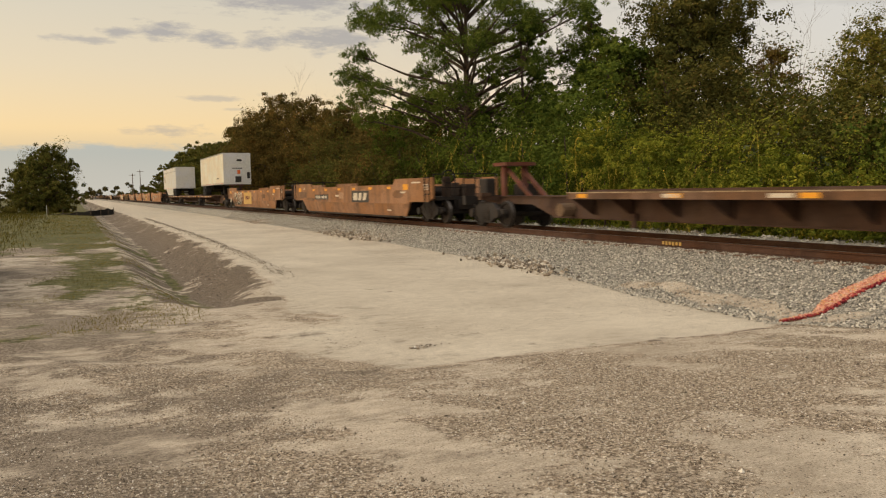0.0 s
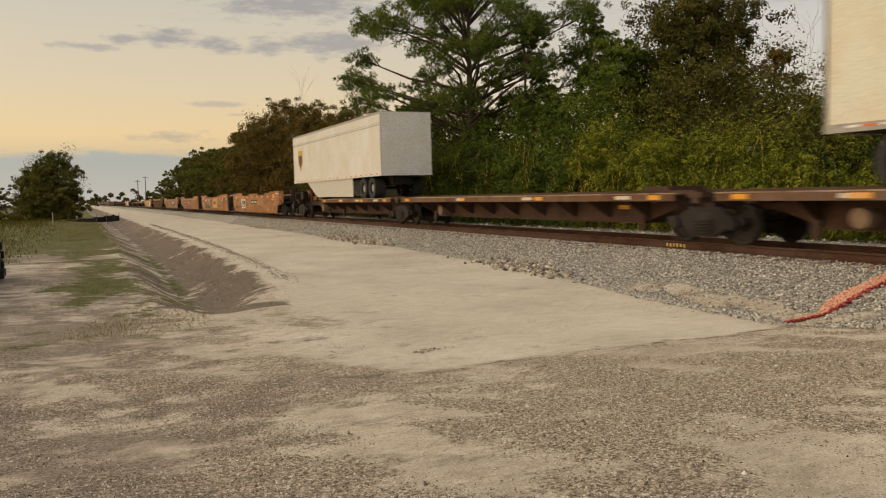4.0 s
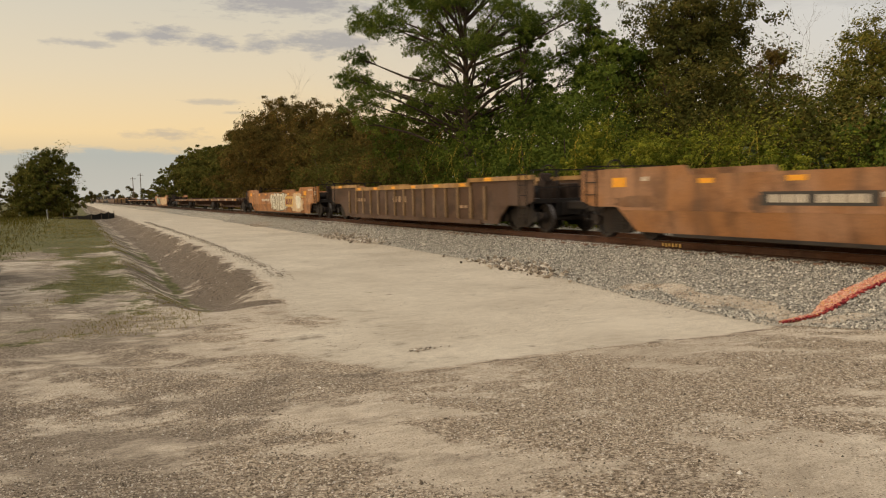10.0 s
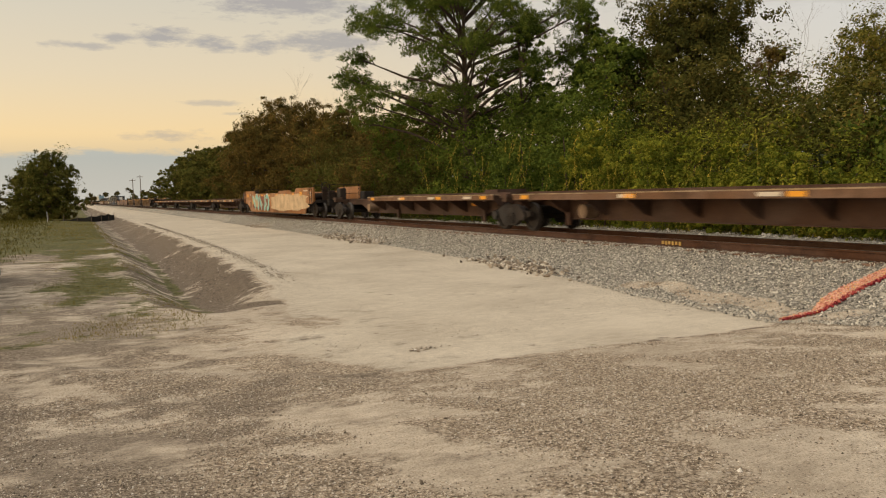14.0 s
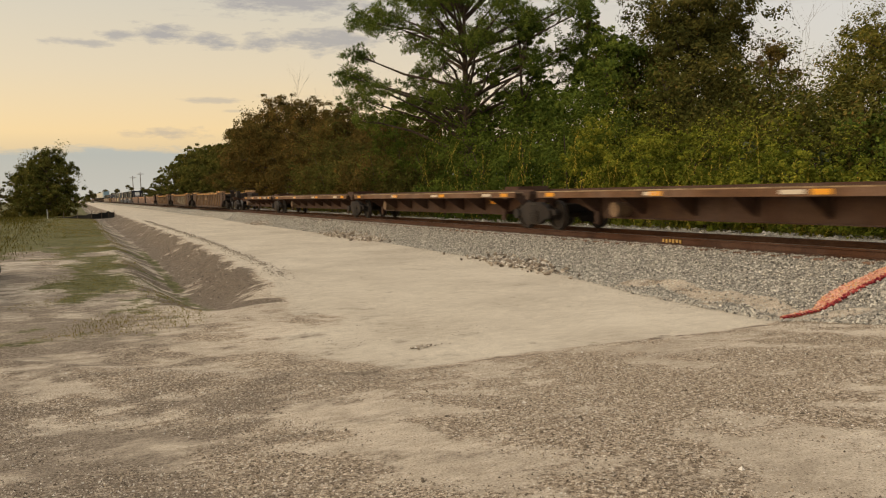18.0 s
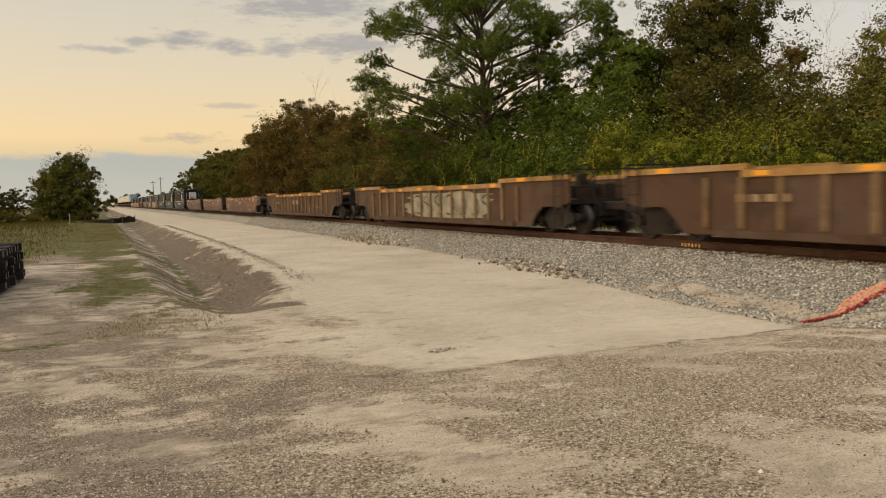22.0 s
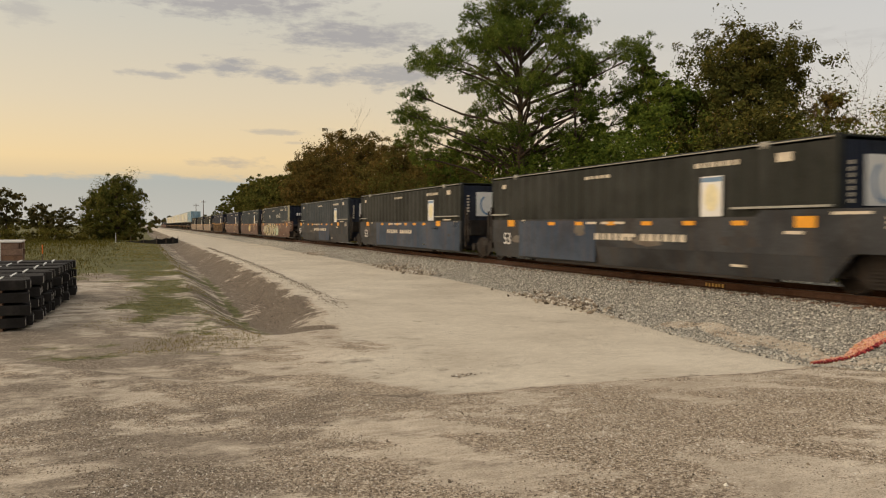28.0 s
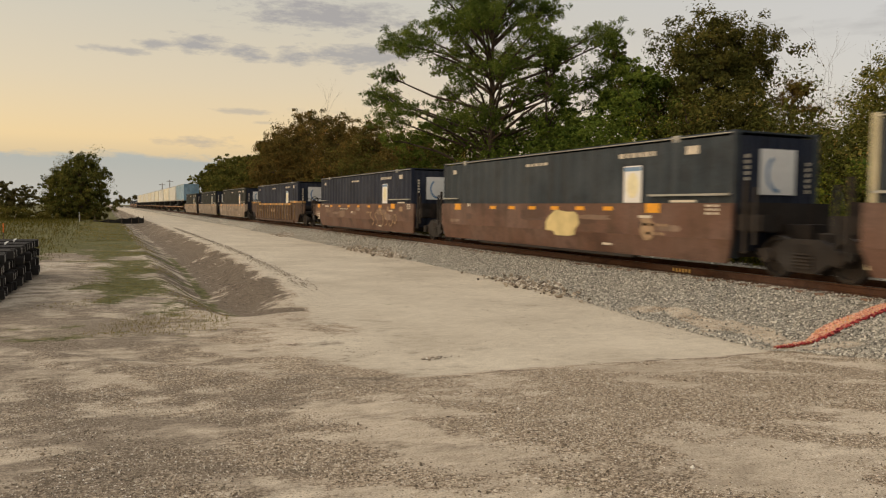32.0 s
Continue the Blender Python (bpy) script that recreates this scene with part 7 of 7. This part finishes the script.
    for x, y, s in ((-13.5, 118, 0.75), (-21, 120, 1.0), (-26, 112, 1.0), (-31, 118, 1.05), (-12, 128, 0.7), (-38, 116, 1.0)):
        copy_tree(l2, x, y, -0.75, r.uniform(0, 360), s)
    tree(-17.8, 88.0, -0.75, 6.2, 1.6, "leaf_rust", "slim reddish tree at the field edge", 33, 0.25, 10, 2500, 0.16)
    # far woods on the horizon
    rr = np.random.RandomState(3)
    cs, rs, cn = [], [], []
    for x, y in [(-160 + 9 * i, 640 + 40 * math.sin(i * 1.7)) for i in range(18)] + [(8 + 7 * i, 560 + 30 * math.sin(i)) for i in range(14)] + [(-260 + 16 * i, 420 + 30 * math.sin(i)) for i in range(14)]:
        h = rr.uniform(8, 14)
        cs.append((x, y, h * 0.4)); rs.append((8, 8, h * 0.55)); cn.append(260)
    o = new("far_woods", leaf_cloud("far_woods", cs, rs, cn, 1.1, "leaf_far", 8))
    o.location = (0, 0, -0.8)
    tagged(o, "low hazy line of woods on the horizon", "woods", kind="stuff")


plant_all()


def grass(name, label, n, x0, x1, y0, y1, h, mat, seed, dense=None, cat="grass"):
    """Upright blades, each its own island, following the ground."""
    r = np.random.RandomState(seed)
    x, y = r.uniform(x0, x1, n), y0 + (y1 - y0) * r.uniform(0, 1, n) ** 1.5
    if dense is not None:
        keep = dense(x, y) > r.uniform(0, 1, n)
        x, y = x[keep], y[keep]
    n = len(x)
    z = ground_z(x, y)
    hh = h * r.uniform(0.4, 1.2, n)
    a = r.uniform(0, 6.283, n)
    w = (0.05 * h + 0.01) * r.uniform(0.6, 1.3, n)
    lx, ly = r.normal(0, 0.3, n) * hh, r.normal(0, 0.3, n) * hh
    v = np.stack([np.stack([x - w * np.cos(a), y - w * np.sin(a), z - 0.02], -1), np.stack([x + w * np.cos(a), y + w * np.sin(a), z - 0.02], -1), np.stack([x + lx, y + ly, z + hh], -1)], 1)
    me = mesh_from(name, v.reshape(-1, 3).tolist(), np.arange(3 * n).reshape(n, 3).tolist(), mat)
    return tagged(new(name, me), label, cat, kind="stuff")


grass("ditch_turf", "short green turf on the ditch bank", 60000, -3.4, 2.0, 12.4, 60, 0.03, "turf", 1, lambda x, y: np.clip((0.66 + 0.80 * wave(x, y, 70, 1.5)) * smooth(-2.9, -0.7, x + 0.5 * wave(x, y, 77, 1.6)) * smooth(1.9, 1.0, x) * smooth(12.4, 14.2, y) * 1.4 - 0.45, 0, 1))
grass("field_grass", "low dry green grass in the field", 70000, -42, -2.0, 27, 125, 0.16, "tall_grass", 2, lambda x, y: np.clip(smooth(-1.5, -4, x) * smooth(26, 46, y + 4 * wave(x, y, 93, 0.5)) + 0.35 * wave(x, y, 9, 0.6), 0, 1))
grass("field_weeds", "taller dry grass clumps far in the field", 20000, -42, -3.0, 60, 125, 0.40, "tall_grass", 5, lambda x, y: np.clip(smooth(-1.5, -5, x) * smooth(60, 90, y) + 0.5 * wave(x, y, 9, 0.4), 0, 1))
grass("verge_grass", "green grass beside the far road", 14000, -3.0, 1.2, 36, 120, 0.09, "turf", 3, lambda x, y: np.clip(smooth(36, 70, y) + 0.3 * wave(x, y, 94, 0.8), 0, 1))
grass("trackside_weeds", "weeds along the far side of the track", 2600, 16.9, 18.4, 2, 80, 0.16, "weeds", 4)

# ---------------------------------------------------------------- things in the yard


def tie_bundle(x, y, rows, layers, mat, label, turn=0.0, top=None):
    t = thing("tie_bundle", label, "railway ties", "bundles of ties")
    t.location, t.rotation_euler = (x, y, float(ground_z(np.array([x]), np.array([y]))[0])), (0, 0, radians(turn))
    r = random.Random(int(abs(x * 7 + y * 13)))
    me = cached(("tie", mat), lambda: mesh_of("wooden_tie", box(bmesh.new(), -1.3, 1.3, -0.108, 0.108, 0, 0.20, 0.012), mat))
    plate = cached("end_plate", lambda: mesh_of("end_plate", boxes((1.3, 1.306, -0.035, 0.045, 0.03, 0.17)), "end_plate"))
    pitch, bearers = (0.255, 1) if not top else (0.20, 0)
    for k in range(layers):
        for j in range(rows):
            o = part("wooden_tie", me, None, t)
            o.location, o.rotation_euler = (r.uniform(-0.07, 0.07), 0.238 * (j - (rows - 1) / 2) + r.uniform(-0.012, 0.012), 0.06 + pitch * k), (0, 0, r.uniform(-0.008, 0.008))
            if not top and r.random() < 0.8:
                part("end_plate", plate, None, o, "pale end plate").location = (0, r.uniform(-0.03, 0.03), 0)
        for xx in (-0.8, 0.8):
            if bearers or k == 0:
                part("bearer", boxes((xx - 0.04, xx + 0.04, -0.119 * rows, 0.119 * rows, pitch * k + (0.012 if k else -0.03), 0.056 + pitch * k)), "tie_brown", t)
    z = 0.06 + pitch * (layers - 1) + 0.20
    for xx in (-0.95, -0.1, 0.75):
        part("strap", boxes((xx - 0.025, xx + 0.025, -0.119 * rows - 0.022, 0.119 * rows + 0.022, z + 0.004, z + 0.012),
                            (xx - 0.02, xx + 0.02, -0.119 * rows - 0.022, -0.119 * rows - 0.014, 0.05, z + 0.01)), "strap", t, "pale steel strap")
    if top:
        part("cover_sheet", boxes((-1.35, 1.35, -0.119 * rows - 0.03, 0.119 * rows + 0.03, z + 0.014, z + 0.05)), top, t, "pale cover sheet")
    return t


for y, n in ((17.6, 4), (18.95, 4), (20.3, 4), (21.7, 4), (23.0, 4), (24.4, 4)):
    tie_bundle(-4.35 + 0.05 * (y - 17), y, 5, n, "tie_black", "strapped bundle of black creosoted railway ties", 3)
for x, y in ((-5.75, 27.6), (-5.95, 29.4)):
    tie_bundle(x, y, 6, 7, "tie_brown", "bundle of old brown ties under a pale sheet", 4, "sheet_pale")


def stake(x, y, h, mat, label):
    t = thing("survey_stake", label, "stake")
    t.location = (x, y, float(ground_z(np.array([x]), np.array([y]))[0]))
    part("lath", boxes((-0.025, 0.025, -0.012, 0.012, -0.1, h)), "pole_wood" if mat != "strap" else mat, t)
    part("ribbon", boxes((-0.03, 0.03, -0.02, 0.02, h * 0.55, h + 0.01)), mat, t, "bright painted stake top")


stake(-5.6, 44.0, 1.0, "orange_stake", "wooden survey stake with orange top")
stake(-3.6, 96.0, 1.1, "strap", "pale survey stake in the grass")


def silt_fence():
    t = thing("silt_fence", "low black geotextile silt fence across the ditch", "fence")
    t.location = (0.6, 94.0, -0.8)
    pts = [(-4.2, 6.0), (-2.6, 3.4), (-1.2, 1.0), (0.2, -0.8), (1.2, -0.6), (2.0, 1.0), (2.7, 4.0)]
    tops = [0.25, 0.32, 0.45, 0.62, 0.70, 0.80, 0.62]
    bm = bmesh.new()
    for k, ((a, b), (c, d)) in enumerate(zip(pts, pts[1:])):
        v = [bm.verts.new(p) for p in ((a, b, 0), (c, d, 0), (c, d, tops[k + 1]), ((a + c) / 2, (b + d) / 2 - 0.05, (tops[k] + tops[k + 1]) / 2 - 0.12), (a, b, tops[k]))]
        bm.faces.new(v)
    bmesh.ops.solidify(bm, geom=bm.faces[:], thickness=0.03)
    part("fabric", bm, "black_sheet", t)
    for a, b in pts:
        part("post", boxes((a - 0.03, a + 0.03, b - 0.06, b, 0, 0.85)), "pole_wood", t)


silt_fence()


def utility_pole(x, y, h):
    t = thing("utility_pole", "grey wooden utility pole with crossarm", "utility pole", "poles along the road")
    t.location = (x, y, -0.8)
    part("mast", tube(bmesh.new(), [(0, 0, 0), (0, 0, h)], [0.17, 0.11], 8), "pole_wood", t)
    part("crossarm", boxes((-1.1, 1.1, -0.06, 0.06, h - 0.7, h - 0.55)), "pole_wood", t)
    for k in (-1.0, -0.4, 0.4, 1.0):
        part("insulator", tube(bmesh.new(), [(k, 0, h - 0.55), (k, 0, h - 0.35)], [0.05, 0.04], 6), "sign_white", t)


utility_pole(18.3, 300.0, 10.2)
utility_pole(20.9, 300.0, 11.5)


def motions():
    for ob, u, z, turn in MOVERS:
        walk(ob, [(t, pose(TRACK_X, u - SPEED * t, z, 0, 0, turn)) for t in (0.0, 16.0, 32.0)])
    places = {ob: u for ob, u, z, turn in MOVERS}
    step = math.degrees(SPEED / FPS / WHEEL_R)
    for w, car, along, a in WHEELSETS:
        u = places[car] + along
        first = max(0, frame((u - 48.0) / SPEED) - 1)
        last = min(32 * FPS, frame((u - 6.0) / SPEED))
        if last <= first:
            walk(w, [(0.0, pose(0, a, WHEEL_R)), (32.0, pose(0, a, WHEEL_R))])
            continue
        rows = [(k / FPS, pose(0, a, WHEEL_R, step * (k - first))) for k in range(first, last + 1)]
        if first > 0:
            rows.insert(0, (0.0, pose(0, a, WHEEL_R)))
        if last < 32 * FPS:
            rows.append((32.0, pose(0, a, WHEEL_R, step * (last - first))))
        walk(w, rows)


motions()
